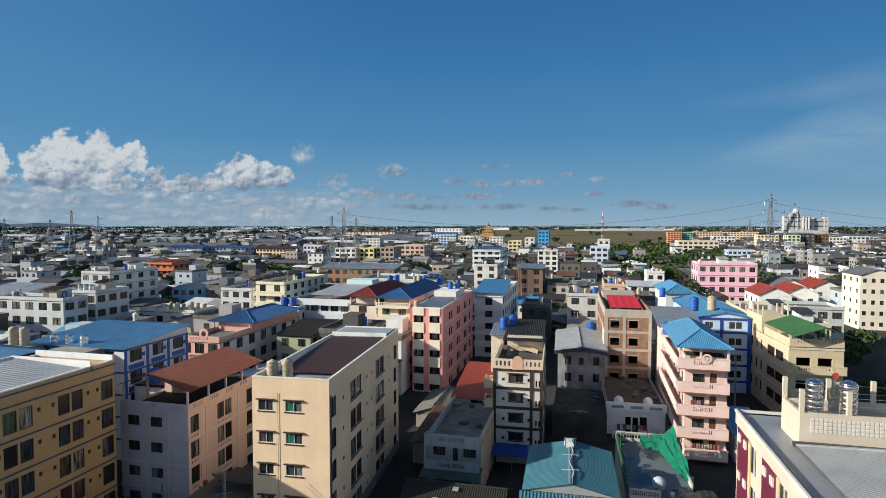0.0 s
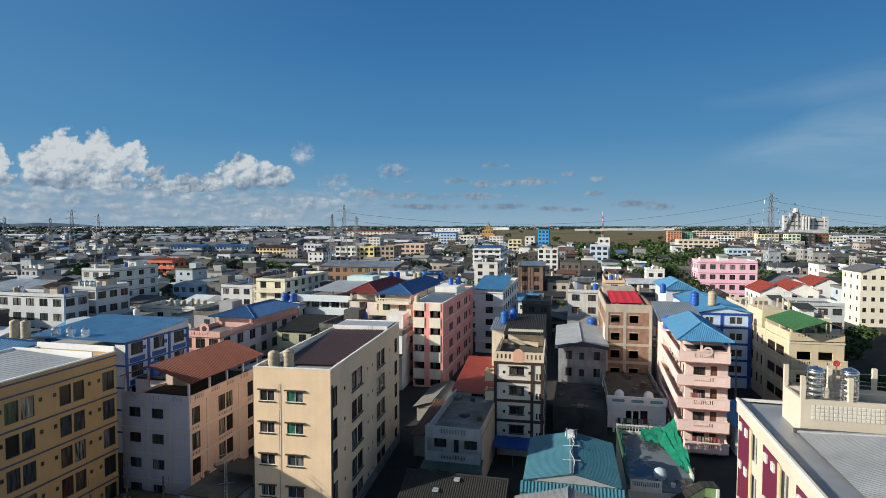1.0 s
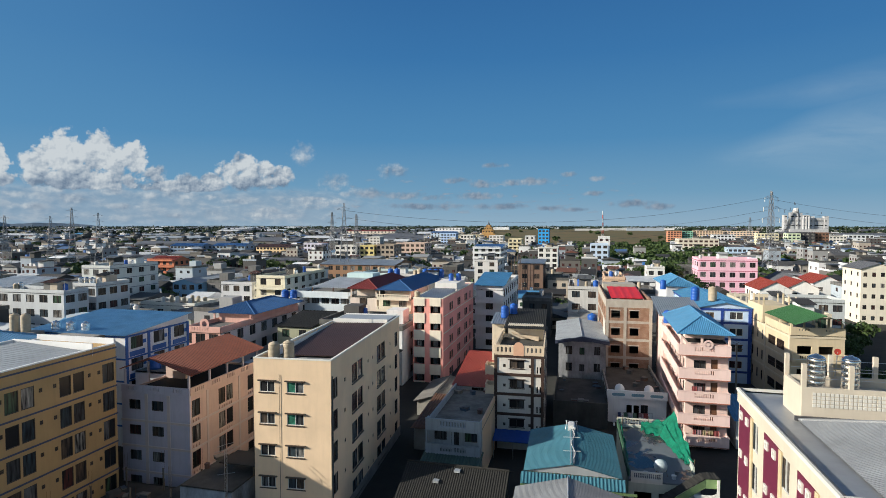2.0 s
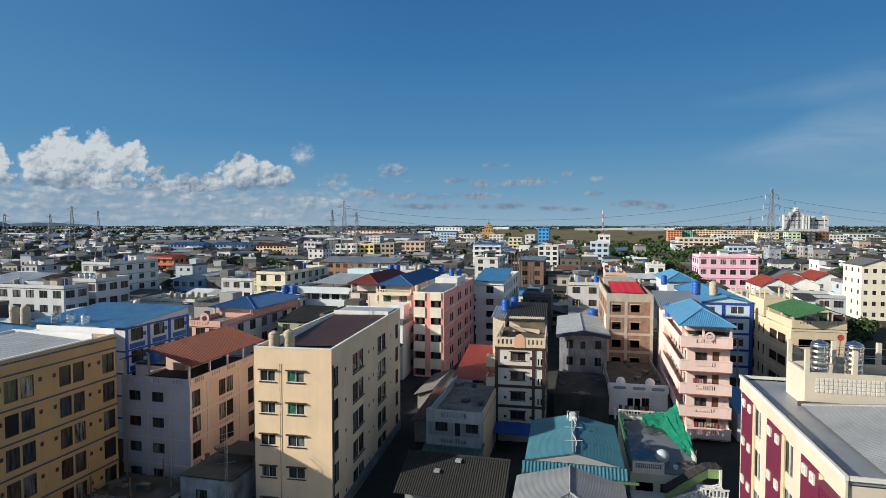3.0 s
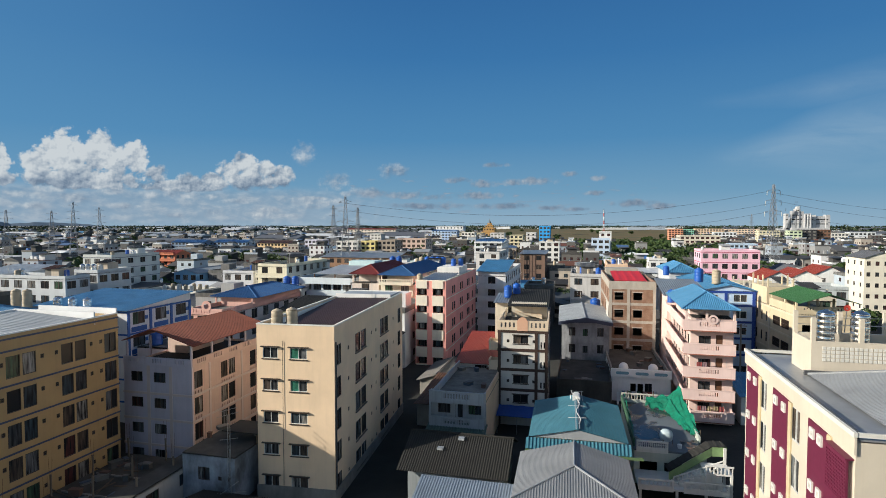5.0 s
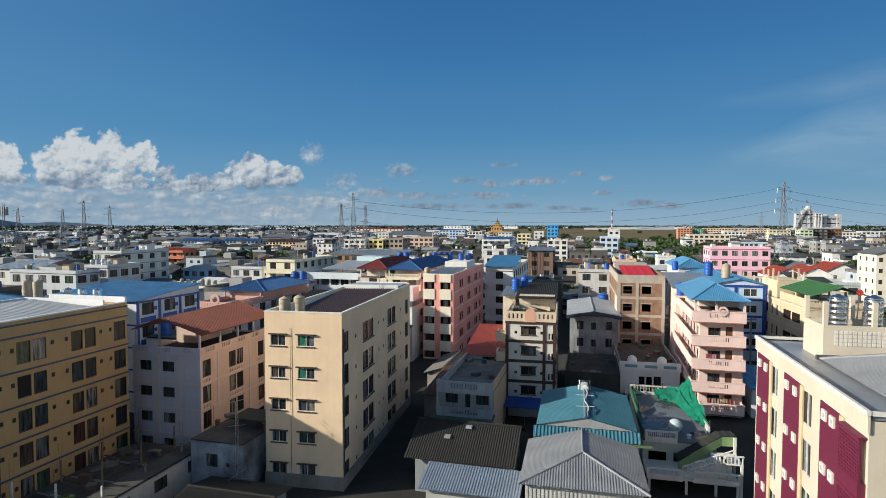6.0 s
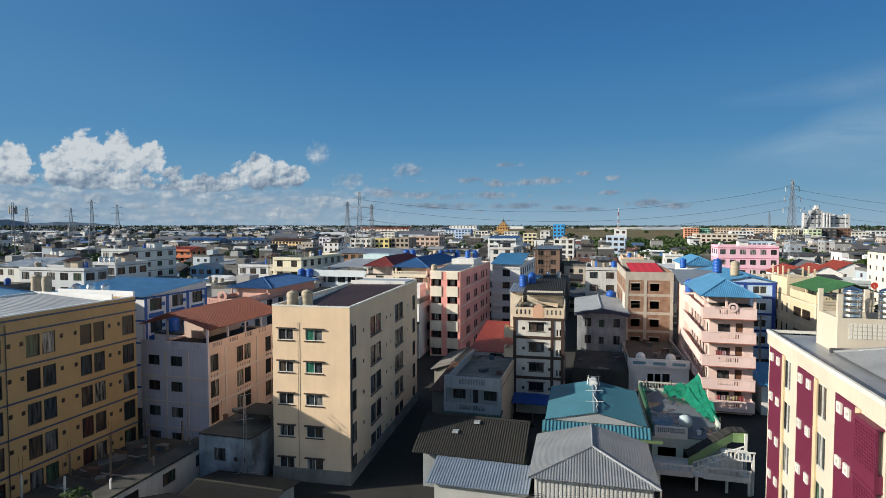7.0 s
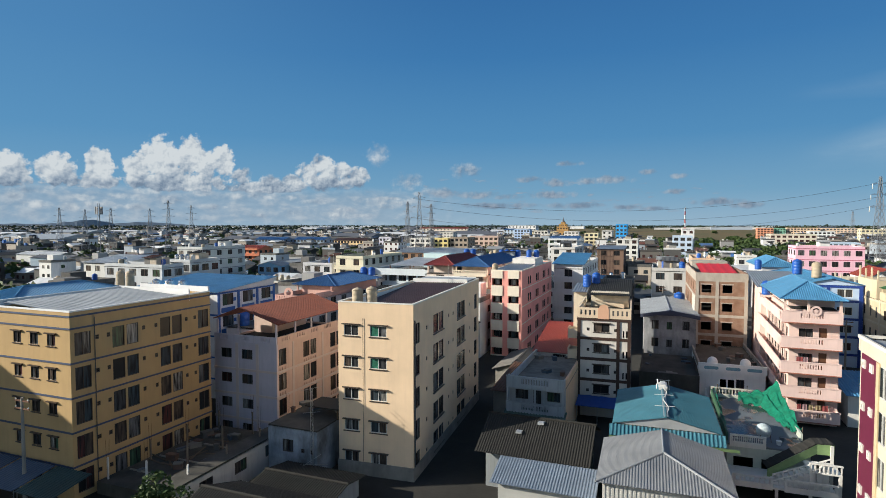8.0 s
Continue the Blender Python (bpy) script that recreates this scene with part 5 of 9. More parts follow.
def white_low_house():
    # grimy white wash, dulled so that the front's shade sits in its colour
    wall = plaster("white_wash_in_shade", (0.40, 0.43, 0.46), 0.65)
    side = plaster("peach_side_wall", (0.70, 0.50, 0.33), 0.3)
    H = House("town_house", "two-storey white house with baluster rails and a mossy flat roof", -15.5, 56.0, -9.8, 69.3, 5.3, wall, "house")
    H.rows("S", [0.7, 3.9], [4.0], 1.3, 0.95, "slide")
    H.window("S", 2.5, 3.1, 0.8, 1.9, "slide")
    H.rows("S", [0.6, 3.0], [0.4], 1.8, 2.2, "none")
    H.walls(materials={"E": side})
    H.floors([3.0, 5.2])
    flat_roof(H, 5.45, concrete("grimy_terrace", (0.24, 0.23, 0.21), (0.06, 0.06, 0.05), 0.8))
    slot_balcony(H, "S", 0, H.w, 5.5, 1.0, wall, 0.95, 17, 0.16, 0.09, 0.25)
    slot_balcony(H, "S", 0, H.w, 3.0, 1.0, wall, 0.85, 17, 0.16, 0.09, 0.2)
    for x in (0.0, 2.75, H.w - 0.2):
        H.trim("column", wall, "S", x, x + 0.2, 3.0, 5.3, 0.78, 0.98)
    H.trim("parapet", side, "E", 0, H.d, 5.45, 6.2, -0.18, 0)
    H.trim("parapet", wall, "W", 0, H.d, 5.45, 6.2, -0.18, 0)
    dk = sheet("green_awning_sheet", (0.07, 0.12, 0.10), 0.6)
    shed_roof(H.root, (-0.2, -2.4, 2.6), (H.w + 0.2, -2.4, 2.6), (H.w + 0.2, -0.05, 3.1), (-0.2, -0.05, 3.1), dk, 0.3, 0.05, "awning")
    for x in (0, H.w / 2, H.w):
        bm = bmesh.new()
        box(bm, (x - 0.05, -2.3, 0), (x + 0.05, -2.2, 2.6))
        part("post", bm, M_PIPE, H.root)
    white = plaster("white_wall_paint", (0.82, 0.81, 0.78), 0.25)
    R = House("town_house", "white house behind a flat roof, with a plain red sheet roof", -15.7, 69.6, -10.3, 80.5, 6.0, white, "house")
    R.rows("S", [2.2], [4.9], 1.6, 0.8, "slide")
    R.walls()
    R.floors([3.2, 5.9])
    shed_roof(R.root, (-0.3, -0.5, 5.95), (R.w + 0.2, -0.5, 5.95), (R.w + 0.2, 11.0, 7.9), (-0.3, 11.0, 7.9), M_REDROOF, 0.2, 0.025)
    bm = bmesh.new()
    poly(bm, (R.w - 0.01, 0.1, 5.98), (R.w - 0.01, 10.8, 5.98), (R.w - 0.01, 10.8, 7.75))
    part("gable", bm, white, R.root)
    # blue tarpaulin over the passage
    t = thing("tarpaulin_awning", -9.7, 62.2, 0, "bright blue tarpaulin awning over a dark passage", "awning")
    bm = bmesh.new()
    corrugated(bm, (0, 0, 2.0), (4.6, 0, 2.0), (4.6, 2.4, 2.5), (0, 2.4, 2.5), 1.5, 0.05)
    part("tarpaulin", bm, plain("blue_tarpaulin", (0.02, 0.07, 0.30), 0.45), t)
    for x in (0.1, 2.3, 4.5):
        bm = bmesh.new()
        beam(bm, (x, 0.1, 0), (x, 0.1, 2.0), 0.04, 6)
        part("post", bm, M_STEEL, t)
    # little pantiled roof by the salmon block
    t2 = House("house", "low grey pantiled lean-to beside the salmon block", -22.0, 74.0, -17.2, 84.0, 2.0, M_CONC, "house")
    t2.walls()
    gable_roof(t2.root, -0.4, -0.4, t2.w + 0.4, t2.d + 0.4, 2.05, 0.9, sheet("grey_pantiles", (0.17, 0.16, 0.15), 0.8, 0, 0.4), "y", 0.34, 0.09, M_CONC, 0.3)
    t3 = House("house", "low dark lean-to roof in the shade of the apricot block", -19.0, 62.5, -16.2, 73.5, 2.6, M_CONC, "house")
    t3.walls()
    shed_roof(t3.root, (-0.3, -0.4, 2.65), (t3.w + 0.2, -0.4, 2.65), (t3.w + 0.2, 11.2, 3.3), (-0.3, 11.2, 3.3), M_RUST, 0.3, 0.05)


def net_house():
    wall = plaster("white_green_wash", (0.50, 0.54, 0.47), 0.45)
    H = House("town_house", "old house with a wet roof terrace, white balustrade and outside stair", 4.2, 53.0, 10.3, 67.0, 3.0, wall, "house", turn=1)
    H.rows("S", [0.5, 2.6], [0.6], 1.5, 1.5, "none")
    H.walls()
    H.floors([2.9])
    wet, nt, p, N, L = shader("wet_terrace")
    co = N.new("ShaderNodeTexCoord").outputs["Object"]
    pud = ramp(N, L, noise_node(N, L, co, 0.35, 5), 0.47, 0.53)
    L.new(mix(N, L, pud, (0.13, 0.15, 0.17), (0.035, 0.04, 0.042)), p.inputs["Base Color"])
    L.new(ramp(N, L, pud, 0.0, 1.0, (0.75, 0.75, 0.75), (0.12, 0.12, 0.12)), p.inputs["Roughness"])
    flat_roof(H, 3.15, wet)
    green = plain("dark_green_wall", (0.05, 0.12, 0.07), 0.7)
    for a, b in (((0, 0.6, 3.15), (0.15, H.d, 3.9)), ((0.15, H.d - 0.15, 3.15), (H.w, H.d, 3.4)), ((H.w - 0.15, 2.6, 3.15), (H.w, H.d - 0.15, 3.75))):
        bm = bmesh.new()
        box(bm, a, b)
        part("parapet", bm, green if a[0] == 0 and a[1] < 1 else wall, H.root)
    H.balcony("N", 0, H.w, 3.35, 0.15, wall, 0.8, plaster("old_balustrade", (0.55, 0.53, 0.46), 0.5), 0.1, 0.3, ends=False)
    H.balcony("S", 0.2, 2.9, 3.15, 0.1, wall, 0.85, plaster("white_balustrade", (0.72, 0.70, 0.64), 0.3), 0.25, 0.16, ends=False)
    # front gallery below and stair on the right
    white = plaster("white_stair_paint", (0.72, 0.70, 0.66), 0.3)
    bm = bmesh.new()
    box(bm, (0, -3.6, 1.2), (H.w + 1.0, -0.01, 1.32))
    part("gallery", bm, white, H.root)
    H.balcony("S", 0.0, 2.8, 1.3, 3.6, white, 0.8, white, 0.25, 0.3, ends=False)
    H.balcony("S", 3.6, H.w + 1.0, 1.3, 3.6, white, 0.8, white, 0.25, 0.3, ends=False)
    for x in (0.1, 3.0, H.w + 0.8):
        bm = bmesh.new()
        box(bm, (x, -3.5, 0), (x + 0.2, -3.3, 1.2))
        part("post", bm, white, H.root)
    for i in range(9):
        bm = bmesh.new()
        box(bm, (2.9 + 0.42 * i, -2.9, 1.32), (3.3 + 0.42 * i, -1.7, 1.32 + 0.19 * (i + 1)))
        part("stair_step", bm, white, H.root)
    bm = bmesh.new()
    for dz in (0.35, 0.85):
        beam(bm, (2.9, -3.0, 1.3 + dz), (6.7, -3.0, 3.0 + dz), 0.06)
    for i in range(12):
        x = 2.9 + 3.8 * i / 11
        beam(bm, (x, -3.0, 1.3 + 1.7 * i / 11 + 0.3), (x, -3.0, 1.3 + 1.7 * i / 11 + 0.9), 0.04)
    part("stair_rail", bm, white, H.root)
    # pent roof over the stair with green side
    bm = bmesh.new()
    corrugated(bm, (2.6, -2.3, 2.3), (6.3, -0.9, 4.25), (6.0, 0.1, 4.35), (2.4, -1.3, 2.4), 0.5, 0.03)
    part("stair_roof", bm, M_OLDTILE, H.root)
    bm = bmesh.new()
    poly(bm, (2.6, -2.35, 2.25), (2.6, -2.35, 1.5), (6.3, -0.95, 3.45), (6.3, -0.95, 4.2))
    part("stair_side", bm, plain("pale_green_board", (0.22, 0.33, 0.14), 0.7), H.root)
    # level end of the stair roof and the landing under it
    bm = bmesh.new()
    corrugated(bm, (6.3, -0.95, 4.25), (7.5, -0.85, 4.28), (7.2, 0.15, 4.36), (6.0, 0.1, 4.35), 0.5, 0.03)
    part("stair_roof", bm, M_OLDTILE, H.root)
    bm = bmesh.new()
    poly(bm, (6.3, -0.96, 4.2), (6.3, -0.96, 3.4), (7.5, -0.86, 3.4), (7.5, -0.86, 4.22))
    part("stair_side", bm, plain("pale_green_board", (0.22, 0.33, 0.14), 0.7), H.root)
    bm = bmesh.new()
    box(bm, (5.3, -3.3, 2.72), (7.4, -1.0, 2.84))
    landing = part("landing", bm, white, H.root)
    for k in range(8):
        bm = bmesh.new()
        box(bm, (5.35 + 0.28 * k, -3.29, 2.84), (5.43 + 0.28 * k, -3.21, 3.42))
        put("baluster", mesh_of("baluster", bm, white), landing)
    bm = bmesh.new()
    box(bm, (5.25, -3.34, 3.42), (7.45, -3.18, 3.52))
    put("handrail", mesh_of("handrail", bm, white), landing)
    for x, y, z in ((7.3, -1.0, 4.2), (7.3, -3.2, 2.72), (5.4, -3.2, 2.72)):
        bm = bmesh.new()
        box(bm, (x - 0.1, y - 0.1, 0), (x + 0.1, y + 0.1, z))
        part("column", bm, white, H.root)
    # green netting slung over the terrace
    net = thing("shade_net", 0, 0, 0, "crumpled bright green shade net slung over a roof terrace", "shade net")
    nm, nt, p, N, L = shader("green_netting")
    co = N.new("ShaderNodeTexCoord").outputs["Object"]
    f = ramp(N, L, noise_node(N, L, co, 2.0, 6), 0.35, 0.7)
    L.new(mix(N, L, f, (0.004, 0.11, 0.06), (0.01, 0.21, 0.12)), p.inputs["Base Color"])
    p.inputs["Roughness"].default_value = 0.6

    def cloth(p00, p10, p11, p01, sag, seed):
        bm = bmesh.new()
        n = 22
        grid = []
        for i in range(n + 1):
            row = []
            for j in range(n + 1):
                s, t = i / n, j / n
                q = (Vector(p00) * (1 - s) + Vector(p10) * s) * (1 - t) + (Vector(p01) * (1 - s) + Vector(p11) * s) * t
                q.z -= sag * 4 * s * (1 - s) * (0.4 + 0.6 * t)
                k = noise.noise(Vector((s * 5 + seed, t * 5, seed)))
                k2 = noise.noise(Vector((s * 13 + seed, t * 9, seed + 7)))
                q += Vector((0.1 * k, 0.35 * k + 0.12 * k2, 0.35 * k + 0.15 * k2))
                row.append(bm.verts.new(q))
            grid.append(row)
        for i in range(n):
            for j in range(n):
                bm.faces.new((grid[i][j], grid[i + 1][j], grid[i + 1][j + 1], grid[i][j + 1]))
        ob = part("netting", bm, nm, net)
        for pl in ob.data.polygons:
            pl.use_smooth = True

    cloth((8.3, 64.6, 3.4), (9.7, 57.2, 3.3), (10.45, 57.0, 3.9), (10.0, 66.6, 5.5), 0.25, 1.0)
    cloth((6.4, 65.4, 3.3), (8.7, 64.6, 3.3), (9.9, 66.7, 4.9), (6.6, 66.8, 3.9), 0.25, 4.0)
    cloth((4.5, 56.5, 3.35), (4.45, 65.5, 3.4), (4.25, 66.5, 4.2), (4.3, 56.0, 4.0), 0.1, 7.0)
    for x, y, h in ((10.0, 66.7, 5.8), (10.4, 56.6, 4.1), (4.6, 66.9, 4.5), (7.4, 66.8, 4.6)):
        bm = bmesh.new()
        beam(bm, (x, y, 3.1), (x, y, h), 0.04, 6)
        part("pole", bm, M_BARK, net)
    # round tank and clutter on the terrace
    t = thing("water_tank", 7.1, 54.4, 3.15, "round pale blue-grey water tank on a terrace", "water tank")
    bm = bmesh.new()
    lathe(bm, [(0.25, 0.4), (0.48, 0.55), (0.58, 0.8), (0.6, 1.05), (0.48, 1.35), (0.26, 1.5), (0.07, 1.55)], sides=20)
    b = part("body", bm, plain("pale_tank", (0.46, 0.54, 0.57), 0.4, 0, 0.35), t)
    for pl in b.data.polygons:
        pl.use_smooth = True
    for k in range(3):
        bm = bmesh.new()
        a = 2 * math.pi * k / 3
        beam(bm, (0.6 * math.cos(a), 0.6 * math.sin(a), 0), (0.5 * math.cos(a), 0.5 * math.sin(a), 0.75), 0.03)
        part("leg", bm, M_RUST, t)
    for i, (x, y, c) in enumerate(((8.2, 54.0, (0.6, 0.62, 0.62)), (8.6, 55.0, (0.1, 0.12, 0.14)), (5.8, 54.2, (0.5, 0.5, 0.48)))):
        tb = thing("bucket", x, y, 3.15, ("white" if i != 1 else "black") + " plastic bucket on a roof terrace", "bucket", "buckets on the terrace")
        bm = bmesh.new()
        lathe(bm, [(0.16, 0), (0.22, 0.35), (0.23, 0.36), (0.2, 0.34)], sides=14)
        part("body", bm, plain("bucket_plastic", c, 0.4), tb)


def left_yard():
    """Walled plot of an unfinished house: slab, rebar columns, bands, an outer wall with window holes."""
    H = House("unfinished_house", "unfinished concrete ground floor with rebar columns and a low wall", -43.2, 32.0, -33.6, 45.6, 1.0, M_DARKCONC, "building site")
    flat_roof(H, 1.0, M_DARKCONC)
    bm = bmesh.new()
    box(bm, (0, 0, 0), (H.w, H.d, 0.84))
    part("base", bm, M_DARKCONC, H.root)
    wall = plaster("stained_whitewash", (0.50, 0.48, 0.45), 0.6)
    W = House("yard_wall", "stained white yard wall with dark window openings", -35.2, 30.5, -33.3, 43.6, 2.7, wall, "wall")
    W.rows("E", [2.2, 6.0, 9.8], [1.2], 1.4, 1.0, "slide")
    W.walls()
    flat_roof(W, 2.75, M_DARKCONC)
    rods = plain("old_formwork_wood", (0.20, 0.16, 0.12), 0.85)
    for i in range(4):
        for j in range(3):
            x, y = 0.5 + j * 4.2, 0.6 + i * 4.1
            bm = bmesh.new()
            hgt = 2.6 + 0.5 * ((i * 3 + j) % 3)
            box(bm, (x - 0.06, y - 0.06, 0.99), (x + 0.06, y + 0.06, 0.99 + hgt * 0.7))
            part("column", bm, rods if i else M_FRAMEW, H.root)
            for dx, dy in ((-0.06, -0.06), (0.06, 0.06)):
                bm = bmesh.new()
                beam(bm, (x + dx, y + dy, 0.99 + hgt * 0.68), (x + dx * 1.6, y + dy * 1.6, 1.0 + hgt * 1.25), 0.012)
                part("rebar", bm, M_RUST, H.root)
    for y in (2.5, 5.5, 9.0):
        bm = bmesh.new()
        box(bm, (0.6, y, 1.0), (8.8, y + 0.1, 1.12))
        part("kerb", bm, M_CONC, H.root)
    # blockwork house between the pink and apricot blocks
    blk = concrete("blue_grey_limewash", (0.36, 0.41, 0.48), (0.06, 0.06, 0.058), 0.85)
    B = House("house", "small blue-grey limewashed concrete house with mossy flat roof", -33.2, 40.6, -28.2, 47.2, 4.0, blk, "house")
    B.rows("S", [1.5], [1.9], 1.1, 1.1, "slide")
    B.rows("S", [3.4, 4.3], [2.0], 0.35, 0.35, "vent")
    B.walls()
    flat_roof(B, 4.1, M_DARKCONC)
    bm = bmesh.new()
    box(bm, (2.0, 2.6, 5.1), (5.5, 5.4, 5.2))
    part("canopy", bm, M_OLDTILE, B.root)
    for x, y in ((2.4, 3.0), (5.2, 3.0), (2.4, 5.1), (5.2, 5.1)):
        bm = bmesh.new()
        box(bm, (x - 0.06, y - 0.06, 4.1), (x + 0.06, y + 0.06, 5.1))
        part("post", bm, M_BARK, B.root)
    # lattice aerial mast
    mast = thing("aerial_mast", -28.0, 39.6, 0, "slim rusty lattice aerial mast with cross arms", "aerial")
    bm = bmesh.new()
    for k in range(3):
        a = 2 * math.pi * k / 3
        beam(bm, (0.14 * math.cos(a), 0.14 * math.sin(a), 0), (0.1 * math.cos(a), 0.1 * math.sin(a), 8.0), 0.022)
    for i in range(20):
        a, b = 2 * math.pi * i / 3, 2 * math.pi * (i + 1) / 3
        beam(bm, (0.13 * math.cos(a), 0.13 * math.sin(a), 0.4 * i), (0.13 * math.cos(b), 0.13 * math.sin(b), 0.4 * (i + 1)), 0.014)
    part("mast", bm, M_STEEL, mast)
    for z, l, a in ((1.6, 1.3, 0.3), (2.0, 1.1, 1.5), (6.0, 0.7, 0.4), (8.0, 0.9, 0.9), (8.4, 0.7, 0.9)):
        bm = bmesh.new()
        beam(bm, (-l * math.cos(a), -l * math.sin(a), z), (l * math.cos(a), l * math.sin(a), z + 0.1), 0.02)
        part("cross_arm", bm, M_STEEL, mast)
    # dark tiled roofs below
    wall2 = plaster("grey_wash", (0.40, 0.40, 0.38), 0.5)
    for x0, y0, x1, y1, hh, rise, axis in ((-29.8, 26.5, -20.0, 33.2, 2.4, 1.3, "x"), (-30.0, 34.4, -23.4, 39.2, 1.5, 0.5, "x")):
        T = House("house", "low house under an old dark corrugated cement roof", x0, y0, x1, y1, hh, wall2, "house")
        T.walls()
        gable_roof(T.root, -0.5, -0.5, T.w + 0.5, T.d + 0.5, hh + 0.05, rise, M_OLDTILE, axis, 0.2, 0.04, wall2, 0.4)
    # street south of the ochre block with blue awnings
    for i, (x0, x1, c) in enumerate(((-54.5, -49.0, (0.035, 0.07, 0.13)), (-48.8, -44.8, (0.05, 0.085, 0.14)), (-44.6, -40.8, (0.02, 0.06, 0.06)))):
        A = thing("street_awning", x0, 26.6, 0, "faded blue-green sheet awning over the street front", "awning", "street awnings")
        bm = bmesh.new()
        corrugated(bm, (0, 0, 2.3), (x1 - x0, 0, 2.3), (x1 - x0, 3.2, 2.9), (0, 3.2, 2.9), 0.3, 0.04)
        part("sheet", bm, sheet("faded_awning_sheet", c, 0.5), A)
        for x in (0.1, x1 - x0 - 0.1):
            bm = bmesh.new()
            beam(bm, (x, 0.2, 0), (x, 0.2, 2.3), 0.04, 6)
            part("post", bm, M_STEEL, A)
    # cream balcony house across the lane west of the ochre block
    m = plaster("peach_cream_paint", (0.72, 0.58, 0.42), 0.25)
    C = House("apartment_block", "peach cream five-storey house with curved balcony rails", -70.0, 36.5, -61.0, 52.0, 13.0, m)
    for z in (1.5, 4.2, 6.9, 9.6):
        C.rows("E", [2, 6, 10], [z + 0.6], 1.2, 1.2, "slide")
        C.rows("S", [2, 5.5], [z + 0.6], 1.2, 1.2, "slide")
    C.walls()
    C.floors([3.9, 6.6, 9.3, 12.5])
    for z in (1.3, 4.0, 6.7, 9.4, 12.1):
        slot_balcony(C, "E", 0, C.d, z, 1.2, m, 0.95, 6, 0.3, 0.14, 0.4)
        slot_balcony(C, "S", 0, C.w, z, 1.0, m, 0.95, 6, 0.3, 0.14, 0.4)
    flat_roof(C, 13.0)
    hip_roof(C.root, -0.5, -0.5, C.w + 0.5, C.d + 0.5, 13.3, 1.6, M_BLUEROOF)
    # next block down the street, whose shadow falls on the ochre block
    for x0, y0, x1, y1, h in ((-94.0, -4.0, -77.0, 21.3, 21.8),):
        m2 = plaster("tall_block_paint", (0.62, 0.55, 0.45), 0.25)
        K = House("apartment_block", "plain cream seven-storey block farther down the street", x0, y0, x1, y1, h, m2)
        for z in (1.2, 4.2, 7.2, 10.2, 13.2, 16.2, 19.2):
            K.rows("N", [1.5, 5.0], [z], 1.4, 1.3, "slide")
            K.rows("E", [2, 6, 10], [z], 1.4, 1.3, "slide")
        K.walls()
        K.floors([3, 6, 9, 12, 15, 18, 21])
        flat_roof(K, h)


teal_hall()
grey_hall()
pale_shed()
tiled_house()
white_low_house()
net_house()
left_yard()

# small blue-roofed annex between the pink house and the plum block
ann = House("house", "small white annex with a blue ribbed roof", 17.6, 71.5, 20.6, 78.5, 3.4, plaster("annex_white", (0.7, 0.68, 0.64), 0.3), "house")
ann.rows("S", [1.0], [1.4], 1.1, 1.0, "slide")
ann.walls()
shed_roof(ann.root, (-0.3, -0.4, 3.45), (3.3, -0.4, 3.45), (3.3, 7.3, 4.5), (-0.3, 7.3, 4.5), M_BLUEROOF, 0.3, 0.06)

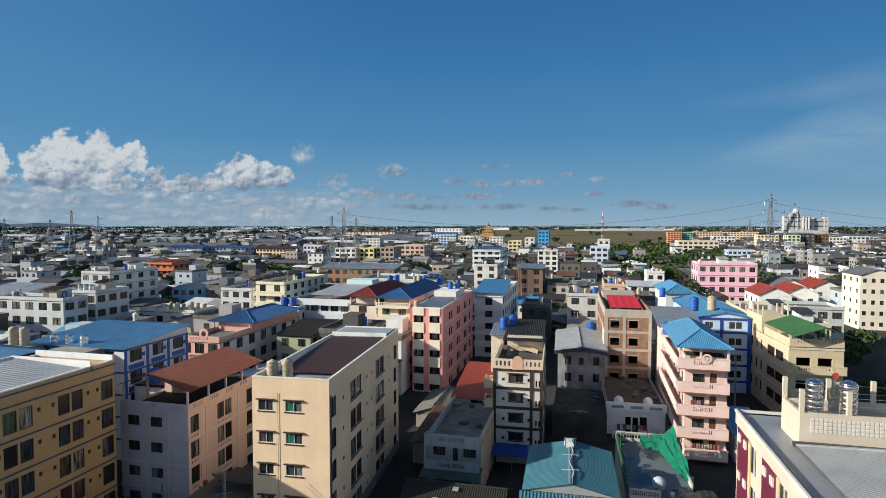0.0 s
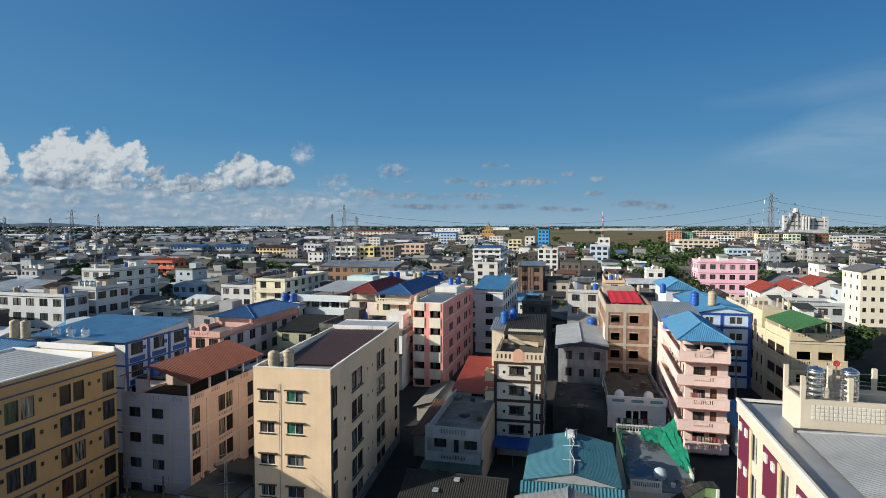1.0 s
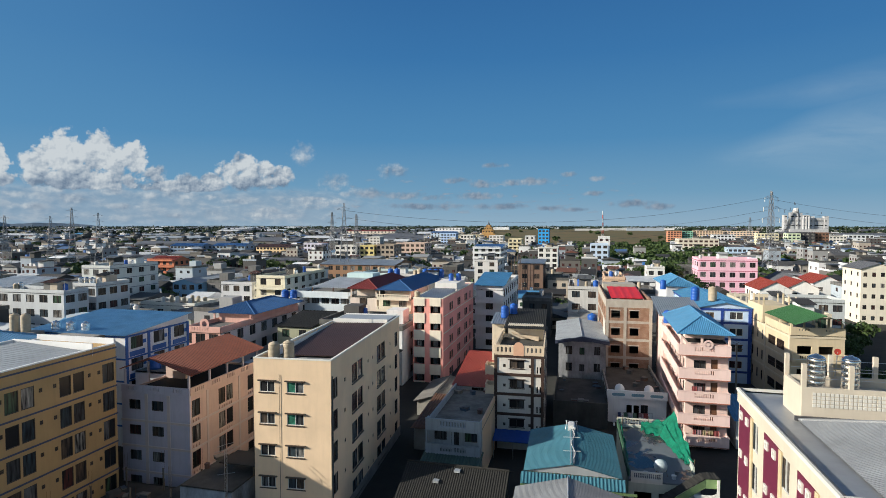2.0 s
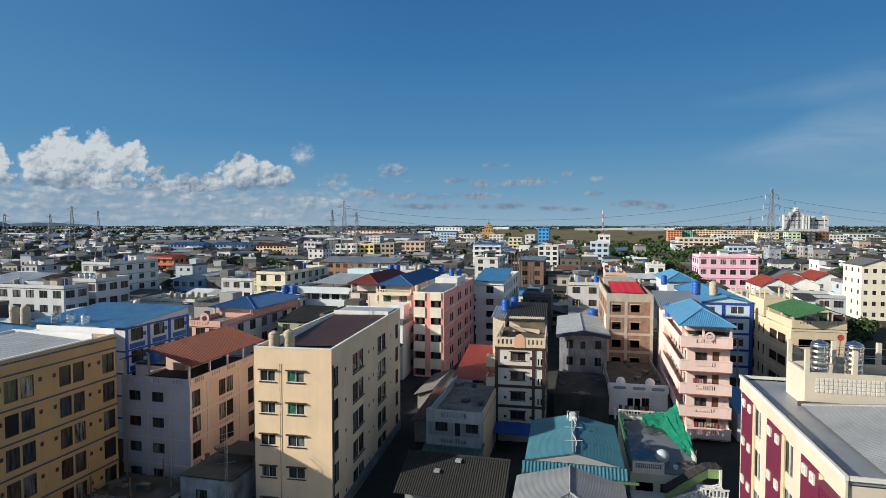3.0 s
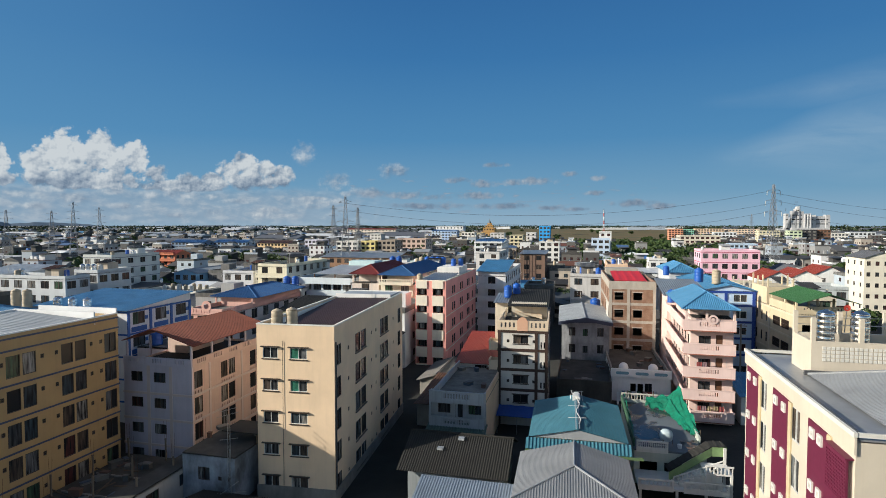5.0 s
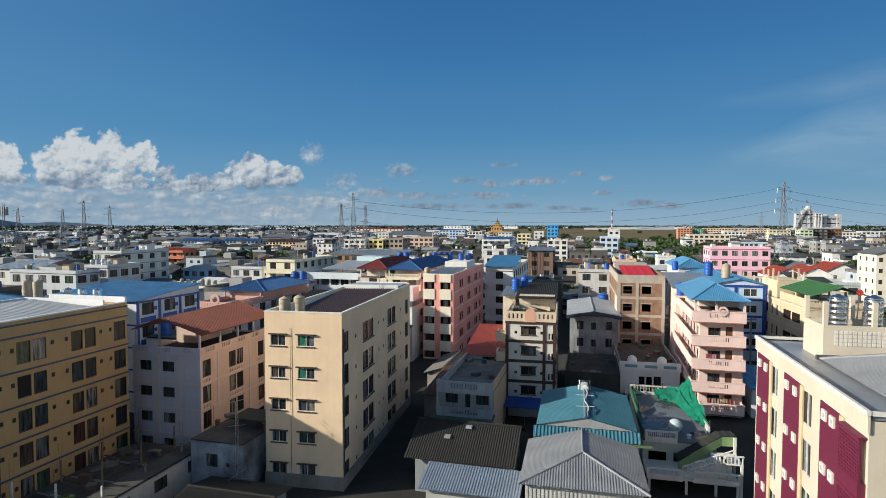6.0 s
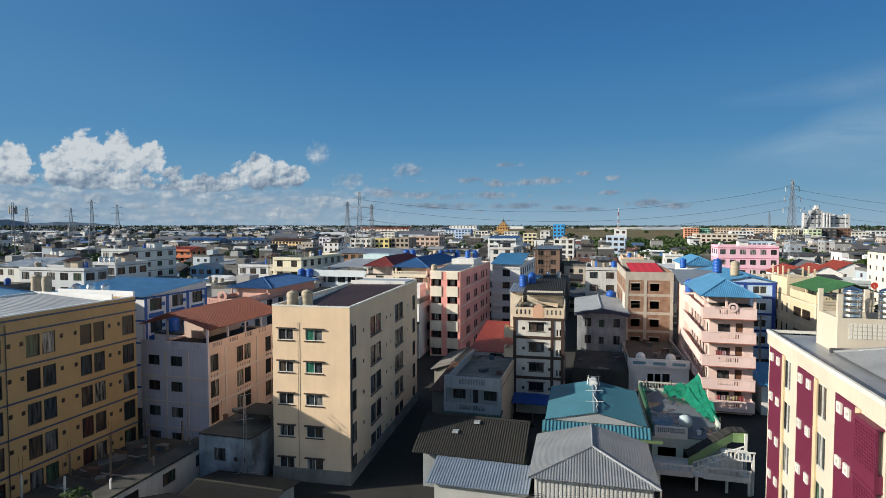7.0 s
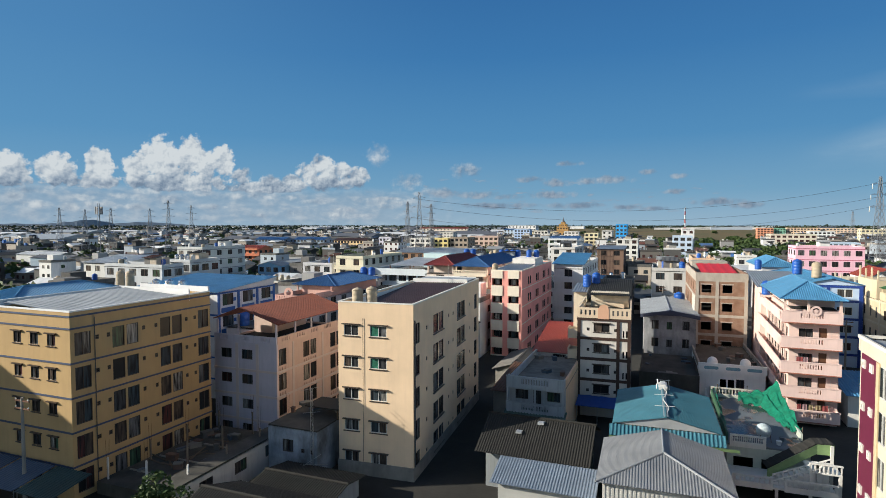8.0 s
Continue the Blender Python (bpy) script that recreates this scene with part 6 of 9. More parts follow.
# ---- blocks of the middle distance ----
def mid_block(label, x0, y0, x1, y1, h, floors, colour, s=3, side="E", n=4, ww=1.4, wh=1.3, roof="flat", roof_m=None, balcony=False, band=None, dirt=0.25, name="apartment_block", frame_style="slide", rise=1.6, category="apartment building", other=None):
    m = plaster("render_" + label.split()[0] + "_paint", colour, dirt)
    H = House(name, label, x0, y0, x1, y1, h, m, category)
    fh = h / floors
    ww, wh = ww * 1.18, wh * 1.12
    for k in range(floors):
        z = k * fh + fh * 0.34
        if s:
            for i in range(s):
                u = H.w * (i + 0.5) / s - ww / 2
                if u > 0.1:
                    H.window("S", u, z, min(ww, H.w / s - 0.3), wh, frame_style)
        for i in range(n):
            u = H.d * (i + 0.5) / n - ww / 2
            H.window(side, u, z, min(ww, H.d / n - 0.3), wh, frame_style)
    H.walls(materials=other or {})
    H.floors([fh * (k + 1) - 0.1 for k in range(floors)])
    if balcony:
        for k in range(1, floors + (1 if roof != "flat" else 0)):
            H.balcony("S", 0, H.w, k * fh, 1.1, m, 0.95, m, 0.45, 0.25)
    if band is not None:
        for k in range(1, floors + 1):
            H.band(k * fh - 0.25, 0.2, band, 0.06, "S" + side)
    if roof == "flat":
        flat_roof(H, h)
        H.parapet(h, 0.7, m)
    elif roof == "hip":
        flat_roof(H, h)
        for x in (0.15, H.w - 0.15):
            for y in (0.15, H.d * 0.5, H.d - 0.15):
                bm = bmesh.new()
                box(bm, (x - 0.12, y - 0.12, h), (x + 0.12, y + 0.12, h + 1.7))
                part("post", bm, m, H.root)
        bm = bmesh.new()
        box(bm, (0.6, 2.0, h), (H.w - 0.6, H.d - 0.4, h + 1.65))
        part("roof_room", bm, m, H.root)
        hip_roof(H.root, -0.5, -0.6, H.w + 0.5, H.d + 0.5, h + 1.65, rise, roof_m, 0.28, 0.045)
    elif roof == "gable":
        gable_roof(H.root, -0.4, -0.4, H.w + 0.4, H.d + 0.4, h + 0.05, rise, roof_m, "y", 0.3, 0.04, m, 0.35)
    elif roof == "gablex":
        gable_roof(H.root, -0.4, -0.4, H.w + 0.4, H.d + 0.4, h + 0.05, rise, roof_m, "x", 0.3, 0.04, m, 0.35)
    elif roof == "shed":
        flat_roof(H, h)
        shed_roof(H.root, (-0.4, -0.4, h + 0.1), (H.w + 0.4, -0.4, h + 0.1), (H.w + 0.4, H.d + 0.3, h + rise), (-0.4, H.d + 0.3, h + rise), roof_m, 0.28, 0.04)
        for x in (0, H.w):
            bm = bmesh.new()
            poly(bm, (x, 0, h), (x, H.d, h), (x, H.d, h + rise - 0.1), (x, 0, h + 0.05))
            part("gable", bm, m, H.root)
    return H


BLUE_BEAM = plain("blue_beam_paint", (0.03, 0.11, 0.36), 0.6)
GREY_BAND = plain("grey_band_paint", (0.22, 0.23, 0.26), 0.7)
MAROON = sheet("maroon_roofing", (0.20, 0.035, 0.03), 0.55, 0, 0.15)
ROYAL = sheet("royal_blue_roofing", (0.045, 0.125, 0.30), 0.5, 0, 0.12)
LEADROOF = sheet("lead_grey_roofing", (0.12, 0.125, 0.14), 0.6, 0.1, 0.3)
WHITEROOF = sheet("white_roofing", (0.62, 0.63, 0.64), 0.5, 0.05, 0.15)
PALEBLUE = sheet("faded_blue_roofing", (0.16, 0.35, 0.56), 0.5, 0, 0.2, (0.3, 0.36, 0.42))
ORANGE = plaster("orange_red_wall", (0.52, 0.13, 0.06), 0.25)

# blue-beamed house behind the ochre block
h1 = mid_block("white house with slate-blue beams under a low blue sheet roof", -66.0, 55.0, -52.0, 66.0, 13.2, 5, (0.72, 0.72, 0.73), 3, "E", 3, 1.6, 1.3, "shed", PALEBLUE, band=BLUE_BEAM, rise=1.1)
for u in (0.0, 3.5, 7.1, 10.6):
    h1.trim("column", BLUE_BEAM, "E", u, u + 0.4, 0, 13.2, 0.004, 0.09)
for k in range(5):
    for i in range(3):
        u = 11.0 * (i + 0.5) / 3
        h1.trim("panel", BLUE_BEAM, "E", u - 1.2, u + 1.2, 2.64 * k + 0.02, 2.64 * k + 0.62, 0.004, 0.05)
        h1.trim("vent_panel", BLUE_BEAM, "E", u + 0.95, u + 1.4, 2.64 * k + 1.3, 2.64 * k + 1.75, 0.004, 0.05)
tank(-49.6, 57.0, 9.0, 0.6, 1.5)
tank(-48.2, 58.0, 9.0, 0.6, 1.5)
lt = House("house", "shaded annex between the ochre and pink blocks", -51.2, 55.6, -46.2, 62.0, 9.0, plaster("annex_blue_white", (0.55, 0.56, 0.62), 0.4), "house")
lt.walls()
flat_roof(lt, 9.0)
# pink ornate house with royal blue roof
h2 = mid_block("pink house with ornate parapet and royal blue hip roof", -64.5, 80.0, -57.0, 106.0, 8.6, 3, (0.66, 0.40, 0.34), 3, "E", 7, 1.5, 1.5, "flat", balcony=True, other={"E": plaster("white_pink_side", (0.66, 0.60, 0.60), 0.3)})
hip_roof(h2.root, -1.0, 8.5, h2.w + 1.0, h2.d + 0.5, 10.4, 1.5, ROYAL, 0.3, 0.05)
slotted(h2, "S", 0.0, h2.w, 8.6, 1.0, 0.05, h2.wall_m, h2.root, 7, 0.5, 0.18, 0.14, 0.3, 0.2)
slotted(h2, "E", 0.2, 8.6, 8.6, 1.0, 0.05, h2.wall_m, h2.root, 7, 0.5, 0.18, 0.14, 0.3, 0.2)
bm = bmesh.new()
for i in range(20):
    a0, a1 = 2 * math.pi * i / 20, 2 * math.pi * (i + 1) / 20
    poly(bm, *[(4.6 + r * math.cos(a), -0.08, 10.0 + r * math.sin(a)) for r, a in ((0.45, a0), (0.9, a0), (0.9, a1), (0.45, a1))])
part("round_ornament", bm, h2.wall_m, h2.root)
bm = bmesh.new()
box(bm, (0.6, 9.5, 8.6), (h2.w - 0.1, h2.d, 10.4))
part("roof_room", bm, h2.wall_m, h2.root)
for x in (0.1, h2.w - 0.1):
    bm = bmesh.new()
    box(bm, (x - 0.12, 8.7, 8.6), (x + 0.12, 8.94, 10.45))
    part("post", bm, h2.wall_m, h2.root)
tank(-61.8, 109.3, 10.0, 0.75, 2.0)
tank(-60.0, 109.6, 10.0, 0.75, 2.0)
mid_block("white-grey house with flat roof behind the royal blue roof", -66.0, 107.5, -57.5, 112.0, 10.0, 3, (0.6, 0.6, 0.6), 2, "E", 1, 1.3, 1.2)
# grey apartment blocks on the left
mid_block("grey-white five-storey apartment block with dark floor lines", -134.5, 128.0, -125.0, 146.0, 14.3, 5, (0.54, 0.56, 0.55), 3, "E", 4, 1.6, 1.3, "flat", band=GREY_BAND)
mid_block("grey-white four-storey block with drying windows", -121.0, 94.0, -103.5, 100.0, 12.0, 4, (0.52, 0.54, 0.56), 5, "E", 2, 1.8, 1.4)
mid_block("grey-white four-storey block with roof cage", -112.0, 102.5, -104.0, 112.0, 12.6, 4, (0.54, 0.56, 0.58), 3, "E", 3, 1.8, 1.4)
mid_block("pale house with long white sheet roof", -136.0, 100.0, -123.0, 110.0, 12.0, 4, (0.60, 0.60, 0.58), 4, "E", 3, 1.5, 1.2, "shed", WHITEROOF)
mid_block("bright blue house with pale sheet roof", -120.0, 146.0, -112.0, 166.0, 8.6, 3, (0.22, 0.40, 0.60), 3, "E", 5, 1.4, 1.3, "gable", M_PALEROOF, rise=1.2)
mid_block("orange-red house under a bright red roof", -202.0, 230.0, -188.0, 241.0, 9.0, 3, (0.56, 0.20, 0.11), 4, "E", 3, 1.5, 1.4, "gablex", M_REDROOF, balcony=True, rise=1.8)
mid_block("white house with a rooftop full of cement tanks", -102.5, 113.5, -87.5, 122.0, 7.2, 2, (0.66, 0.64, 0.58), 4, "E", 2, 1.4, 1.3)
for i in range(9):
    tank(-98.5 + 1.25 * i + 0.2 * (i % 2), 116.5 + (i % 3) * 1.1, 7.2, 0.45, 1.4 + 0.3 * (i % 2), "beige" if i % 3 else "white")
mid_block("olive-grey house with dark hip roof", -86.5, 100.0, -78.0, 112.0, 6.6, 2, (0.40, 0.42, 0.36), 3, "E", 3, 1.3, 1.2, "gable", LEADROOF)
mid_block("white-grey house with stepped roof terrace", -92.0, 130.0, -83.0, 150.0, 10.6, 4, (0.58, 0.58, 0.60), 3, "E", 4, 1.5, 1.3)
# the cream, white, red and blue-roofed row
mid_block("cream five-storey house with balconies", -79.8, 127.0, -71.8, 150.0, 12.8, 5, (0.74, 0.68, 0.52), 2, "E", 6, 1.4, 1.4, "flat", balcony=True, other={"E": plaster("grey_cream_side", (0.5, 0.5, 0.46), 0.4)})
hw = mid_block("white house with long solid balconies", -61.3, 111.0, -47.6, 132.0, 11.2, 4, (0.62, 0.68, 0.72), 6, "E", 3, 1.5, 1.5)
for k in range(1, 5):
    hw.trim("balcony_front", hw.wall_m, "S", -0.2, hw.w + 0.1, k * 2.8 - 0.5, k * 2.8 + 0.9, 1.0, 1.14)
    hw.trim("balcony_slab", hw.wall_m, "S", -0.2, hw.w + 0.1, k * 2.8 - 0.14, k * 2.8, 0.003, 0.998)
shed_roof(hw.root, (4.0, 1.5, 12.6), (13.9, 1.5, 12.6), (13.9, 16.0, 13.6), (4.0, 16.0, 13.6), WHITEROOF, 0.5, 0.05, "sheet_roof")
for x in (4.2, 9.0, 13.6):
    for y in (1.8, 14.5):
        bm = bmesh.new()
        box(bm, (x - 0.1, y - 0.1, 11.2), (x + 0.1, y + 0.1, 12.65))
        part("post", bm, M_RUST, hw.root)
mid_block("pink-cream house with dark red hip roof", -45.2, 105.5, -39.6, 126.0, 11.8, 5, (0.72, 0.62, 0.54), 1, "E", 5, 1.4, 1.2, "hip", MAROON, rise=1.7, balcony=False)
tank(-44.3, 127.6, 13.5, 0.7, 2.0)
tank(-42.8, 127.9, 13.5, 0.7, 2.0)
mid_block("cream house with balconies and royal blue hip roof", -38.8, 104.5, -32.2, 130.0, 11.8, 5, (0.74, 0.68, 0.54), 2, "E", 6, 1.3, 1.2, "hip", ROYAL, rise=1.7, balcony=True)
for i in range(5):
    tank(-38.3 + i * 1.35, 131.8, 13.2, 0.65, 2.1, "drum" if i else "beige")
mid_block("pale grey house behind the hip roofs", -46.0, 126.8, -31.5, 138.0, 13.0, 5, (0.6, 0.58, 0.56), 4, "E", 3)
hg = mid_block("grey-white five-storey house with a small blue roof", -21.8, 117.2, -16.0, 146.0, 12.6, 5, (0.74, 0.74, 0.74), 1, "E", 8, 1.3, 1.3, "flat", balcony=True)
shed_roof(hg.root, (-0.4, -0.6, 13.5), (hg.w + 0.4, -0.6, 13.5), (hg.w + 0.4, 13.0, 15.2), (-0.4, 13.0, 15.2), M_BLUEROOF, 0.3, 0.05, "sheet_roof")
for x in (0.1, hg.w - 0.1):
    for y, z in ((0.2, 13.55), (12.6, 15.1)):
        bm = bmesh.new()
        box(bm, (x - 0.1, y - 0.1, 12.6), (x + 0.1, y + 0.1, z))
        part("post", bm, hg.wall_m, hg.root)
mid_block("olive house with dark roof among the blocks", -52.5, 90.0, -46.0, 100.0, 8.2, 3, (0.36, 0.36, 0.25), 2, "E", 3, 1.2, 1.2, "shed", M_OLDTILE, rise=1.4)
mid_block("low house with mossy green roof slab", -46.0, 77.0, -39.0, 88.0, 5.6, 2, (0.42, 0.44, 0.38), 2, "E", 3, 1.2, 1.2, "gable", LEADROOF)
bm = bmesh.new()
box(bm, (6.5, 15.2, 11.2), (13.0, 20.0, 14.6))
part("roof_room", bm, plaster("pale_aqua_room", (0.52, 0.66, 0.68), 0.2), hw.root)
# pale upper terrace and brick shell
mid_block("pale aqua house with flat terrace roof", -68.0, 165.0, -50.0, 182.0, 10.5, 4, (0.55, 0.65, 0.64), 6, "E", 4)
mid_block("unfinished brick floor under a wide grey roof", -104.0, 212.0, -72.0, 236.0, 10.0, 3, (0.30, 0.18, 0.11), 10, "E", 6, 1.6, 1.5, "gablex", M_PALEROOF, rise=1.5)
mid_block("white house with small gables", -129.0, 226.0, -108.0, 240.0, 5.6, 2, (0.68, 0.64, 0.58), 6, "E", 3, 1.4, 1.2, "gablex", LEADROOF)
# towards the middle
mid_block("unfinished brown brick tower with scaffold poles", -19.5, 178.0, -11.8, 190.0, 14.0, 5, (0.21, 0.135, 0.10), 2, "E", 3, 1.4, 1.3, "shed", M_GREYROOF, rise=0.8)
sc = thing("scaffold", -21.5, 176.0, 0, "bamboo scaffold poles against an unfinished brick house", "scaffold")
for i in range(4):
    for j in range(2):
        bm = bmesh.new()
        beam(bm, (i * 0.9, j * 1.2, 0), (i * 0.9, j * 1.2, 15.5 + 0.4 * i), 0.06, 5)
        part("pole", bm, M_BARK, sc)
for k in range(9):
    bm = bmesh.new()
    beam(bm, (-0.2, -0.06, 1.6 * k + 1), (3.0, -0.06, 1.6 * k + 1), 0.05, 5)
    part("ledger", bm, M_BARK, sc)
mid_block("grey-white four-storey house with stained render", -3.2, 133.0, 4.0, 150.0, 11.4, 4, (0.60, 0.58, 0.55), 2, "W", 4, 1.5, 1.3, dirt=0.5)
tank(3.0, 134.5, 11.4, 0.6, 1.8)
mid_block("peach narrow house beside the brick shell", 5.0, 135.0, 9.5, 150.0, 13.6, 5, (0.66, 0.46, 0.32), 1, "W", 4, 1.3, 1.3)
for x0 in (-3.4, 6.0):
    ho = mid_block("house with orange-red terrace wall and lead grey gable", x0, 189.0, x0 + 7.8, 204.0, 6.4, 2, (0.62, 0.55, 0.48), 2, "W", 3, 1.5, 1.3, "gable", LEADROOF, rise=2.0)
    ho.trim("terrace_wall", ORANGE, "S", -0.2, 8.0, 4.6, 6.6, 0.6, 0.8)
    ho.trim("terrace_floor", ORANGE, "S", -0.2, 8.0, 4.45, 4.6, 0.003, 0.8)
mid_block("white house with black floor lines", 14.8, 194.0, 29.5, 206.0, 7.6, 3, (0.74, 0.74, 0.73), 4, "W", 3, 1.6, 1.3, "shed", WHITEROOF, band=GREY_BAND, rise=0.8)
mid_block("white rooftop tower house", 22.5, 214.0, 28.5, 222.0, 10.5, 3, (0.74, 0.73, 0.70), 2, "W", 2)
mid_block("white six-storey block with blue roof", -57.0, 299.0, -42.0, 325.0, 13.5, 5, (0.70, 0.71, 0.72), 4, "E", 6, 1.8, 1.3, "gablex", ROYAL, balcony=True)
mid_block("plain white five-storey block with flat roof", -38.0, 202.0, -29.5, 222.0, 12.8, 5, (0.66, 0.64, 0.62), 2, "E", 5, 1.5, 1.3)
mid_block("yellow-fronted low shop row", -60.5, 264.0, -48.0, 274.0, 3.6, 1, (0.72, 0.60, 0.16), 4, "E", 2, 1.6, 1.4, "shed", WHITEROOF, rise=0.5)
mid_block("cream five-storey block with rails", -58.0, 457.0, -47.5, 470.0, 14.0, 5, (0.74, 0.66, 0.45), 3, "E", 3, 1.8, 1.5, balcony=True)
mid_block("white five-storey block with dark openings", -23.0, 305.0, -12.5, 318.0, 13.5, 5, (0.70, 0.69, 0.66), 3, "E", 3, 1.8, 1.5)
mid_block("bright blue six-storey block", -42.0, 560.0, -31.5, 574.0, 21.0, 6, (0.06, 0.36, 0.78), 3, "E", 3, 1.8, 1.6)
mid_block("white slim block beside the blue one", -49.0, 500.0, -40.5, 514.0, 15.5, 5, (0.68, 0.66, 0.64), 2, "E", 3)
mid_block("pale blue five-storey block", 4.3, 327.0, 14.0, 340.0, 14.8, 5, (0.56, 0.66, 0.80), 3, "W", 3, 1.8, 1.4)
mid_block("white tall house behind the pale blue block", 9.0, 342.0, 15.5, 352.0, 18.5, 6, (0.72, 0.71, 0.70), 2, "W", 2)
# pink block and the right side
mid_block("pink three-storey block with maroon floor lines", 39.0, 211.0, 57.6, 223.0, 13.9, 4, (0.80, 0.50, 0.60), 6, "W", 3, 1.5, 1.5, band=plain("dark_pink_line", (0.45, 0.10, 0.16), 0.7))
mid_block("white grey stained house with broken upper floor", 42.0, 141.0, 56.0, 150.0, 9.0, 3, (0.52, 0.55, 0.55), 5, "W", 3, 1.6, 1.3, dirt=0.7)
for i, (x, y) in enumerate(((49.5, 179.0), (58.2, 184.5), (71.5, 203.0), (62.0, 205.0))):
    mid_block("white house with brick-red tiled gable", x, y, x + 8.4, y + 15.0, 7.4, 2, (0.80, 0.79, 0.76), 2, "W", 3, 1.2, 1.2, "gable", M_REDROOF if i < 3 else LEADROOF, rise=2.4, name="house", category="house")
mid_block("cream five-storey block with gabled parapet", 71.4, 171.0, 79.4, 182.0, 14.4, 5, (0.75, 0.69, 0.57), 4, "W", 3, 0.75, 1.0, "gable", LEADROOF, rise=1.6)
mid_block("cream block with white bay beside the gable", 80.2, 171.5, 91.0, 183.0, 13.8, 5, (0.76, 0.72, 0.63), 4, "W", 3, 0.9, 1.1)
mid_block("roofless concrete frame house", 31.0, 108.0, 41.0, 136.0, 10.4, 4, (0.62, 0.55, 0.42), 3, "W", 6, 1.4, 1.4, dirt=0.5)
mid_block("blue and white low block", 100.0, 436.0, 118.0, 448.0, 9.0, 3, (0.50, 0.62, 0.76), 6, "W", 3, 1.8, 1.4, balcony=True)
mid_block("pale cream four-storey block", 80.0, 520.0, 112.0, 540.0, 13.0, 4, (0.66, 0.60, 0.50), 8, "W", 4, 2.2, 1.5)

# ---- distance: far blocks, low houses, halls, trees, masts ----
def polar(az, dist):
    """A place by its bearing (degrees left of north) and distance."""
    return -dist * math.sin(radians(az)), dist * math.cos(radians(az))


FAR = (
    # label, x0, y0, width, depth, height, floors, colour, windows on the front, roof
    ("dark blue-striped three-storey school block", -330, 400, 30, 14, 8.5, 3, (0.20, 0.26, 0.36), 9, "gablex", ROYAL),
    ("blue-striped three-storey school block", -296, 408, 30, 14, 8.5, 3, (0.26, 0.33, 0.42), 9, "gablex", ROYAL),
    ("cream block under a dark brown roof", -248, 396, 29, 14, 8.5, 3, (0.74, 0.55, 0.32), 10, "gablex", M_DKBROWN),
    ("lilac-white three-storey block", -222, 424, 16, 12, 10.0, 3, (0.62, 0.60, 0.70), 5, "flat", None),
    ("white four-storey block with stains", -158, 345, 15, 14, 11.8, 4, (0.68, 0.66, 0.62), 4, "flat", None),
    ("yellow and brown four-storey block", -142, 348, 10, 14, 11.8, 4, (0.70, 0.58, 0.25), 3, "flat", None),
    ("brown-grey four-storey block", -131, 350, 12, 16, 12.4, 4, (0.36, 0.30, 0.24), 4, "flat", None),
    ("pinkish four-storey block in half shade", -128, 381, 21, 16, 12.6, 4, (0.60, 0.45, 0.38), 6, "flat", None),
    ("long hall block with a bright red roof", -431, 990, 96, 20, 13.5, 3, (0.7, 0.62, 0.52), 14, "gablex", M_REDROOF),
    ("pale blue five-storey block", -160, 640, 18, 12, 15.0, 5, (0.45, 0.58, 0.80), 5, "flat", None),
    ("white four-storey block with rails", -128, 600, 14, 12, 14.0, 4, (0.72, 0.70, 0.66), 4, "flat", None),
    ("white block with flat roof beside the tower", -103, 640, 16, 12, 13.0, 4, (0.7, 0.68, 0.66), 4, "flat", None),
    ("orange-fronted five-storey block", 124, 905, 20, 14, 15.5, 5, (0.66, 0.30, 0.18), 5, "flat", None),
    ("green-fronted five-storey block", 146, 911, 14, 14, 15.0, 5, (0.25, 0.52, 0.38), 4, "flat", None),
    ("peach five-storey block", 162, 914, 40, 14, 16.0, 5, (0.72, 0.54, 0.38), 10, "flat", None),
    ("peach five-storey block with stair tower", 206, 922, 46, 14, 15.5, 5, (0.74, 0.58, 0.44), 11, "flat", None),
    ("white four-storey block", 152, 735, 24, 16, 13.0, 4, (0.72, 0.74, 0.76), 6, "flat", None),
    ("cream five-storey block with rails", 178, 655, 20, 12, 16.0, 5, (0.72, 0.66, 0.46), 6, "flat", None),
    ("pale green five-storey block", 208, 660, 12, 14, 16.0, 5, (0.58, 0.66, 0.46), 3, "flat", None),
    ("dark netted building shell", 221, 664, 14, 14, 17.0, 5, (0.05, 0.05, 0.055), 3, "flat", None),
    ("dark shell with orange render", 236, 668, 13, 14, 17.0, 5, (0.22, 0.12, 0.08), 4, "flat", None),
    ("white four-storey block on the main road", 258, 700, 20, 14, 13.0, 4, (0.7, 0.68, 0.62), 6, "flat", None),
    ("pale grey four-storey block", 282, 706, 24, 14, 14.0, 4, (0.62, 0.64, 0.66), 6, "flat", None),
    ("tan four-storey block", 250, 540, 20, 14, 15.0, 4, (0.56, 0.40, 0.25), 5, "flat", None),
    ("white five-storey block by the field", -205, 520, 14, 12, 13.5, 5, (0.66, 0.64, 0.6), 4, "flat", None),
    ("long white hall with flat roof", -310, 1190, 60, 30, 18.0, 3, (0.72, 0.72, 0.72), 8, "flat", None),
    ("blue-white hall block", -250, 930, 44, 20, 12.0, 3, (0.5, 0.6, 0.72), 8, "gablex", ROYAL),
    ("cream low block before the marsh", -180, 830, 36, 14, 10.0, 3, (0.72, 0.64, 0.42), 8, "flat", None),
)
for label, x0, y0, w, d, h, fl, col, s, roof, rm in FAR:
    mid_block(label + " in the distance", x0, y0, x0 + w, y0 + d, h, fl, col, s, "E" if x0 < 0 else "W", max(2, int(d / 5)), min(2.2, w / s * 0.55), h / fl * 0.48, roof, rm, rise=2.0)

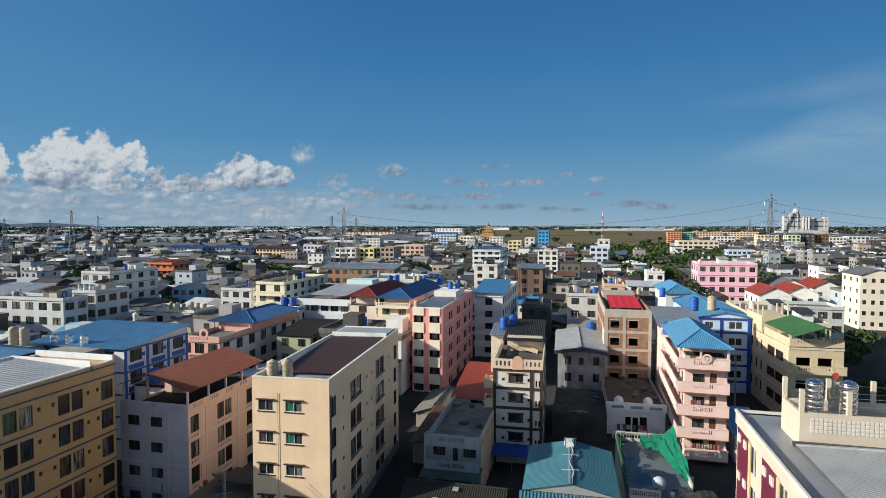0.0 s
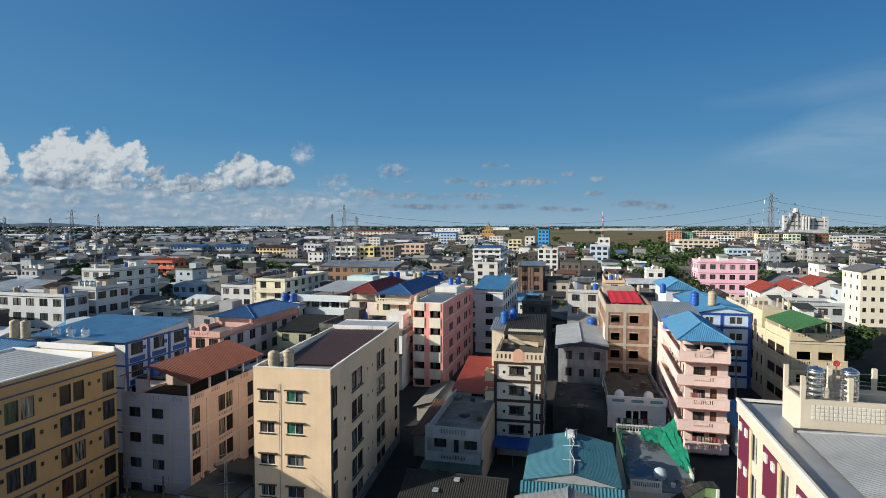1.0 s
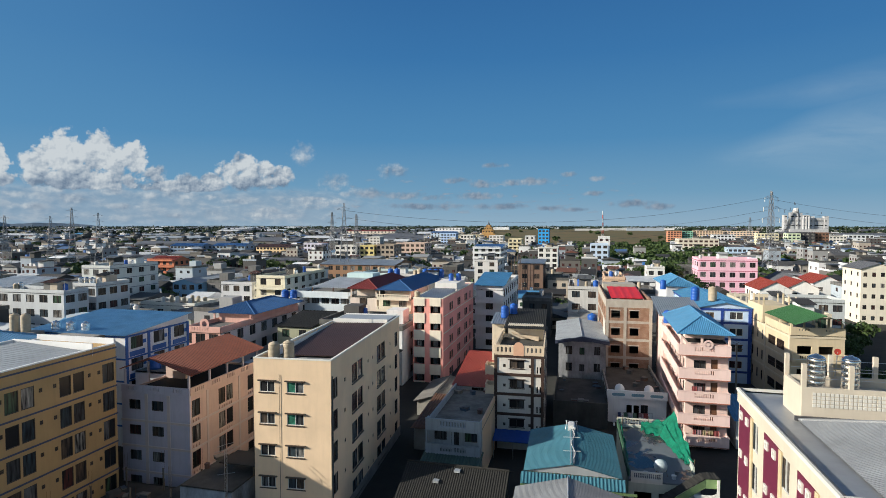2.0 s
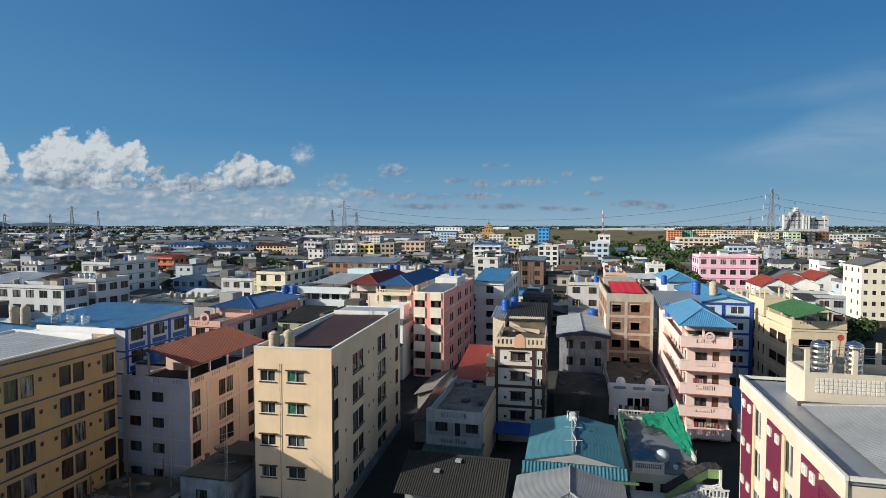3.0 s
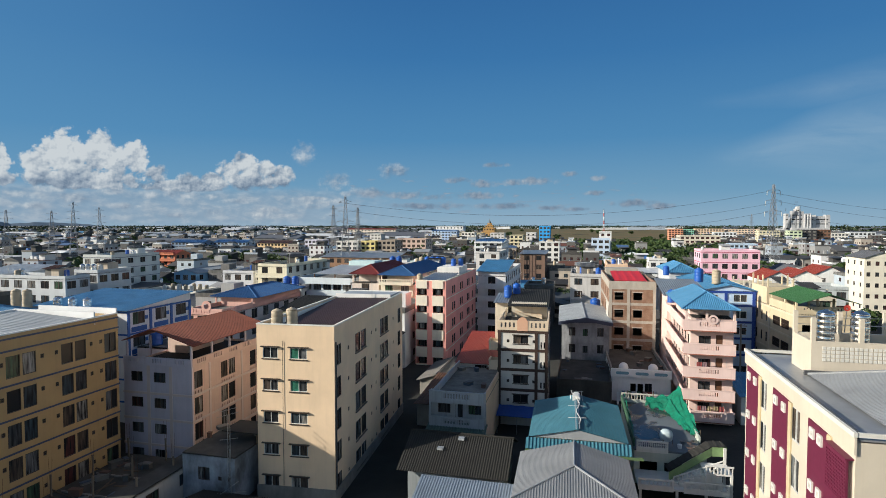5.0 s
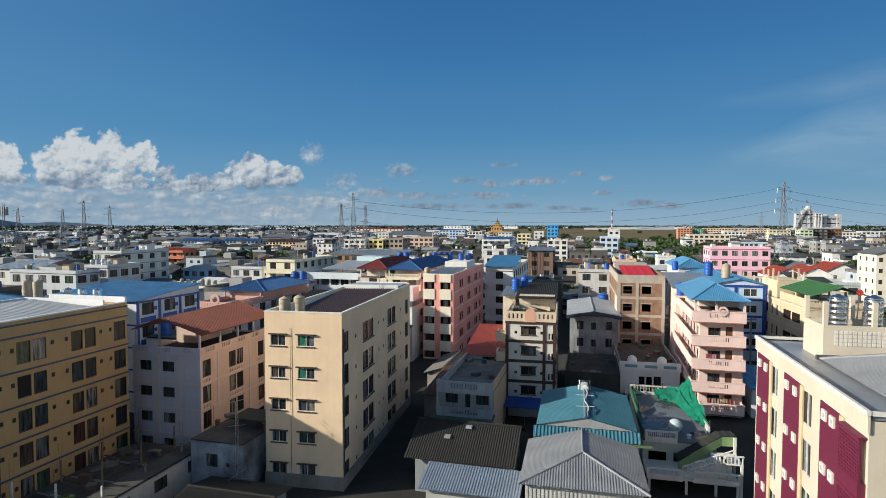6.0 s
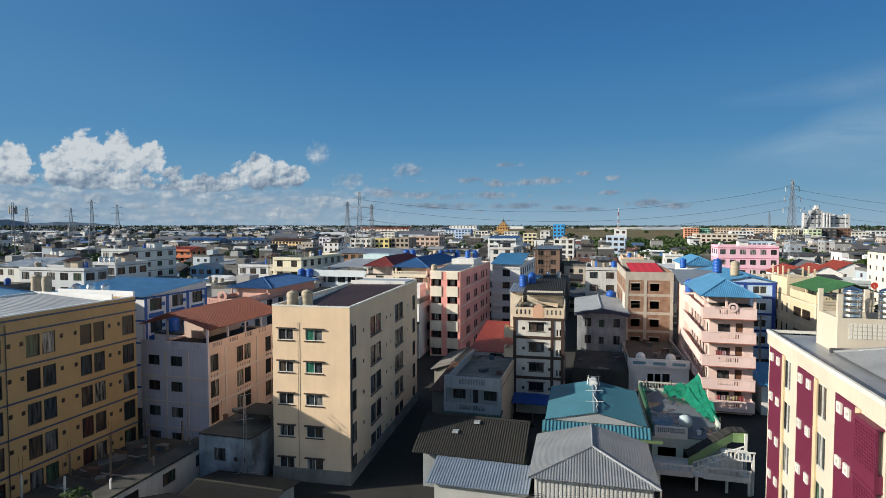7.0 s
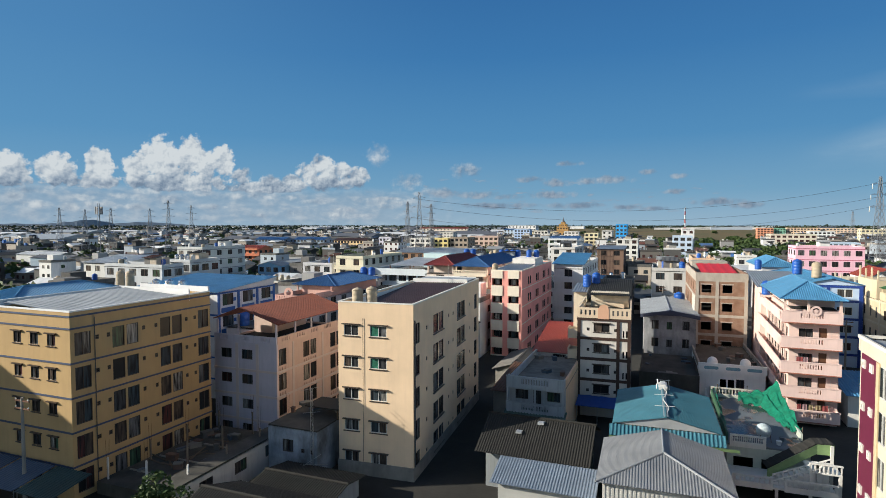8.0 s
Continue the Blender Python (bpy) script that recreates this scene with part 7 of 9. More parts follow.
# marsh field, a thin raised sheet
field = thing("field", 0, 0, 0, "dry brown and green marsh field beyond the town", "field", kind="structure")
bm = bmesh.new()
edge = [polar(*p) for p in ((9.5, 640), (3, 600), (-3, 640), (-7, 900), (-9.5, 1100), (-9.0, 2900), (0, 3100), (9.5, 2900))]
lo = [bm.verts.new((x, y, -0.1)) for x, y in edge]
hi = [bm.verts.new((x, y, 0.3)) for x, y in edge]
bm.faces.new(hi[::-1])
for i in range(len(edge)):
    j = (i + 1) % len(edge)
    bm.faces.new((lo[i], hi[i], hi[j], lo[j]))
bmesh.ops.recalc_face_normals(bm, faces=bm.faces)
part("surface", bm, M_FIELD, field)

rng = random.Random(5)


def free(x0, y0, x1, y1, gap=1.2):
    return all(x1 + gap < a or x0 - gap > c or y1 + gap < b or y0 - gap > d for a, b, c, d in House.plots)


def bearing(x, y):
    return math.degrees(math.atan2(-x, y))


# open ground before the pink block and round the red-tiled houses
House.plots += [(30, 192, 74, 236), (44, 150, 70, 192), (42, 92, 66, 150)]
House.plots += [(-98, 216, -93, 221), (-106, 219, -101, 225), (-102, 236, -97, 242)]
# long sheds with pale roofs among the low houses
for i in range(300):
    az, dist = rng.uniform(19, 59), rng.uniform(165, 470)
    x, y = polar(az, dist)
    w, d = rng.uniform(14, 34), rng.uniform(8, 13)
    if sum(1 for o in bpy.data.objects if o.name.startswith("long_shed")) >= 30 or not free(x, y, x + w, y + d, 1.0):
        continue
    House.plots.append((x, y, x + w, y + d))
    k = rng.choices((0, 1, 2, 3), (6, 4, 3, 1))[0]
    h = rng.uniform(4.0, 6.5)
    t = thing("long_shed", x, y, 0, "long low shed with a " + ("white", "pale grey", "lead grey", "faded blue")[k] + " sheet roof", "shed", "long sheds")
    bm = bmesh.new()
    box(bm, (0, 0, 0), (w, d, h))
    part("wall", bm, plaster("shed_wall_paint", rng.choice(((0.30, 0.31, 0.32), (0.62, 0.63, 0.63), (0.12, 0.12, 0.12), (0.30, 0.38, 0.46))), 0.4), t)
    gable_roof(t, -0.5, -0.5, w + 0.5, d + 0.5, h + 0.03, d * 0.12, (WHITEROOF, M_PALEROOF, LEADROOF, PALEBLUE)[k], "x", 1.1, 0.06, M_CONC, 0.3)
    bm = bmesh.new()
    for u in range(int(w / 3.5)):
        box(bm, (1.0 + 3.5 * u, -0.06, 1.2), (2.8 + 3.5 * u, 0.06, 2.6))
    part("window_band", bm, M_GLASS, t)
# low houses that can be told apart
LOWWALL = [plaster("low_wall_paint", c, 0.4) for c in ((0.36, 0.36, 0.36), (0.72, 0.72, 0.71), (0.17, 0.165, 0.16), (0.50, 0.43, 0.35), (0.44, 0.50, 0.56), (0.09, 0.088, 0.085))]
LOWROOF = [sheet("low_roof_sheet", c, 0.7, 0.0, 0.5, (0.05, 0.045, 0.04)) for c in ((0.045, 0.043, 0.042), (0.028, 0.026, 0.025), (0.10, 0.10, 0.10), (0.36, 0.37, 0.37), (0.04, 0.033, 0.028), (0.13, 0.055, 0.035), (0.06, 0.067, 0.075))] + [WHITEROOF, M_BLUEROOF, MAROON]
LOWNAME = ["dark grey", "blackened", "mid grey", "pale grey", "brown-black", "rusty", "slate grey", "white", "blue", "maroon"]
winkey = bmesh.new()
box(winkey, (0, -0.04, 0), (1.2, 0.04, 1.1))
LOWWIN = mesh_of("window", winkey, M_GLASS)
made = 0
tries = 0
while made < 230 and tries < 9000:
    tries += 1
    az = rng.uniform(-27, 58)
    dist = rng.uniform(80, 250)
    x, y = polar(az, dist)
    x, y = round(x / 1.5) * 1.5, round(y / 1.5) * 1.5
    if y < 62 or (az > -14 and az < -1.5 and 330 < dist) or (x > -34 and y < 128):
        continue
    w, d = rng.uniform(5, 9.5), rng.uniform(6.5, 13)
    if not free(x, y, x + w, y + d, rng.choice((0.6, 0.8, 3.5))):
        continue
    House.plots.append((x, y, x + w, y + d))
    made += 1
    fl = rng.choice((1, 1, 1, 2, 2, 3))
    h = 2.9 * fl + rng.uniform(-0.2, 0.4)
    k = rng.choices(range(10), (10, 9, 6, 4, 7, 3, 7, 6, 1, 1))[0]
    lw = rng.choice(LOWWALL)
    flat = fl == 3 or rng.random() < 0.12
    t = thing("house", x, y, 0, "low house with stained walls and " + (LOWNAME[k] + " sheet roof" if not flat else "a flat concrete roof"), "house", "low houses", turn=rng.uniform(-2, 2))
    bm = bmesh.new()
    box(bm, (0, 0, 0), (w, d, h))
    part("wall", bm, lw, t)
    if flat:
        bm = bmesh.new()
        rings = []
        for o, z in ((0.1, h - 0.1), (0.1, h + 0.7), (-0.1, h + 0.7), (-0.1, h + 0.05)):
            rings.append([bm.verts.new(c) for c in ((-o, -o, z), (w + o, -o, z), (w + o, d + o, z), (-o, d + o, z))])
        for ra, rb in zip(rings, rings[1:]):
            for i in range(4):
                bm.faces.new((ra[i], ra[(i + 1) % 4], rb[(i + 1) % 4], rb[i]))
        bm.faces.new(rings[-1])
        part("roof", bm, M_SLAB, t)
        if rng.random() < 0.5:
            bm = bmesh.new()
            a, b = rng.uniform(0.5, w - 4), rng.uniform(1, d - 5)
            box(bm, (a, b, h + 0.05), (a + 3, b + 3.5, h + 2.4))
            part("roof_room", bm, lw, t)
    else:
        rise = rng.uniform(0.9, 1.9)
        bm = bmesh.new()
        o = 0.5
        if rng.random() < 0.5:
            pts = [(-o, y1, z) for y1, z in ((-o, h), (d / 2, h + rise), (d + o, h), (d + o, h + 0.12), (d / 2, h + rise + 0.14), (-o, h + 0.12))]
            far_pts = [(w + o, p[1], p[2]) for p in pts]
        else:
            pts = [(x1, -o, z) for x1, z in ((-o, h), (w / 2, h + rise), (w + o, h), (w + o, h + 0.12), (w / 2, h + rise + 0.14), (-o, h + 0.12))]
            far_pts = [(p[0], d + o, p[2]) for p in pts]
        a = [bm.verts.new(p) for p in pts]
        b = [bm.verts.new(p) for p in far_pts]
        bm.faces.new(a)
        bm.faces.new(b[::-1])
        bm.faces.new((a[0], a[2], a[1]))
        bm.faces.new((b[0], b[1], b[2]))
        for i in range(6):
            j = (i + 1) % 6
            bm.faces.new((a[i], b[i], b[j], a[j]))
        bmesh.ops.recalc_face_normals(bm, faces=bm.faces)
        part("roof", bm, LOWROOF[k], t)
    if dist < 260:
        side = 1 if x < 0 else -1
        for f in range(fl):
            for u in (0.25, 0.68):
                put("window", LOWWIN, t, pose(w * u, 0, 2.9 * f + 1.0))
            put("window", LOWWIN, t, pose(w if side > 0 else 0, d * 0.4, 2.9 * f + 1.0, 0, 0, 90))
    if fl > 1 and rng.random() < 0.45:
        tank(x + w * 0.6, y + d * 0.75, h + 0.05 if flat else h + rise * 0.3, 0.55, 1.5, rng.choice(("drum", "beige", "steel", "white")))


def joined(name, verts, faces, material, parent):
    me = bpy.data.meshes.new(name)
    me.from_pydata(verts, [], faces)
    me.materials.append(material)
    ob = put(name, me, parent)
    ob["kind"] = "stuff"
    return ob


CUBE = ((0, 1, 3, 2), (4, 6, 7, 5), (0, 4, 5, 1), (2, 3, 7, 6), (1, 5, 7, 3))


def add_cube(V, F, x0, y0, z0, x1, y1, z1):
    n = len(V)
    V += [(x, y, z) for x in (x0, x1) for y in (y0, y1) for z in (z0, z1)]
    F += [tuple(n + i for i in f) for f in CUBE]


def add_gable(V, F, x0, y0, x1, y1, z, rise, along_x):
    n = len(V)
    if along_x:
        ym = (y0 + y1) / 2
        V += [(x0, y0, z), (x1, y0, z), (x1, ym, z + rise), (x0, ym, z + rise), (x0, y1, z), (x1, y1, z)]
        F += [(n, n + 1, n + 2, n + 3), (n + 3, n + 2, n + 5, n + 4), (n, n + 3, n + 4), (n + 1, n + 5, n + 2)]
    else:
        xm = (x0 + x1) / 2
        V += [(x0, y0, z), (x0, y1, z), (xm, y1, z + rise), (xm, y0, z + rise), (x1, y0, z), (x1, y1, z)]
        F += [(n, n + 3, n + 2, n + 1), (n + 3, n + 4, n + 5, n + 2), (n, n + 4, n + 3), (n + 1, n + 2, n + 5)]


# the endless low town beyond
town = thing("low_town", 0, 0, 0, "crowded low houses with grey, white and rusty roofs", "houses", kind="stuff")
VW, FW, VR, FR, VG, FG = [], [], [], [], [], []
VT, FT = [], []


def town_house(x, y, w, d, near):
    """One far house: walls, gable or walled flat roof, windows, rooftop boxes and tanks."""
    tall = rng.random()
    h = rng.uniform(2.4, 4.4) if tall < 0.72 else rng.uniform(5.4, 7.4) if tall < 0.93 else rng.uniform(8, 11)
    add_cube(VW, FW, x, y, 0, x + w, y + d, h)
    if tall < 0.86:
        add_gable(VR, FR, x - 0.5, y - 0.5, x + w + 0.5, y + d + 0.5, h, rng.uniform(0.8, 2.0), rng.random() < 0.6)
    else:
        add_cube(VR, FR, x - 0.1, y - 0.1, h, x + w + 0.1, y + d + 0.1, h + 0.12)
        add_cube(VW, FW, x - 0.1, y - 0.1, h + 0.12, x + w + 0.1, y + 0.1, h + 0.9)
        add_cube(VW, FW, x - 0.1, y + 0.1, h + 0.12, x + 0.1, y + d, h + 0.9)
        if rng.random() < 0.6:
            add_cube(VW, FW, x + w * 0.3, y + d * 0.4, h + 0.12, x + w * 0.75, y + d * 0.85, h + 2.5)
            add_gable(VR, FR, x + w * 0.2, y + d * 0.3, x + w * 0.85, y + d * 0.95, h + 2.5, 0.6, True)
        for _ in range(rng.choice((0, 1, 2, 3))):
            a, b = x + rng.uniform(0.3, w - 1.5), y + rng.uniform(0.3, d - 1.5)
            add_cube(VT, FT, a, b, h + 0.12, a + 1.1, b + 1.1, h + rng.uniform(1.4, 2.4))
    if near and rng.random() < 0.5:
        add_gable(VR, FR, x + rng.uniform(-1, 1), y - 3.2, x + w * rng.uniform(0.5, 1), y - 0.6, 2.4, 0.5, True)
    for f in range(max(1, int(h / 2.7))):
        nwin = 2 if w < 8 else 3
        for i in range(nwin):
            u = x + w * (i + 0.5) / nwin
            add_cube(VG, FG, u - 0.6, y - 0.05, f * 2.8 + 0.9, u + 0.6, y + 0.1, f * 2.8 + 2.2)
            xs = x + w if x < 0 else x
            u = y + d * (i + 0.5) / nwin
            add_cube(VG, FG, xs - 0.05, u - 0.6, f * 2.8 + 0.9, xs + 0.05, u + 0.6, f * 2.8 + 2.2)


for cx, cy, d0, d1, dens in ((11.0, 13.0, 245, 760, 0.86), (15.0, 17.0, 760, 1300, 0.66), (19.0, 22.0, 1300, 2400, 0.42)):
    for gx in range(int(-d1 / cx), int(d1 * 0.5 / cx)):
        for gy in range(int(100 / cy), int(d1 / cy) + 1):
            x, y = gx * cx, gy * cy
            dist, az = math.hypot(x, y), bearing(x, y)
            if not (-29 < az < 63) or not d0 <= dist < d1 or (-10 < az < 10 and 590 < dist):
                continue
            if rng.random() > (0.3 if -14 < az < -1.5 and 330 < dist < 640 else dens):
                continue
            w, d = rng.uniform(0.55, 0.9) * cx, rng.uniform(0.55, 0.92) * cy
            x, y = x + rng.uniform(-1.5, 1.5), y + rng.uniform(-1.5, 1.5)
            if free(x, y, x + w, y + d, 0.5):
                town_house(x, y, w, d, dist < 600)
joined("rooftop_tank", VT, FT, island_paint("town_tanks", ((0.7, 0.7, 0.7), (0.05, 0.16, 0.45), (0.55, 0.5, 0.42), (0.75, 0.75, 0.75), (0.3, 0.3, 0.3)), 0.5, 0.1), town)
joined("wall", VW, FW, island_paint("town_walls", ((0.30, 0.30, 0.30), (0.07, 0.068, 0.066), (0.70, 0.70, 0.70), (0.13, 0.12, 0.11), (0.06, 0.058, 0.056), (0.34, 0.39, 0.45), (0.40, 0.36, 0.31), (0.08, 0.08, 0.08))), town)
joined("roof", VR, FR, island_paint("town_roofs", ((0.026, 0.025, 0.024), (0.05, 0.05, 0.052), (0.02, 0.02, 0.019), (0.26, 0.27, 0.28), (0.032, 0.028, 0.025), (0.76, 0.76, 0.76), (0.045, 0.053, 0.066), (0.13, 0.045, 0.03), (0.026, 0.025, 0.024), (0.05, 0.11, 0.24), (0.08, 0.08, 0.085), (0.03, 0.028, 0.026)), 0.7), town)
joined("window", VG, FG, M_GLASS, town)

# warehouses and factory halls
for i in range(110):
    az = rng.uniform(14, 60) if i % 4 else rng.uniform(-27, -11)
    dist = rng.uniform(480, 2600) if i % 4 else rng.uniform(800, 2600)
    x, y = polar(az, dist)
    w, d = rng.uniform(30, 110), rng.uniform(18, 45)
    if not free(x, y, x + w, y + d, 2):
        continue
    House.plots.append((x, y, x + w, y + d))
    h = rng.uniform(6, 9) + (2 if dist > 1400 else 0)
    k = rng.choices((0, 1, 2, 3, 4), (3, 2, 9, 0.4, 0))[0]
    t = thing("warehouse", x, y, 0, "long warehouse with a " + ("white", "pale grey", "lead grey", "blue", "rust-brown")[k] + " sheet roof", "warehouse", "far warehouses")
    bm = bmesh.new()
    box(bm, (0, 0, 0), (w, d, h))
    part("wall", bm, LOWWALL[(5, 2, 5, 0)[i % 4]], t)
    V, F = [], []
    add_gable(V, F, -0.8, -0.8, w + 0.8, d + 0.8, h + 0.02, d * 0.11, True)
    me = bpy.data.meshes.new("roof")
    me.from_pydata(V, [], F)
    me.materials.append((WHITEROOF, M_PALEROOF, LEADROOF, M_BLUEROOF, M_BROWNROOF)[k])
    put("roof", me, t)

# bright factory roofs near the skyline
fac = thing("far_factories", 0, 0, 0, "scattered white factory halls along the skyline", "factories", kind="stuff")
V, F = [], []
for i in range(80):
    az, dist = rng.uniform(-28, 60), rng.uniform(2300, 4300)
    x, y = polar(az, dist)
    w, d = rng.uniform(40, 190), rng.uniform(30, 60)
    add_cube(V, F, x, y, 0, x + w, y + d, rng.uniform(6, 12))
joined("hall", V, F, island_paint("factory_paint", ((0.75, 0.76, 0.77), (0.6, 0.62, 0.64), (0.7, 0.68, 0.66), (0.4, 0.42, 0.45), (0.5, 0.5, 0.5), (0.35, 0.4, 0.48)), 0.7, 0.1), fac)


# ---- trees ----
def leaves(V, F, x, y, z, r, h, count, size, R):
    """A crown of loose leaf clumps: small tilted quads over several uneven lobes."""
    lobes = [(R.gauss(0, r * 0.42), R.gauss(0, r * 0.42), R.uniform(0.25, 0.8) * h, R.uniform(0.35, 0.62) * r) for _ in range(7)]
    for _ in range(count):
        lx, ly, lz, lr = R.choice(lobes)
        a, b = R.uniform(0, 2 * math.pi), math.acos(R.uniform(-0.6, 1))
        q = lr * R.uniform(0.75, 1.08)
        c = Vector((x + lx + q * math.sin(b) * math.cos(a), y + ly + q * math.sin(b) * math.sin(a), z + lz + q * math.cos(b) * 0.85))
        u = Vector((R.gauss(0, 1), R.gauss(0, 1), R.gauss(0, 0.6))).normalized()
        v = u.cross(Vector((R.gauss(0, 1), R.gauss(0, 1), R.gauss(0, 1)))).normalized()
        s = size * R.uniform(0.6, 1.3)
        n = len(V)
        V += [tuple(c + u * s), tuple(c + v * s * 0.7), tuple(c - u * s), tuple(c - v * s * 0.7)]
        F.append((n, n + 1, n + 2, n + 3))


def tree(x, y, h, r, count=900, size=0.22, z=0.0):
    t = thing("tree", x, y, z, "leafy green tree with an uneven crown between the houses", "tree", "trees")
    bm = bmesh.new()
    R = random.Random(int(x * 7 + y * 3))
    lathe(bm, [(0.05 * h * 0.6, 0), (0.035 * h * 0.6, h * 0.25), (0.022 * h * 0.6, h * 0.5)], sides=8)
    for i in range(5):
        a = 2 * math.pi * i / 5 + R.uniform(-0.4, 0.4)
        beam(bm, (0, 0, h * (0.3 + 0.04 * i)), (r * 0.6 * math.cos(a), r * 0.6 * math.sin(a), h * R.uniform(0.55, 0.8)), 0.012 * h, 5)
    part("trunk", bm, M_BARK, t)
    V, F = [], []
    leaves(V, F, 0, 0, h * 0.3, r, h * 0.62, count, size, R)
    me = bpy.data.meshes.new("crown")
    me.from_pydata(V, [], F)
    me.materials.append(M_LEAF)
    put("crown", me, t)


for x, y, h, r, n, s in ((34, 196, 11, 4.5, 1200, 0.4), (30, 186, 9, 4, 1000, 0.4), (-33.4, 29.0, 4.6, 1.9, 1500, 0.16), (48, 120, 4.6, 3.0, 900, 0.3), (53, 128, 4.4, 2.8, 800, 0.3), (44, 98, 4.2, 2.4, 700, 0.25), (60, 142, 5, 3, 600, 0.35), (-11.5, 205, 7, 4, 800, 0.45), (-4, 212, 6, 4, 800, 0.45), (-6, 160, 5, 3, 600, 0.4), (-172, 262, 9, 6, 900, 0.6), (-160, 268, 8, 6, 900, 0.6), (-182, 258, 8, 5, 900, 0.6), (32, 222, 13, 5, 1400, 0.4), (28, 236, 11, 5, 1200, 0.4), (36, 246, 11, 6, 1200, 0.45), (24, 252, 8, 5, 900, 0.5), (42, 276, 10, 6, 900, 0.6), (50, 246, 7, 5, 900, 0.5), (58, 256, 6, 5, 900, 0.5), (46, 158, 5, 4, 900, 0.35), (66, 236, 8, 5, 900, 0.5), (52, 278, 8, 5, 900, 0.5)):
    tree(x, y, h, r, n, s)
wood = thing("far_wood", 0, 0, 0, "belts of dark green trees between the far houses", "trees", kind="stuff")
V, F = [], []
R = random.Random(11)
for i in range(1300):
    k = i % 3
    if k == 0:
        az, dist = R.uniform(-13, 0.5), R.uniform(300, 640)
    elif k == 1:
        az, dist = R.uniform(-28, 60), R.uniform(160, 900)
    else:
        az, dist = R.uniform(-28, 60), R.uniform(700, 1900)
    if -9 < az < 9 and dist > 620 and R.random() < 0.8:
        continue
    x, y = polar(az, dist)
    if not free(x, y, x, y, 1.0):
        continue
    leaves(V, F, x, y, 0.5, R.uniform(3, 6.5), R.uniform(4, 8), 110, 0.75 + dist / 900, R)
joined("foliage", V, F, M_LEAF, wood)
line = thing("skyline_wood", 0, 0, 0, "dark line of trees along the flat horizon", "trees", kind="stuff")
V, F = [], []
for i in range(4600):
    az = R.uniform(-30, 62)
    dist = R.uniform(2000, 4700) if i % 4 else R.uniform(1200, 2400)
    if -9.5 < az < 9.5 and dist < 2700:
        continue
    x, y = polar(az, dist)
    leaves(V, F, x, y, -1.0, R.uniform(14, 30), R.uniform(5, 9), 20, 3.8, R)
joined("foliage", V, F, M_LEAFFAR, line)


# ---- pylons, masts, landmark buildings ----
def pylon(x, y, h, base, arms, turn=0, label="tall grey lattice power pylon with cross arms"):
    t = thing("power_pylon", x, y, 0, label, "power pylon", "power pylons", turn=turn)

    def half(z):
        k = z / h
        return base * (1 - k) / 2 if k < 0.55 else base * max(0.12, 0.45 - (k - 0.55) * 0.75) / 2

    n = 14
    zs = [h * (i / n) ** 0.85 for i in range(n + 1)]
    thick = 0.0015 * h
    for sx, sy in ((1, 1), (1, -1), (-1, 1), (-1, -1)):
        bm = bmesh.new()
        tube(bm, [(sx * half(a), sy * half(a), a) for a in zs], thick * 1.5)
        part("leg", bm, M_LATTICE, t)
    bm = bmesh.new()
    for a, b in zip(zs, zs[1:]):
        p, q = half(a), half(b)
        for c in range(4):
            e0 = [(1, 1), (1, -1), (-1, -1), (-1, 1)][c]
            e1 = [(1, -1), (-1, -1), (-1, 1), (1, 1)][c]
            beam(bm, (e0[0] * p, e0[1] * p, a), (e1[0] * q, e1[1] * q, b), thick)
            beam(bm, (e1[0] * p, e1[1] * p, a), (e0[0] * q, e0[1] * q, b), thick)
            beam(bm, (e0[0] * q, e0[1] * q, b), (e1[0] * q, e1[1] * q, b), thick)
    part("bracing", bm, M_LATTICE, t)
    for k, reach in arms:
        z = h * k
        bm = bmesh.new()
        for s in (-1, 1):
            beam(bm, (0, 0, z + h * 0.025), (s * reach, 0, z), thick * 1.2)
            beam(bm, (s * half(z), half(z), z), (s * reach, 0, z), thick)
            beam(bm, (s * half(z), -half(z), z), (s * reach, 0, z), thick)
        part("cross_arm", bm, M_LATTICE, t)
        for s in (-1, 1) if h > 40 else ():
            bm = bmesh.new()
            lathe(bm, [(0.1, z - 2.2), (0.2, z - 1.6), (0.12, z - 1.2), (0.2, z - 0.7), (0.08, z)], s * reach, 0, 6)
            part("insulator", bm, M_FRAMEW, t)
    return t


PR = polar(-16.2, 300)
PL = (-95.8, 218.0)
pylon(*PR, 41.5, 5.6, ((0.7, 4.2), (0.82, 3.8), (0.93, 3.2)), 20)
ARMS2 = ((0.7, 3.6), (0.82, 3.2), (0.93, 2.6))
pylon(*PL, 35, 5.0, ARMS2, 20)
pylon(-103.1, 222.2, 31.3, 4.2, ((0.76, 2.2), (0.86, 2.0), (0.95, 1.7)), 50)
pylon(-98.9, 238.7, 30.8, 4.2, ((0.76, 2.2), (0.86, 2.0), (0.95, 1.7)), 50)
pylon(*polar(-14.6, 620), 33, 6, ((0.75, 3.5), (0.9, 3)), 20)
for az, dist, h in ((47.0, 372, 35.5), (48.5, 365, 30.5), (45.1, 360, 32.5), (51.5, 380, 31), (55.2, 390, 31), (53.4, 385, 30)):
    pylon(*polar(az, dist), h, 5.0, ((0.74, 3.4), (0.85, 3.0), (0.95, 2.4)), 40)


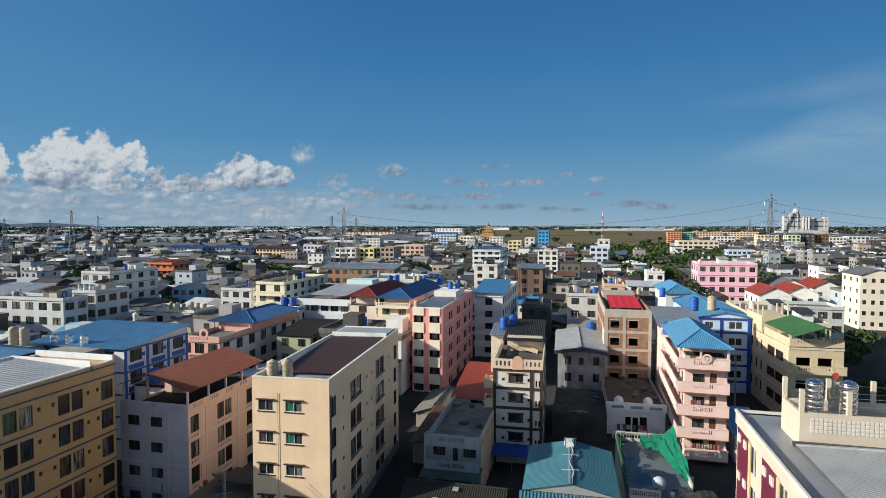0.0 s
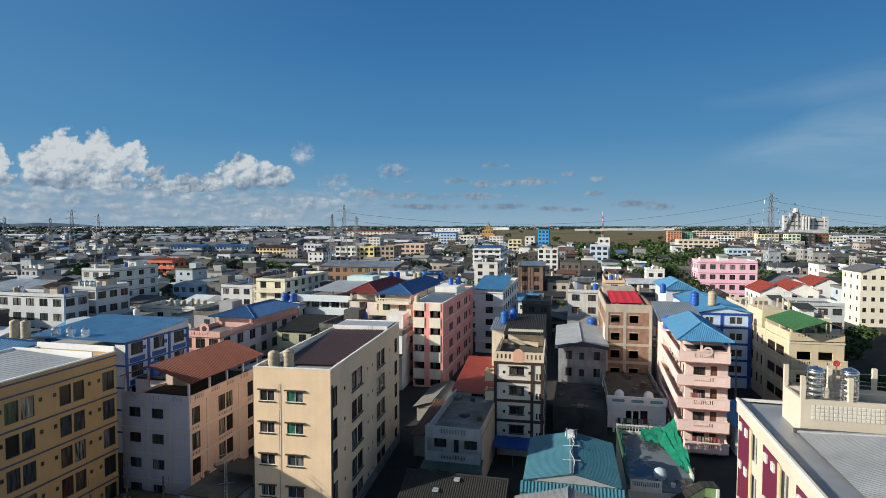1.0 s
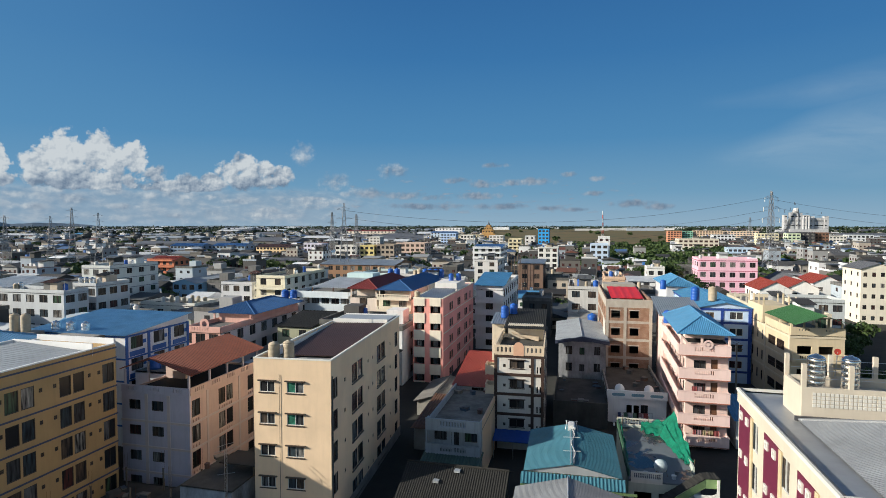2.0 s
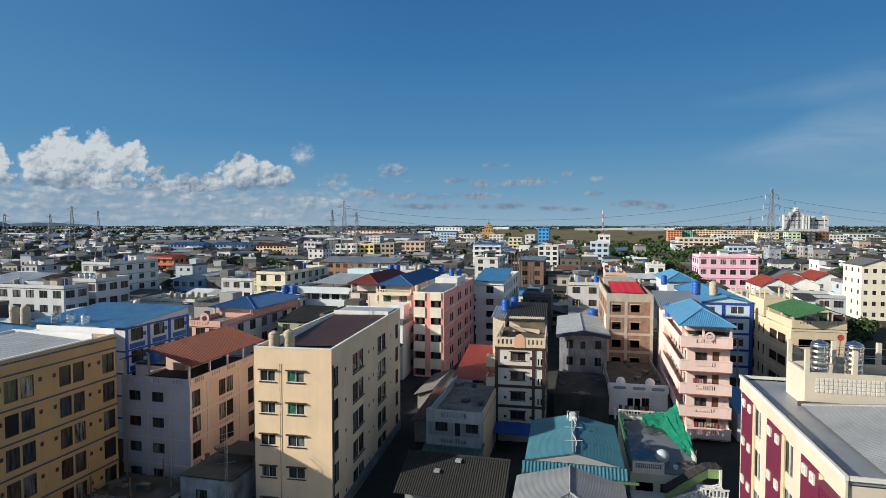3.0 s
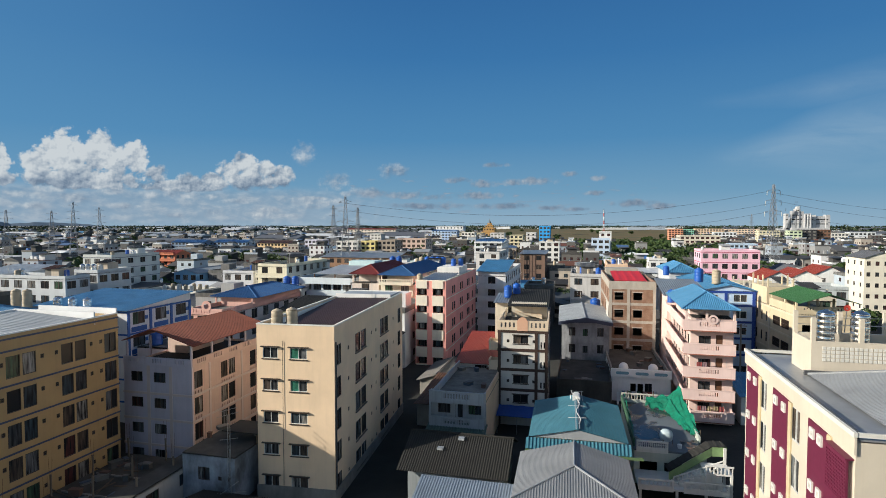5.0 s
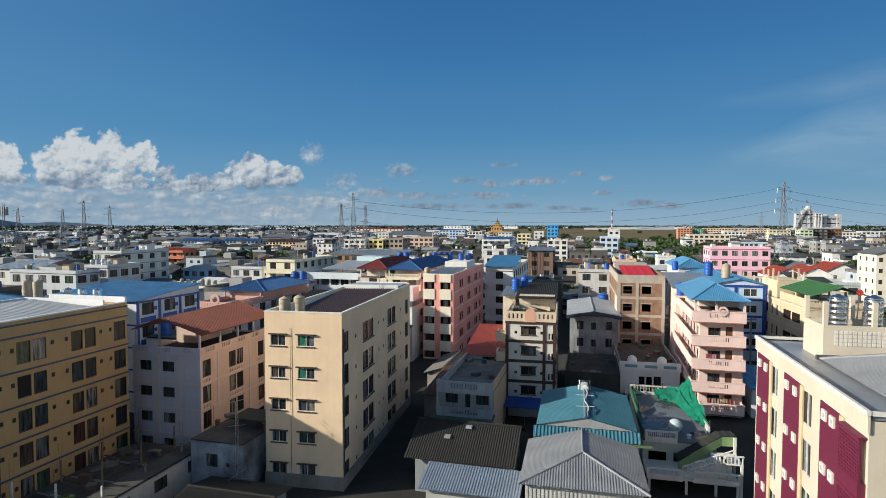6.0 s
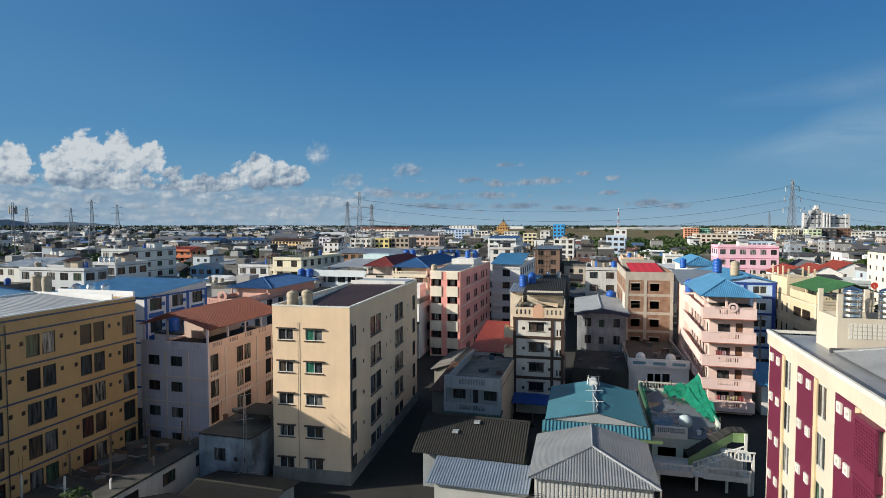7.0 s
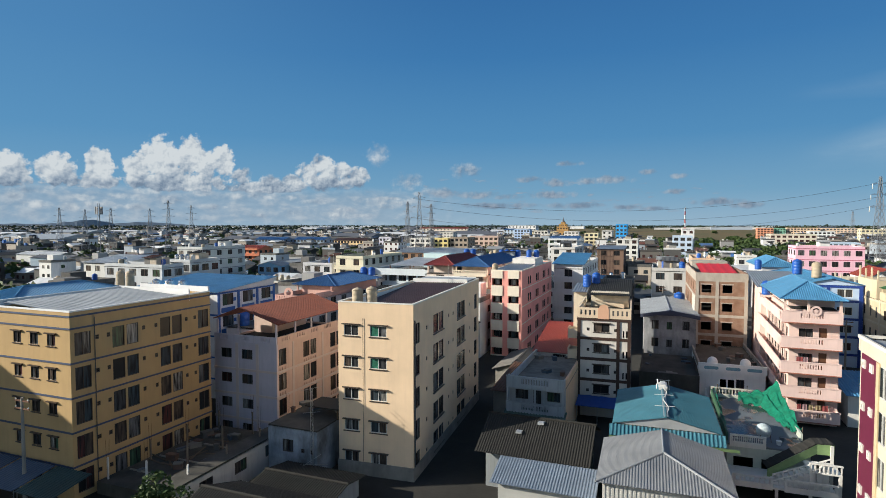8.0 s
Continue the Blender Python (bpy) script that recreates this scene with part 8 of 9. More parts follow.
def cable(p, q, sag, r=0.05):
    t = thing("power_line", 0, 0, 0, "thin sagging overhead power line between pylons", "power line", "power lines")
    bm = bmesh.new()
    p, q = Vector(p), Vector(q)
    pts = [p.lerp(q, i / 24) - Vector((0, 0, sag * 4 * (i / 24) * (1 - i / 24))) for i in range(25)]
    tube(bm, pts, r, 3)
    part("wire", bm, M_PIPE, t)


for s, z1, z2 in ((-3.0, 38.3, 32.4), (3.0, 33.7, 28.6), (-3.6, 28.8, 24.4)):
    cable((PR[0] + s, PR[1] + s * 0.36, z1), (PL[0] + s, PL[1], z2), 8, 0.055)
    cable((PR[0] + s, PR[1] + s * 0.36, z1), (PR[0] + 190, PR[1] + 130, z1 - 6), 6, 0.06)

# red and white radio mast
mast = thing("radio_mast", *polar(-1.9, 900), 0, "slender red and white radio mast with a white base", "radio mast")
MW, MR = plain("mast_white", (0.7, 0.7, 0.7), 0.6), plain("mast_red", (0.5, 0.06, 0.04), 0.6)
for k in range(8):
    bm = bmesh.new()
    r = 2.2 * (1 - k / 9)
    for c in range(3):
        a, b = 2 * math.pi * c / 3, 2 * math.pi * (c + 1) / 3
        beam(bm, (r * math.cos(a), r * math.sin(a), 5.8 * k), (r * 0.88 * math.cos(a), r * 0.88 * math.sin(a), 5.8 * (k + 1)), 0.28)
        beam(bm, (r * math.cos(a), r * math.sin(a), 5.8 * k), (r * 0.88 * math.cos(b), r * 0.88 * math.sin(b), 5.8 * (k + 1)), 0.2)
    part("mast_section", bm, MW if k % 2 else MR, mast)
# telephone mast with antenna panels
ph = thing("phone_mast", *polar(52.4, 300), 0, "dark lattice phone mast with antenna panels at the top", "phone mast")
bm = bmesh.new()
for c in range(3):
    a = 2 * math.pi * c / 3
    beam(bm, (0.9 * math.cos(a), 0.9 * math.sin(a), 0), (0.4 * math.cos(a), 0.4 * math.sin(a), 31), 0.1)
for k in range(16):
    a, b = 2 * math.pi * k / 3, 2 * math.pi * (k + 1) / 3
    beam(bm, (0.7 * math.cos(a), 0.7 * math.sin(a), 1.9 * k), (0.7 * math.cos(b), 0.7 * math.sin(b), 1.9 * (k + 1)), 0.07)
part("mast", bm, M_LATTICE, ph)
for c in range(6):
    bm = bmesh.new()
    a = 2 * math.pi * c / 6
    box(bm, (1.3 * math.cos(a) - 0.2, 1.3 * math.sin(a) - 0.2, 26), (1.3 * math.cos(a) + 0.2, 1.3 * math.sin(a) + 0.2, 29.5))
    part("antenna_panel", bm, M_LATTICE, ph)
# stepped golden tower house
pg = thing("tower_house", *polar(9.2, 880), 0, "golden-yellow stepped tower house with a dark spire", "building")
GOLD = plaster("golden_paint", (0.52, 0.31, 0.12), 0.25)
for k, (w, z0, z1) in enumerate(((22, 0, 12), (17, 12, 18), (11, 18, 22), (6, 22, 25))):
    bm = bmesh.new()
    box(bm, (-w / 2, -w / 2, z0), (w / 2, w / 2, z1))
    box(bm, (-w / 2 - 0.5, -w / 2 - 0.5, z1 - 0.8), (w / 2 + 0.5, w / 2 + 0.5, z1))
    part("tier", bm, GOLD, pg)
    for i in range(4):
        u = -w / 2 + w * (i + 0.5) / 4
        bm = bmesh.new()
        box(bm, (u - w * 0.06, -w / 2 - 0.1, z0 + (z1 - z0) * 0.35), (u + w * 0.06, -w / 2 + 0.1, z1 - (z1 - z0) * 0.3))
        part("window", bm, M_GLASS, pg)
bm = bmesh.new()
lathe(bm, [(2.2, 25), (1.8, 27), (0.8, 28), (0.5, 30), (0.1, 32.5)], sides=8)
part("spire", bm, M_PIPE, pg)
# concrete batching works on the skyline
cw = thing("cement_works", *polar(-17.2, 1350), 0, "grey concrete works with silos, gallery and stepped towers on the skyline", "factory")
WORKS = [concrete("works_concrete", c, times(c, 0.5), 0.5) for c in ((0.50, 0.50, 0.51), (0.62, 0.62, 0.62), (0.42, 0.43, 0.45))]
for i, (x0, x1, y0, h) in enumerate(((0, 5, 0, 50), (5.5, 9, 4, 40), (10, 17, 0, 56), (17.2, 25, 2, 61), (19, 23, 1, 66), (25.2, 31, 3, 55), (31.2, 42, 0, 50), (42.2, 50, 1, 47), (50.2, 66, 3, 44), (66.2, 73, 0, 47), (-12, -1, 2, 16), (73.5, 95, 2, 12), (8, 70, -9, 18))):
    x0, x1, h = x0 * 1.1, x1 * 1.1, h * 0.9
    bm = bmesh.new()
    box(bm, (x0, y0, 0), (x1, y0 + 14 - i % 3, h))
    blk = part("block", bm, WORKS[i % 3], cw)
    for k in range(int(h / 9)):
        # near-black slabs stand in for shaded openings
        bm = bmesh.new()
        box(bm, (x0 + 0.8, y0 - 0.2, 5 + 9 * k), (x1 - 0.8 - (i % 2) * (x1 - x0) * 0.4, y0 - 0.02, 6.8 + 9 * k))
        put("opening", mesh_of("opening", bm, M_ROOMDARK), blk)
for i, x in enumerate((34, 39, 44)):
    bm = bmesh.new()
    lathe(bm, [(2.3, 0), (2.3, 40 - 2 * (i // 3)), (0.5, 43 - 2 * (i // 3))], x, -4, 12)
    part("silo", bm, WORKS[0], cw)
bm = bmesh.new()
beam(bm, (-6, -3, 6), (14, -3, 52), 1.2)
part("conveyor", bm, WORKS[2], cw)
for i in range(6):
    bm = bmesh.new()
    x = (2, 13, 20, 22, 28, 69)[i]
    beam(bm, (x, 6, (50, 56, 66, 66, 55, 47)[i]), (x, 6, (56, 60, 71, 70, 60, 51)[i]), 0.4)
    part("vent_pipe", bm, M_PIPE, cw)
# ---- hills and the far sky with its clouds ----
hills = thing("far_hills", 0, 0, 0, "faint blue-grey hills on the horizon", "hills", kind="structure")
bm = bmesh.new()
for a0, a1, top in ((44, 62, 62), (30, 46, 26)):
    n = 60
    lo, hi = [], []
    for i in range(n + 1):
        az = a0 + (a1 - a0) * i / n
        k = math.sin(math.pi * i / n) ** 0.8
        hgt = top * k * (0.6 + 0.5 * noise.noise(Vector((az * 0.35, 1.3, 0))) + 0.2 * noise.noise(Vector((az * 1.3, 4, 0))))
        x, y = polar(az, 4800)
        lo.append(bm.verts.new((x, y, -2)))
        hi.append(bm.verts.new((*polar(az, 4860), max(1, hgt))))
    for i in range(n):
        bm.faces.new((lo[i], hi[i], hi[i + 1], lo[i + 1]))
part("ridge", bm, plain("hazy_hill", (0.16, 0.21, 0.27), 1.0), hills)

# far sky: haze, cumulus and thin cloud on a wall of air behind everything; its map counts degrees of bearing and of height
veil = thing("sky_haze", 0, 0, 0, "pale blue haze and white cumulus above the horizon", "sky", kind="structure")
VM = bpy.data.materials.new("sky_veil")
VM.use_nodes = True
N, L = VM.node_tree.nodes, VM.node_tree.links
N.clear()


def math_node(op, a, b=0.0, clamp=False):
    n = N.new("ShaderNodeMath")
    n.operation, n.use_clamp = op, clamp
    for s, v in zip(n.inputs, (a, b)):
        if isinstance(v, (int, float)):
            s.default_value = v
        else:
            L.new(v, s)
    return n.outputs[0]


def smooth(v, lo, hi, a=0.0, b=1.0):
    n = N.new("ShaderNodeMapRange")
    n.interpolation_type = "SMOOTHSTEP"
    for key, x in (("From Min", lo), ("From Max", hi), ("To Min", a), ("To Max", b)):
        n.inputs[key].default_value = x
    L.new(v, n.inputs["Value"])
    return n.outputs[0]


uv = N.new("ShaderNodeUVMap").outputs[0]
sep = N.new("ShaderNodeSeparateXYZ")
L.new(uv, sep.inputs[0])
AZ, EL = sep.outputs[0], sep.outputs[1]


def cloud_noise(shift, scale, stretch, detail, rough, distortion=0.0):
    mp = N.new("ShaderNodeMapping")
    mp.inputs["Location"].default_value = shift
    mp.inputs["Scale"].default_value = stretch
    L.new(uv, mp.inputs["Vector"])
    n = N.new("ShaderNodeTexNoise")
    n.inputs["Scale"].default_value, n.inputs["Detail"].default_value, n.inputs["Roughness"].default_value = scale, detail, rough
    n.inputs["Distortion"].default_value = distortion
    L.new(mp.outputs[0], n.inputs["Vector"])
    return n.outputs["Fac"]


def lump(az, el, ra, re):
    """Falls from 1 at the middle of an ellipse to 0 at its rim."""
    u = math_node("DIVIDE", math_node("SUBTRACT", AZ, az), ra)
    v = math_node("DIVIDE", math_node("SUBTRACT", EL, el), re)
    r = math_node("ADD", math_node("MULTIPLY", u, u), math_node("MULTIPLY", v, v))
    return math_node("SUBTRACT", 1.0, r)


def puff(shift, scale=1.0):
    """Cauliflower height: round cells at several sizes, roughened by fine noise."""
    mp = N.new("ShaderNodeMapping")
    mp.inputs["Location"].default_value = shift
    L.new(uv, mp.inputs["Vector"])
    wob = N.new("ShaderNodeTexNoise")
    wob.inputs["Scale"].default_value, wob.inputs["Detail"].default_value = 1.3 * scale, 6
    L.new(mp.outputs[0], wob.inputs["Vector"])
    mixv = N.new("ShaderNodeMix")
    mixv.data_type = "VECTOR"
    mixv.inputs[0].default_value = 0.55
    L.new(mp.outputs[0], mixv.inputs[4])
    addv = N.new("ShaderNodeVectorMath")
    L.new(mp.outputs[0], addv.inputs[0])
    L.new(wob.outputs["Color"], addv.inputs[1])
    L.new(addv.outputs[0], mixv.inputs[5])
    vo = N.new("ShaderNodeTexVoronoi")
    vo.voronoi_dimensions, vo.feature = "2D", "SMOOTH_F1"
    vo.inputs["Scale"].default_value, vo.inputs["Detail"].default_value, vo.inputs["Roughness"].default_value = 0.62 * scale, 3.0, 0.5
    vo.inputs["Smoothness"].default_value = 0.35
    L.new(mixv.outputs[1], vo.inputs["Vector"])
    return math_node("ADD", math_node("MULTIPLY", math_node("SUBTRACT", 1.0, vo.outputs["Distance"]), 0.62), math_node("MULTIPLY", wob.outputs["Fac"], 0.38))


def layer(lumps, base, seed, soft, height=2.4, low=0.18, high=0.78):
    """Cumulus: lumps broken up by billows of two sizes, flat below, lit from the upper left."""
    mask = None
    for l in lumps:
        m = lump(*l)
        mask = m if mask is None else math_node("MAXIMUM", mask, m)
    mask = math_node("MAXIMUM", mask, -1.2)
    n1, n2 = puff((seed, 0, 0)), puff((seed + 0.22, 0.30, 0))
    m1, m2 = puff((seed + 7, 0, 0), 2.1), puff((seed + 7.1, 0.14, 0), 2.1)
    fray = cloud_noise((seed + 11, 0, 0), 1.5, (1, 1.15, 1), 9, 0.62, 0.3)
    bill = math_node("ADD", math_node("MULTIPLY", math_node("SUBTRACT", n1, 0.36), 1.15), math_node("MULTIPLY", math_node("SUBTRACT", m1, 0.42), 0.6))
    bill = math_node("ADD", bill, math_node("MULTIPLY", math_node("SUBTRACT", fray, 0.5), 0.6))
    d = math_node("ADD", mask, bill)
    d = math_node("SUBTRACT", d, smooth(EL, base + 0.6, base - 0.6, 0.0, 1.1))
    alpha = smooth(d, 0.0, soft)
    f1, f2 = puff((seed + 3, 0, 0), 0.5), puff((seed + 3.45, 0.55, 0), 0.5)
    lit = math_node("ADD", math_node("MULTIPLY", math_node("SUBTRACT", n1, n2), 1.2), math_node("MULTIPLY", math_node("SUBTRACT", m1, m2), 0.55))
    lit = math_node("ADD", lit, math_node("MULTIPLY", math_node("SUBTRACT", f1, f2), 1.3))
    lit = math_node("ADD", lit, math_node("MULTIPLY", math_node("SUBTRACT", fray, 0.5), 0.35))
    lit = math_node("ADD", lit, smooth(EL, base - 0.1, base + height, low, high))
    return alpha, lit


big = ((47.4, 5.6, 2.2, 2.5), (45.0, 5.8, 1.6, 2.3), (43.8, 5.2, 1.5, 2.1), (42.3, 5.9, 1.2, 1.7), (49.3, 4.6, 1.7, 1.5), (46.0, 4.1, 4.8, 1.5), (52.2, 5.0, 1.2, 1.7), (52.6, 3.6, 2.2, 0.9), (55.2, 4.4, 1.8, 1.6), (59.5, 4.2, 3.0, 2.2))
small = ((40.4, 4.5, 1.2, 1.0), (38.1, 4.2, 1.3, 0.8), (34.6, 4.9, 1.2, 1.1), (33.0, 5.5, 1.5, 1.5), (31.2, 5.0, 1.3, 1.2), (29.6, 4.6, 1.2, 1.3), (32.4, 4.2, 3.9, 1.25), (38.6, 3.5, 4.5, 0.8), (35.6, 4.0, 2.0, 0.9), )
bits = ((9.8, 4.0, 0.9, 0.32), (7.0, 4.15, 0.9, 0.25), (4.6, 4.25, 1.3, 0.3), (1.3, 4.9, 0.5, 0.22), (-1.4, 4.45, 0.6, 0.2), (-1.1, 3.0, 0.8, 0.2), (-4.7, 2.0, 1.4, 0.28), (-6.9, 1.7, 0.9, 0.25), (10.2, 2.85, 1.5, 0.28), (8.0, 1.8, 2.2, 0.25), (12.4, 4.4, 1.0, 0.25), (8.4, 5.9, 0.9, 0.22), (14.8, 2.7, 1.0, 0.25), (3.1, 1.6, 0.9, 0.18), (0.7, 1.45, 0.9, 0.18), (17.5, 2.9, 1.6, 0.28), (15.5, 1.8, 2.5, 0.25), (21.0, 3.0, 1.5, 0.3))
a1, l1 = layer(big, 2.75, 3.7, 0.40, 2.5, 0.16, 0.92)
a2, l2 = layer(small, 2.75, 9.1, 0.60, 2.4, 0.08, 0.78)
a7, l7 = layer(((27.7, 6.8, 1.5, 1.3), (24.8, 4.3, 2.1, 1.1), (18.8, 5.3, 1.9, 0.95), (21.6, 3.3, 1.8, 0.5)), -3.0, 21.7, 1.5, 4.0, 0.0, 0.0)
l7 = math_node("ADD", math_node("MULTIPLY", l7, 0.8), smooth(AZ, 18.0, 27.0, 0.26, 0.52))
RS = random.Random(23)
rows = [(RS.uniform(23, 61), RS.choice((0.9, 1.5, 2.1, 2.6, 3.0)) + RS.uniform(-0.2, 0.2), RS.uniform(0.9, 2.3), RS.uniform(0.32, 0.6)) for _ in range(34)]
a8, l8 = layer(rows, -3.0, 31.3, 1.3, 4.0, 0.0, 0.0)
a8 = math_node("MULTIPLY", a8, 0.85)
l8 = math_node("ADD", math_node("MULTIPLY", l8, 0.75), smooth(EL, 0.2, 3.2, 0.42, 0.62))
a4, l4 = layer([(a, e, ra * 2.0, re * 1.7) for a, e, ra, re in bits], -3.0, 15.3, 1.2, 4.0, 0.0, 0.0)
l4 = math_node("ADD", math_node("MULTIPLY", l4, 0.5), smooth(EL, 1.0, 4.5, 0.10, 0.20))
# pale broken cloud deck towards the horizon: small puffs in rows
deck = cloud_noise((5.0, 0, 0), 1.0, (0.62, 1.15, 1), 8, 0.55, 0.15)
deck2 = cloud_noise((5.15, 0.30, 0), 1.0, (0.62, 1.15, 1), 8, 0.55, 0.15)
where = math_node("MULTIPLY", math_node("MULTIPLY", smooth(EL, 3.9, 2.4), smooth(EL, -0.3, 0.6, 0.5, 1.0)), smooth(AZ, 14.0, 31.0, 0.0, 1.0))
a3 = math_node("MULTIPLY", where, smooth(deck, 0.40, 0.64, 0.52, 0.80))
l3 = math_node("ADD", math_node("MULTIPLY", math_node("SUBTRACT", deck, deck2), 0.7), smooth(deck, 0.40, 0.66, 0.36, 0.52))
# grey scraps drawn out in streaks over the middle
scrap = cloud_noise((2.0, 0.4, 0), 1.0, (0.55, 2.3, 1), 7, 0.55, 0.2)
there = math_node("MULTIPLY", math_node("MULTIPLY", smooth(EL, 5.2, 3.4), smooth(EL, 0.5, 1.4)), math_node("MULTIPLY", smooth(AZ, 33.0, 22.0), smooth(AZ, -9.0, 2.0)))
a6 = math_node("MULTIPLY", there, smooth(scrap, 0.56, 0.70, 0.0, 0.75))
l6 = math_node("ADD", smooth(scrap, 0.56, 0.8, 0.12, 0.5), smooth(EL, 0.5, 4.0, 0.06, 0.0))
# high thin veil on the east side: two bands that widen outwards
wisp = cloud_noise((3, 1, 0), 0.16, (0.7, 2.2, 1), 8, 0.6, 0.5)


def band(el, slope, thin, wide):
    mid = math_node("ADD", el, math_node("MULTIPLY", math_node("SUBTRACT", -13.5, AZ), slope))
    off = math_node("ABSOLUTE", math_node("SUBTRACT", EL, mid))
    half = smooth(AZ, -12.0, -25.0, thin, wide)
    return math_node("MULTIPLY", math_node("SUBTRACT", 1.0, math_node("DIVIDE", off, half), True), smooth(AZ, -9.0, -19.0))


veils = math_node("MAXIMUM", band(6.0, 0.13, 1.5, 4.4), math_node("MULTIPLY", band(10.9, 0.03, 0.8, 2.2), 0.5))
a5 = math_node("MULTIPLY", math_node("MULTIPLY", veils, smooth(wisp, 0.25, 0.72, 0.3, 1.0)), 0.46)
haze = smooth(EL, 30.0, -1.0, 0.95, 0.99)


def tone(lit):
    r = N.new("ShaderNodeValToRGB")
    e = r.color_ramp.elements
    e[0].position, e[0].color = 0.0, (0.20, 0.26, 0.35, 1)
    e[1].position, e[1].color = 1.0, (0.74, 0.74, 0.74, 1)
    m = e.new(0.42)
    m.color = (0.40, 0.45, 0.52, 1)
    L.new(lit, r.inputs["Fac"])
    return r.outputs["Color"]


def over(fac, under, top):
    x = N.new("ShaderNodeMix")
    x.data_type = "RGBA"
    L.new(fac, x.inputs[0])
    for s, v in ((x.inputs[6], under), (x.inputs[7], top)):
        if isinstance(v, tuple):
            s.default_value = (*v, 1)
        else:
            L.new(v, s)
    return x.outputs[2]


sky_ramp = N.new("ShaderNodeValToRGB")
e = sky_ramp.color_ramp.elements
e[0].position, e[0].color = 0.0, (0.36, 0.49, 0.60, 1)
e[1].position, e[1].color = 1.0, (0.034, 0.135, 0.35, 1)
for pos, c in ((0.12, (0.21, 0.39, 0.555, 1)), (0.32, (0.105, 0.285, 0.51, 1)), (0.62, (0.057, 0.20, 0.44, 1))):
    e.new(pos).color = c
lin = N.new("ShaderNodeMapRange")
lin.inputs["From Max"].default_value = 26.0
L.new(EL, lin.inputs["Value"])
L.new(lin.outputs[0], sky_ramp.inputs["Fac"])
col = over(math_node("MULTIPLY", smooth(AZ, 15.0, 62.0), 0.3), sky_ramp.outputs["Color"], (0.16, 0.36, 0.58))
al = haze
for a, c in ((a5, (0.50, 0.60, 0.68)), (a6, tone(l6)), (a4, tone(l4)), (a3, tone(l3)), (a8, tone(l8)), (a7, tone(l7)), (a2, tone(l2)), (a1, tone(l1))):
    col = over(a, col, c)
    al = math_node("MAXIMUM", al, a)
out = N.new("ShaderNodeOutputMaterial")
clear, glow, mx = N.new("ShaderNodeBsdfTransparent"), N.new("ShaderNodeEmission"), N.new("ShaderNodeMixShader")
L.new(col, glow.inputs["Color"])
glow.inputs["Strength"].default_value = 0.6
L.new(al, mx.inputs[0])
L.new(clear.outputs[0], mx.inputs[1])
L.new(glow.outputs[0], mx.inputs[2])
L.new(mx.outputs[0], out.inputs["Surface"])
bm = bmesh.new()
layer_uv = bm.loops.layers.uv.new("sky_map")
n = 90
DIST = 4900
els = (-1, 0, 1, 2, 3, 4, 6, 8, 10, 13, 16, 20, 24, 28, 32)
cols = [[bm.verts.new((*polar(-45 + 120 * i / n, DIST), 25 + DIST * math.tan(radians(z)))) for z in els] for i in range(n + 1)]
for i in range(n):
    for j in range(len(els) - 1):
        f = bm.faces.new((cols[i][j], cols[i][j + 1], cols[i + 1][j + 1], cols[i + 1][j]))
        for lp, (ii, jj) in zip(f.loops, ((i, j), (i, j + 1), (i + 1, j + 1), (i + 1, j))):
            lp[layer_uv].uv = (-45 + 120 * ii / n, els[jj])
vo = part("backdrop", bm, VM, veil)
vo.visible_shadow = False

# ---- rooftop clutter and small things ----
def pillar_stubs(parent, spots, z, h, material):
    for x, y in spots:
        bm = bmesh.new()
        box(bm, (x - 0.13, y - 0.13, z), (x + 0.13, y + 0.13, z + h))
        part("pillar_stub", bm, material, parent)


def roof_clutter(x0, y0, x1, y1, z, seed, tanks=3, sheds=1, poles=2, kinds=("beige", "drum", "steel", "white")):
    """Tanks, a sheet lean-to and poles scattered over a flat roof."""
    R = random.Random(seed)
    for i in range(tanks):
        tank(R.uniform(x0 + 0.8, x1 - 0.8), R.uniform(y0 + 1, y1 - 1), z, 0.5, R.uniform(1.2, 1.7), kinds[(i + seed) % len(kinds)])
    for i in range(sheds):
        w, d = R.uniform(2.2, 4.0), R.uniform(2.5, 4.5)
        x, y = R.uniform(x0 + 0.3, max(x0 + 0.4, x1 - w - 0.3)), R.uniform(y0 + 0.5, max(y0 + 0.6, y1 - d - 0.3))
        t = thing("roof_shed", x, y, z, "small lean-to with a weathered sheet roof on a flat roof", "shed", "rooftop sheds")
        bm = bmesh.new()
        box(bm, (0.15, 0.15, 0), (w - 0.15, d - 0.15, 2.0))
        part("wall", bm, LOWWALL[(seed + i) % 6], t)
        bm = bmesh.new()
        corrugated(bm, (-0.2, -0.4, 2.05), (w + 0.2, -0.4, 2.05), (w + 0.2, d + 0.2, 2.6), (-0.2, d + 0.2, 2.6), 0.25, 0.035)
        part("roof", bm, LOWROOF[(seed * 3 + i) % 7], t)
    for i in range(poles):
        antenna(R.uniform(x0 + 0.3, x1 - 0.3), R.uniform(y0 + 0.3, y1 - 0.3), z, R.uniform(2.2, 3.6), R.uniform(0, 180))


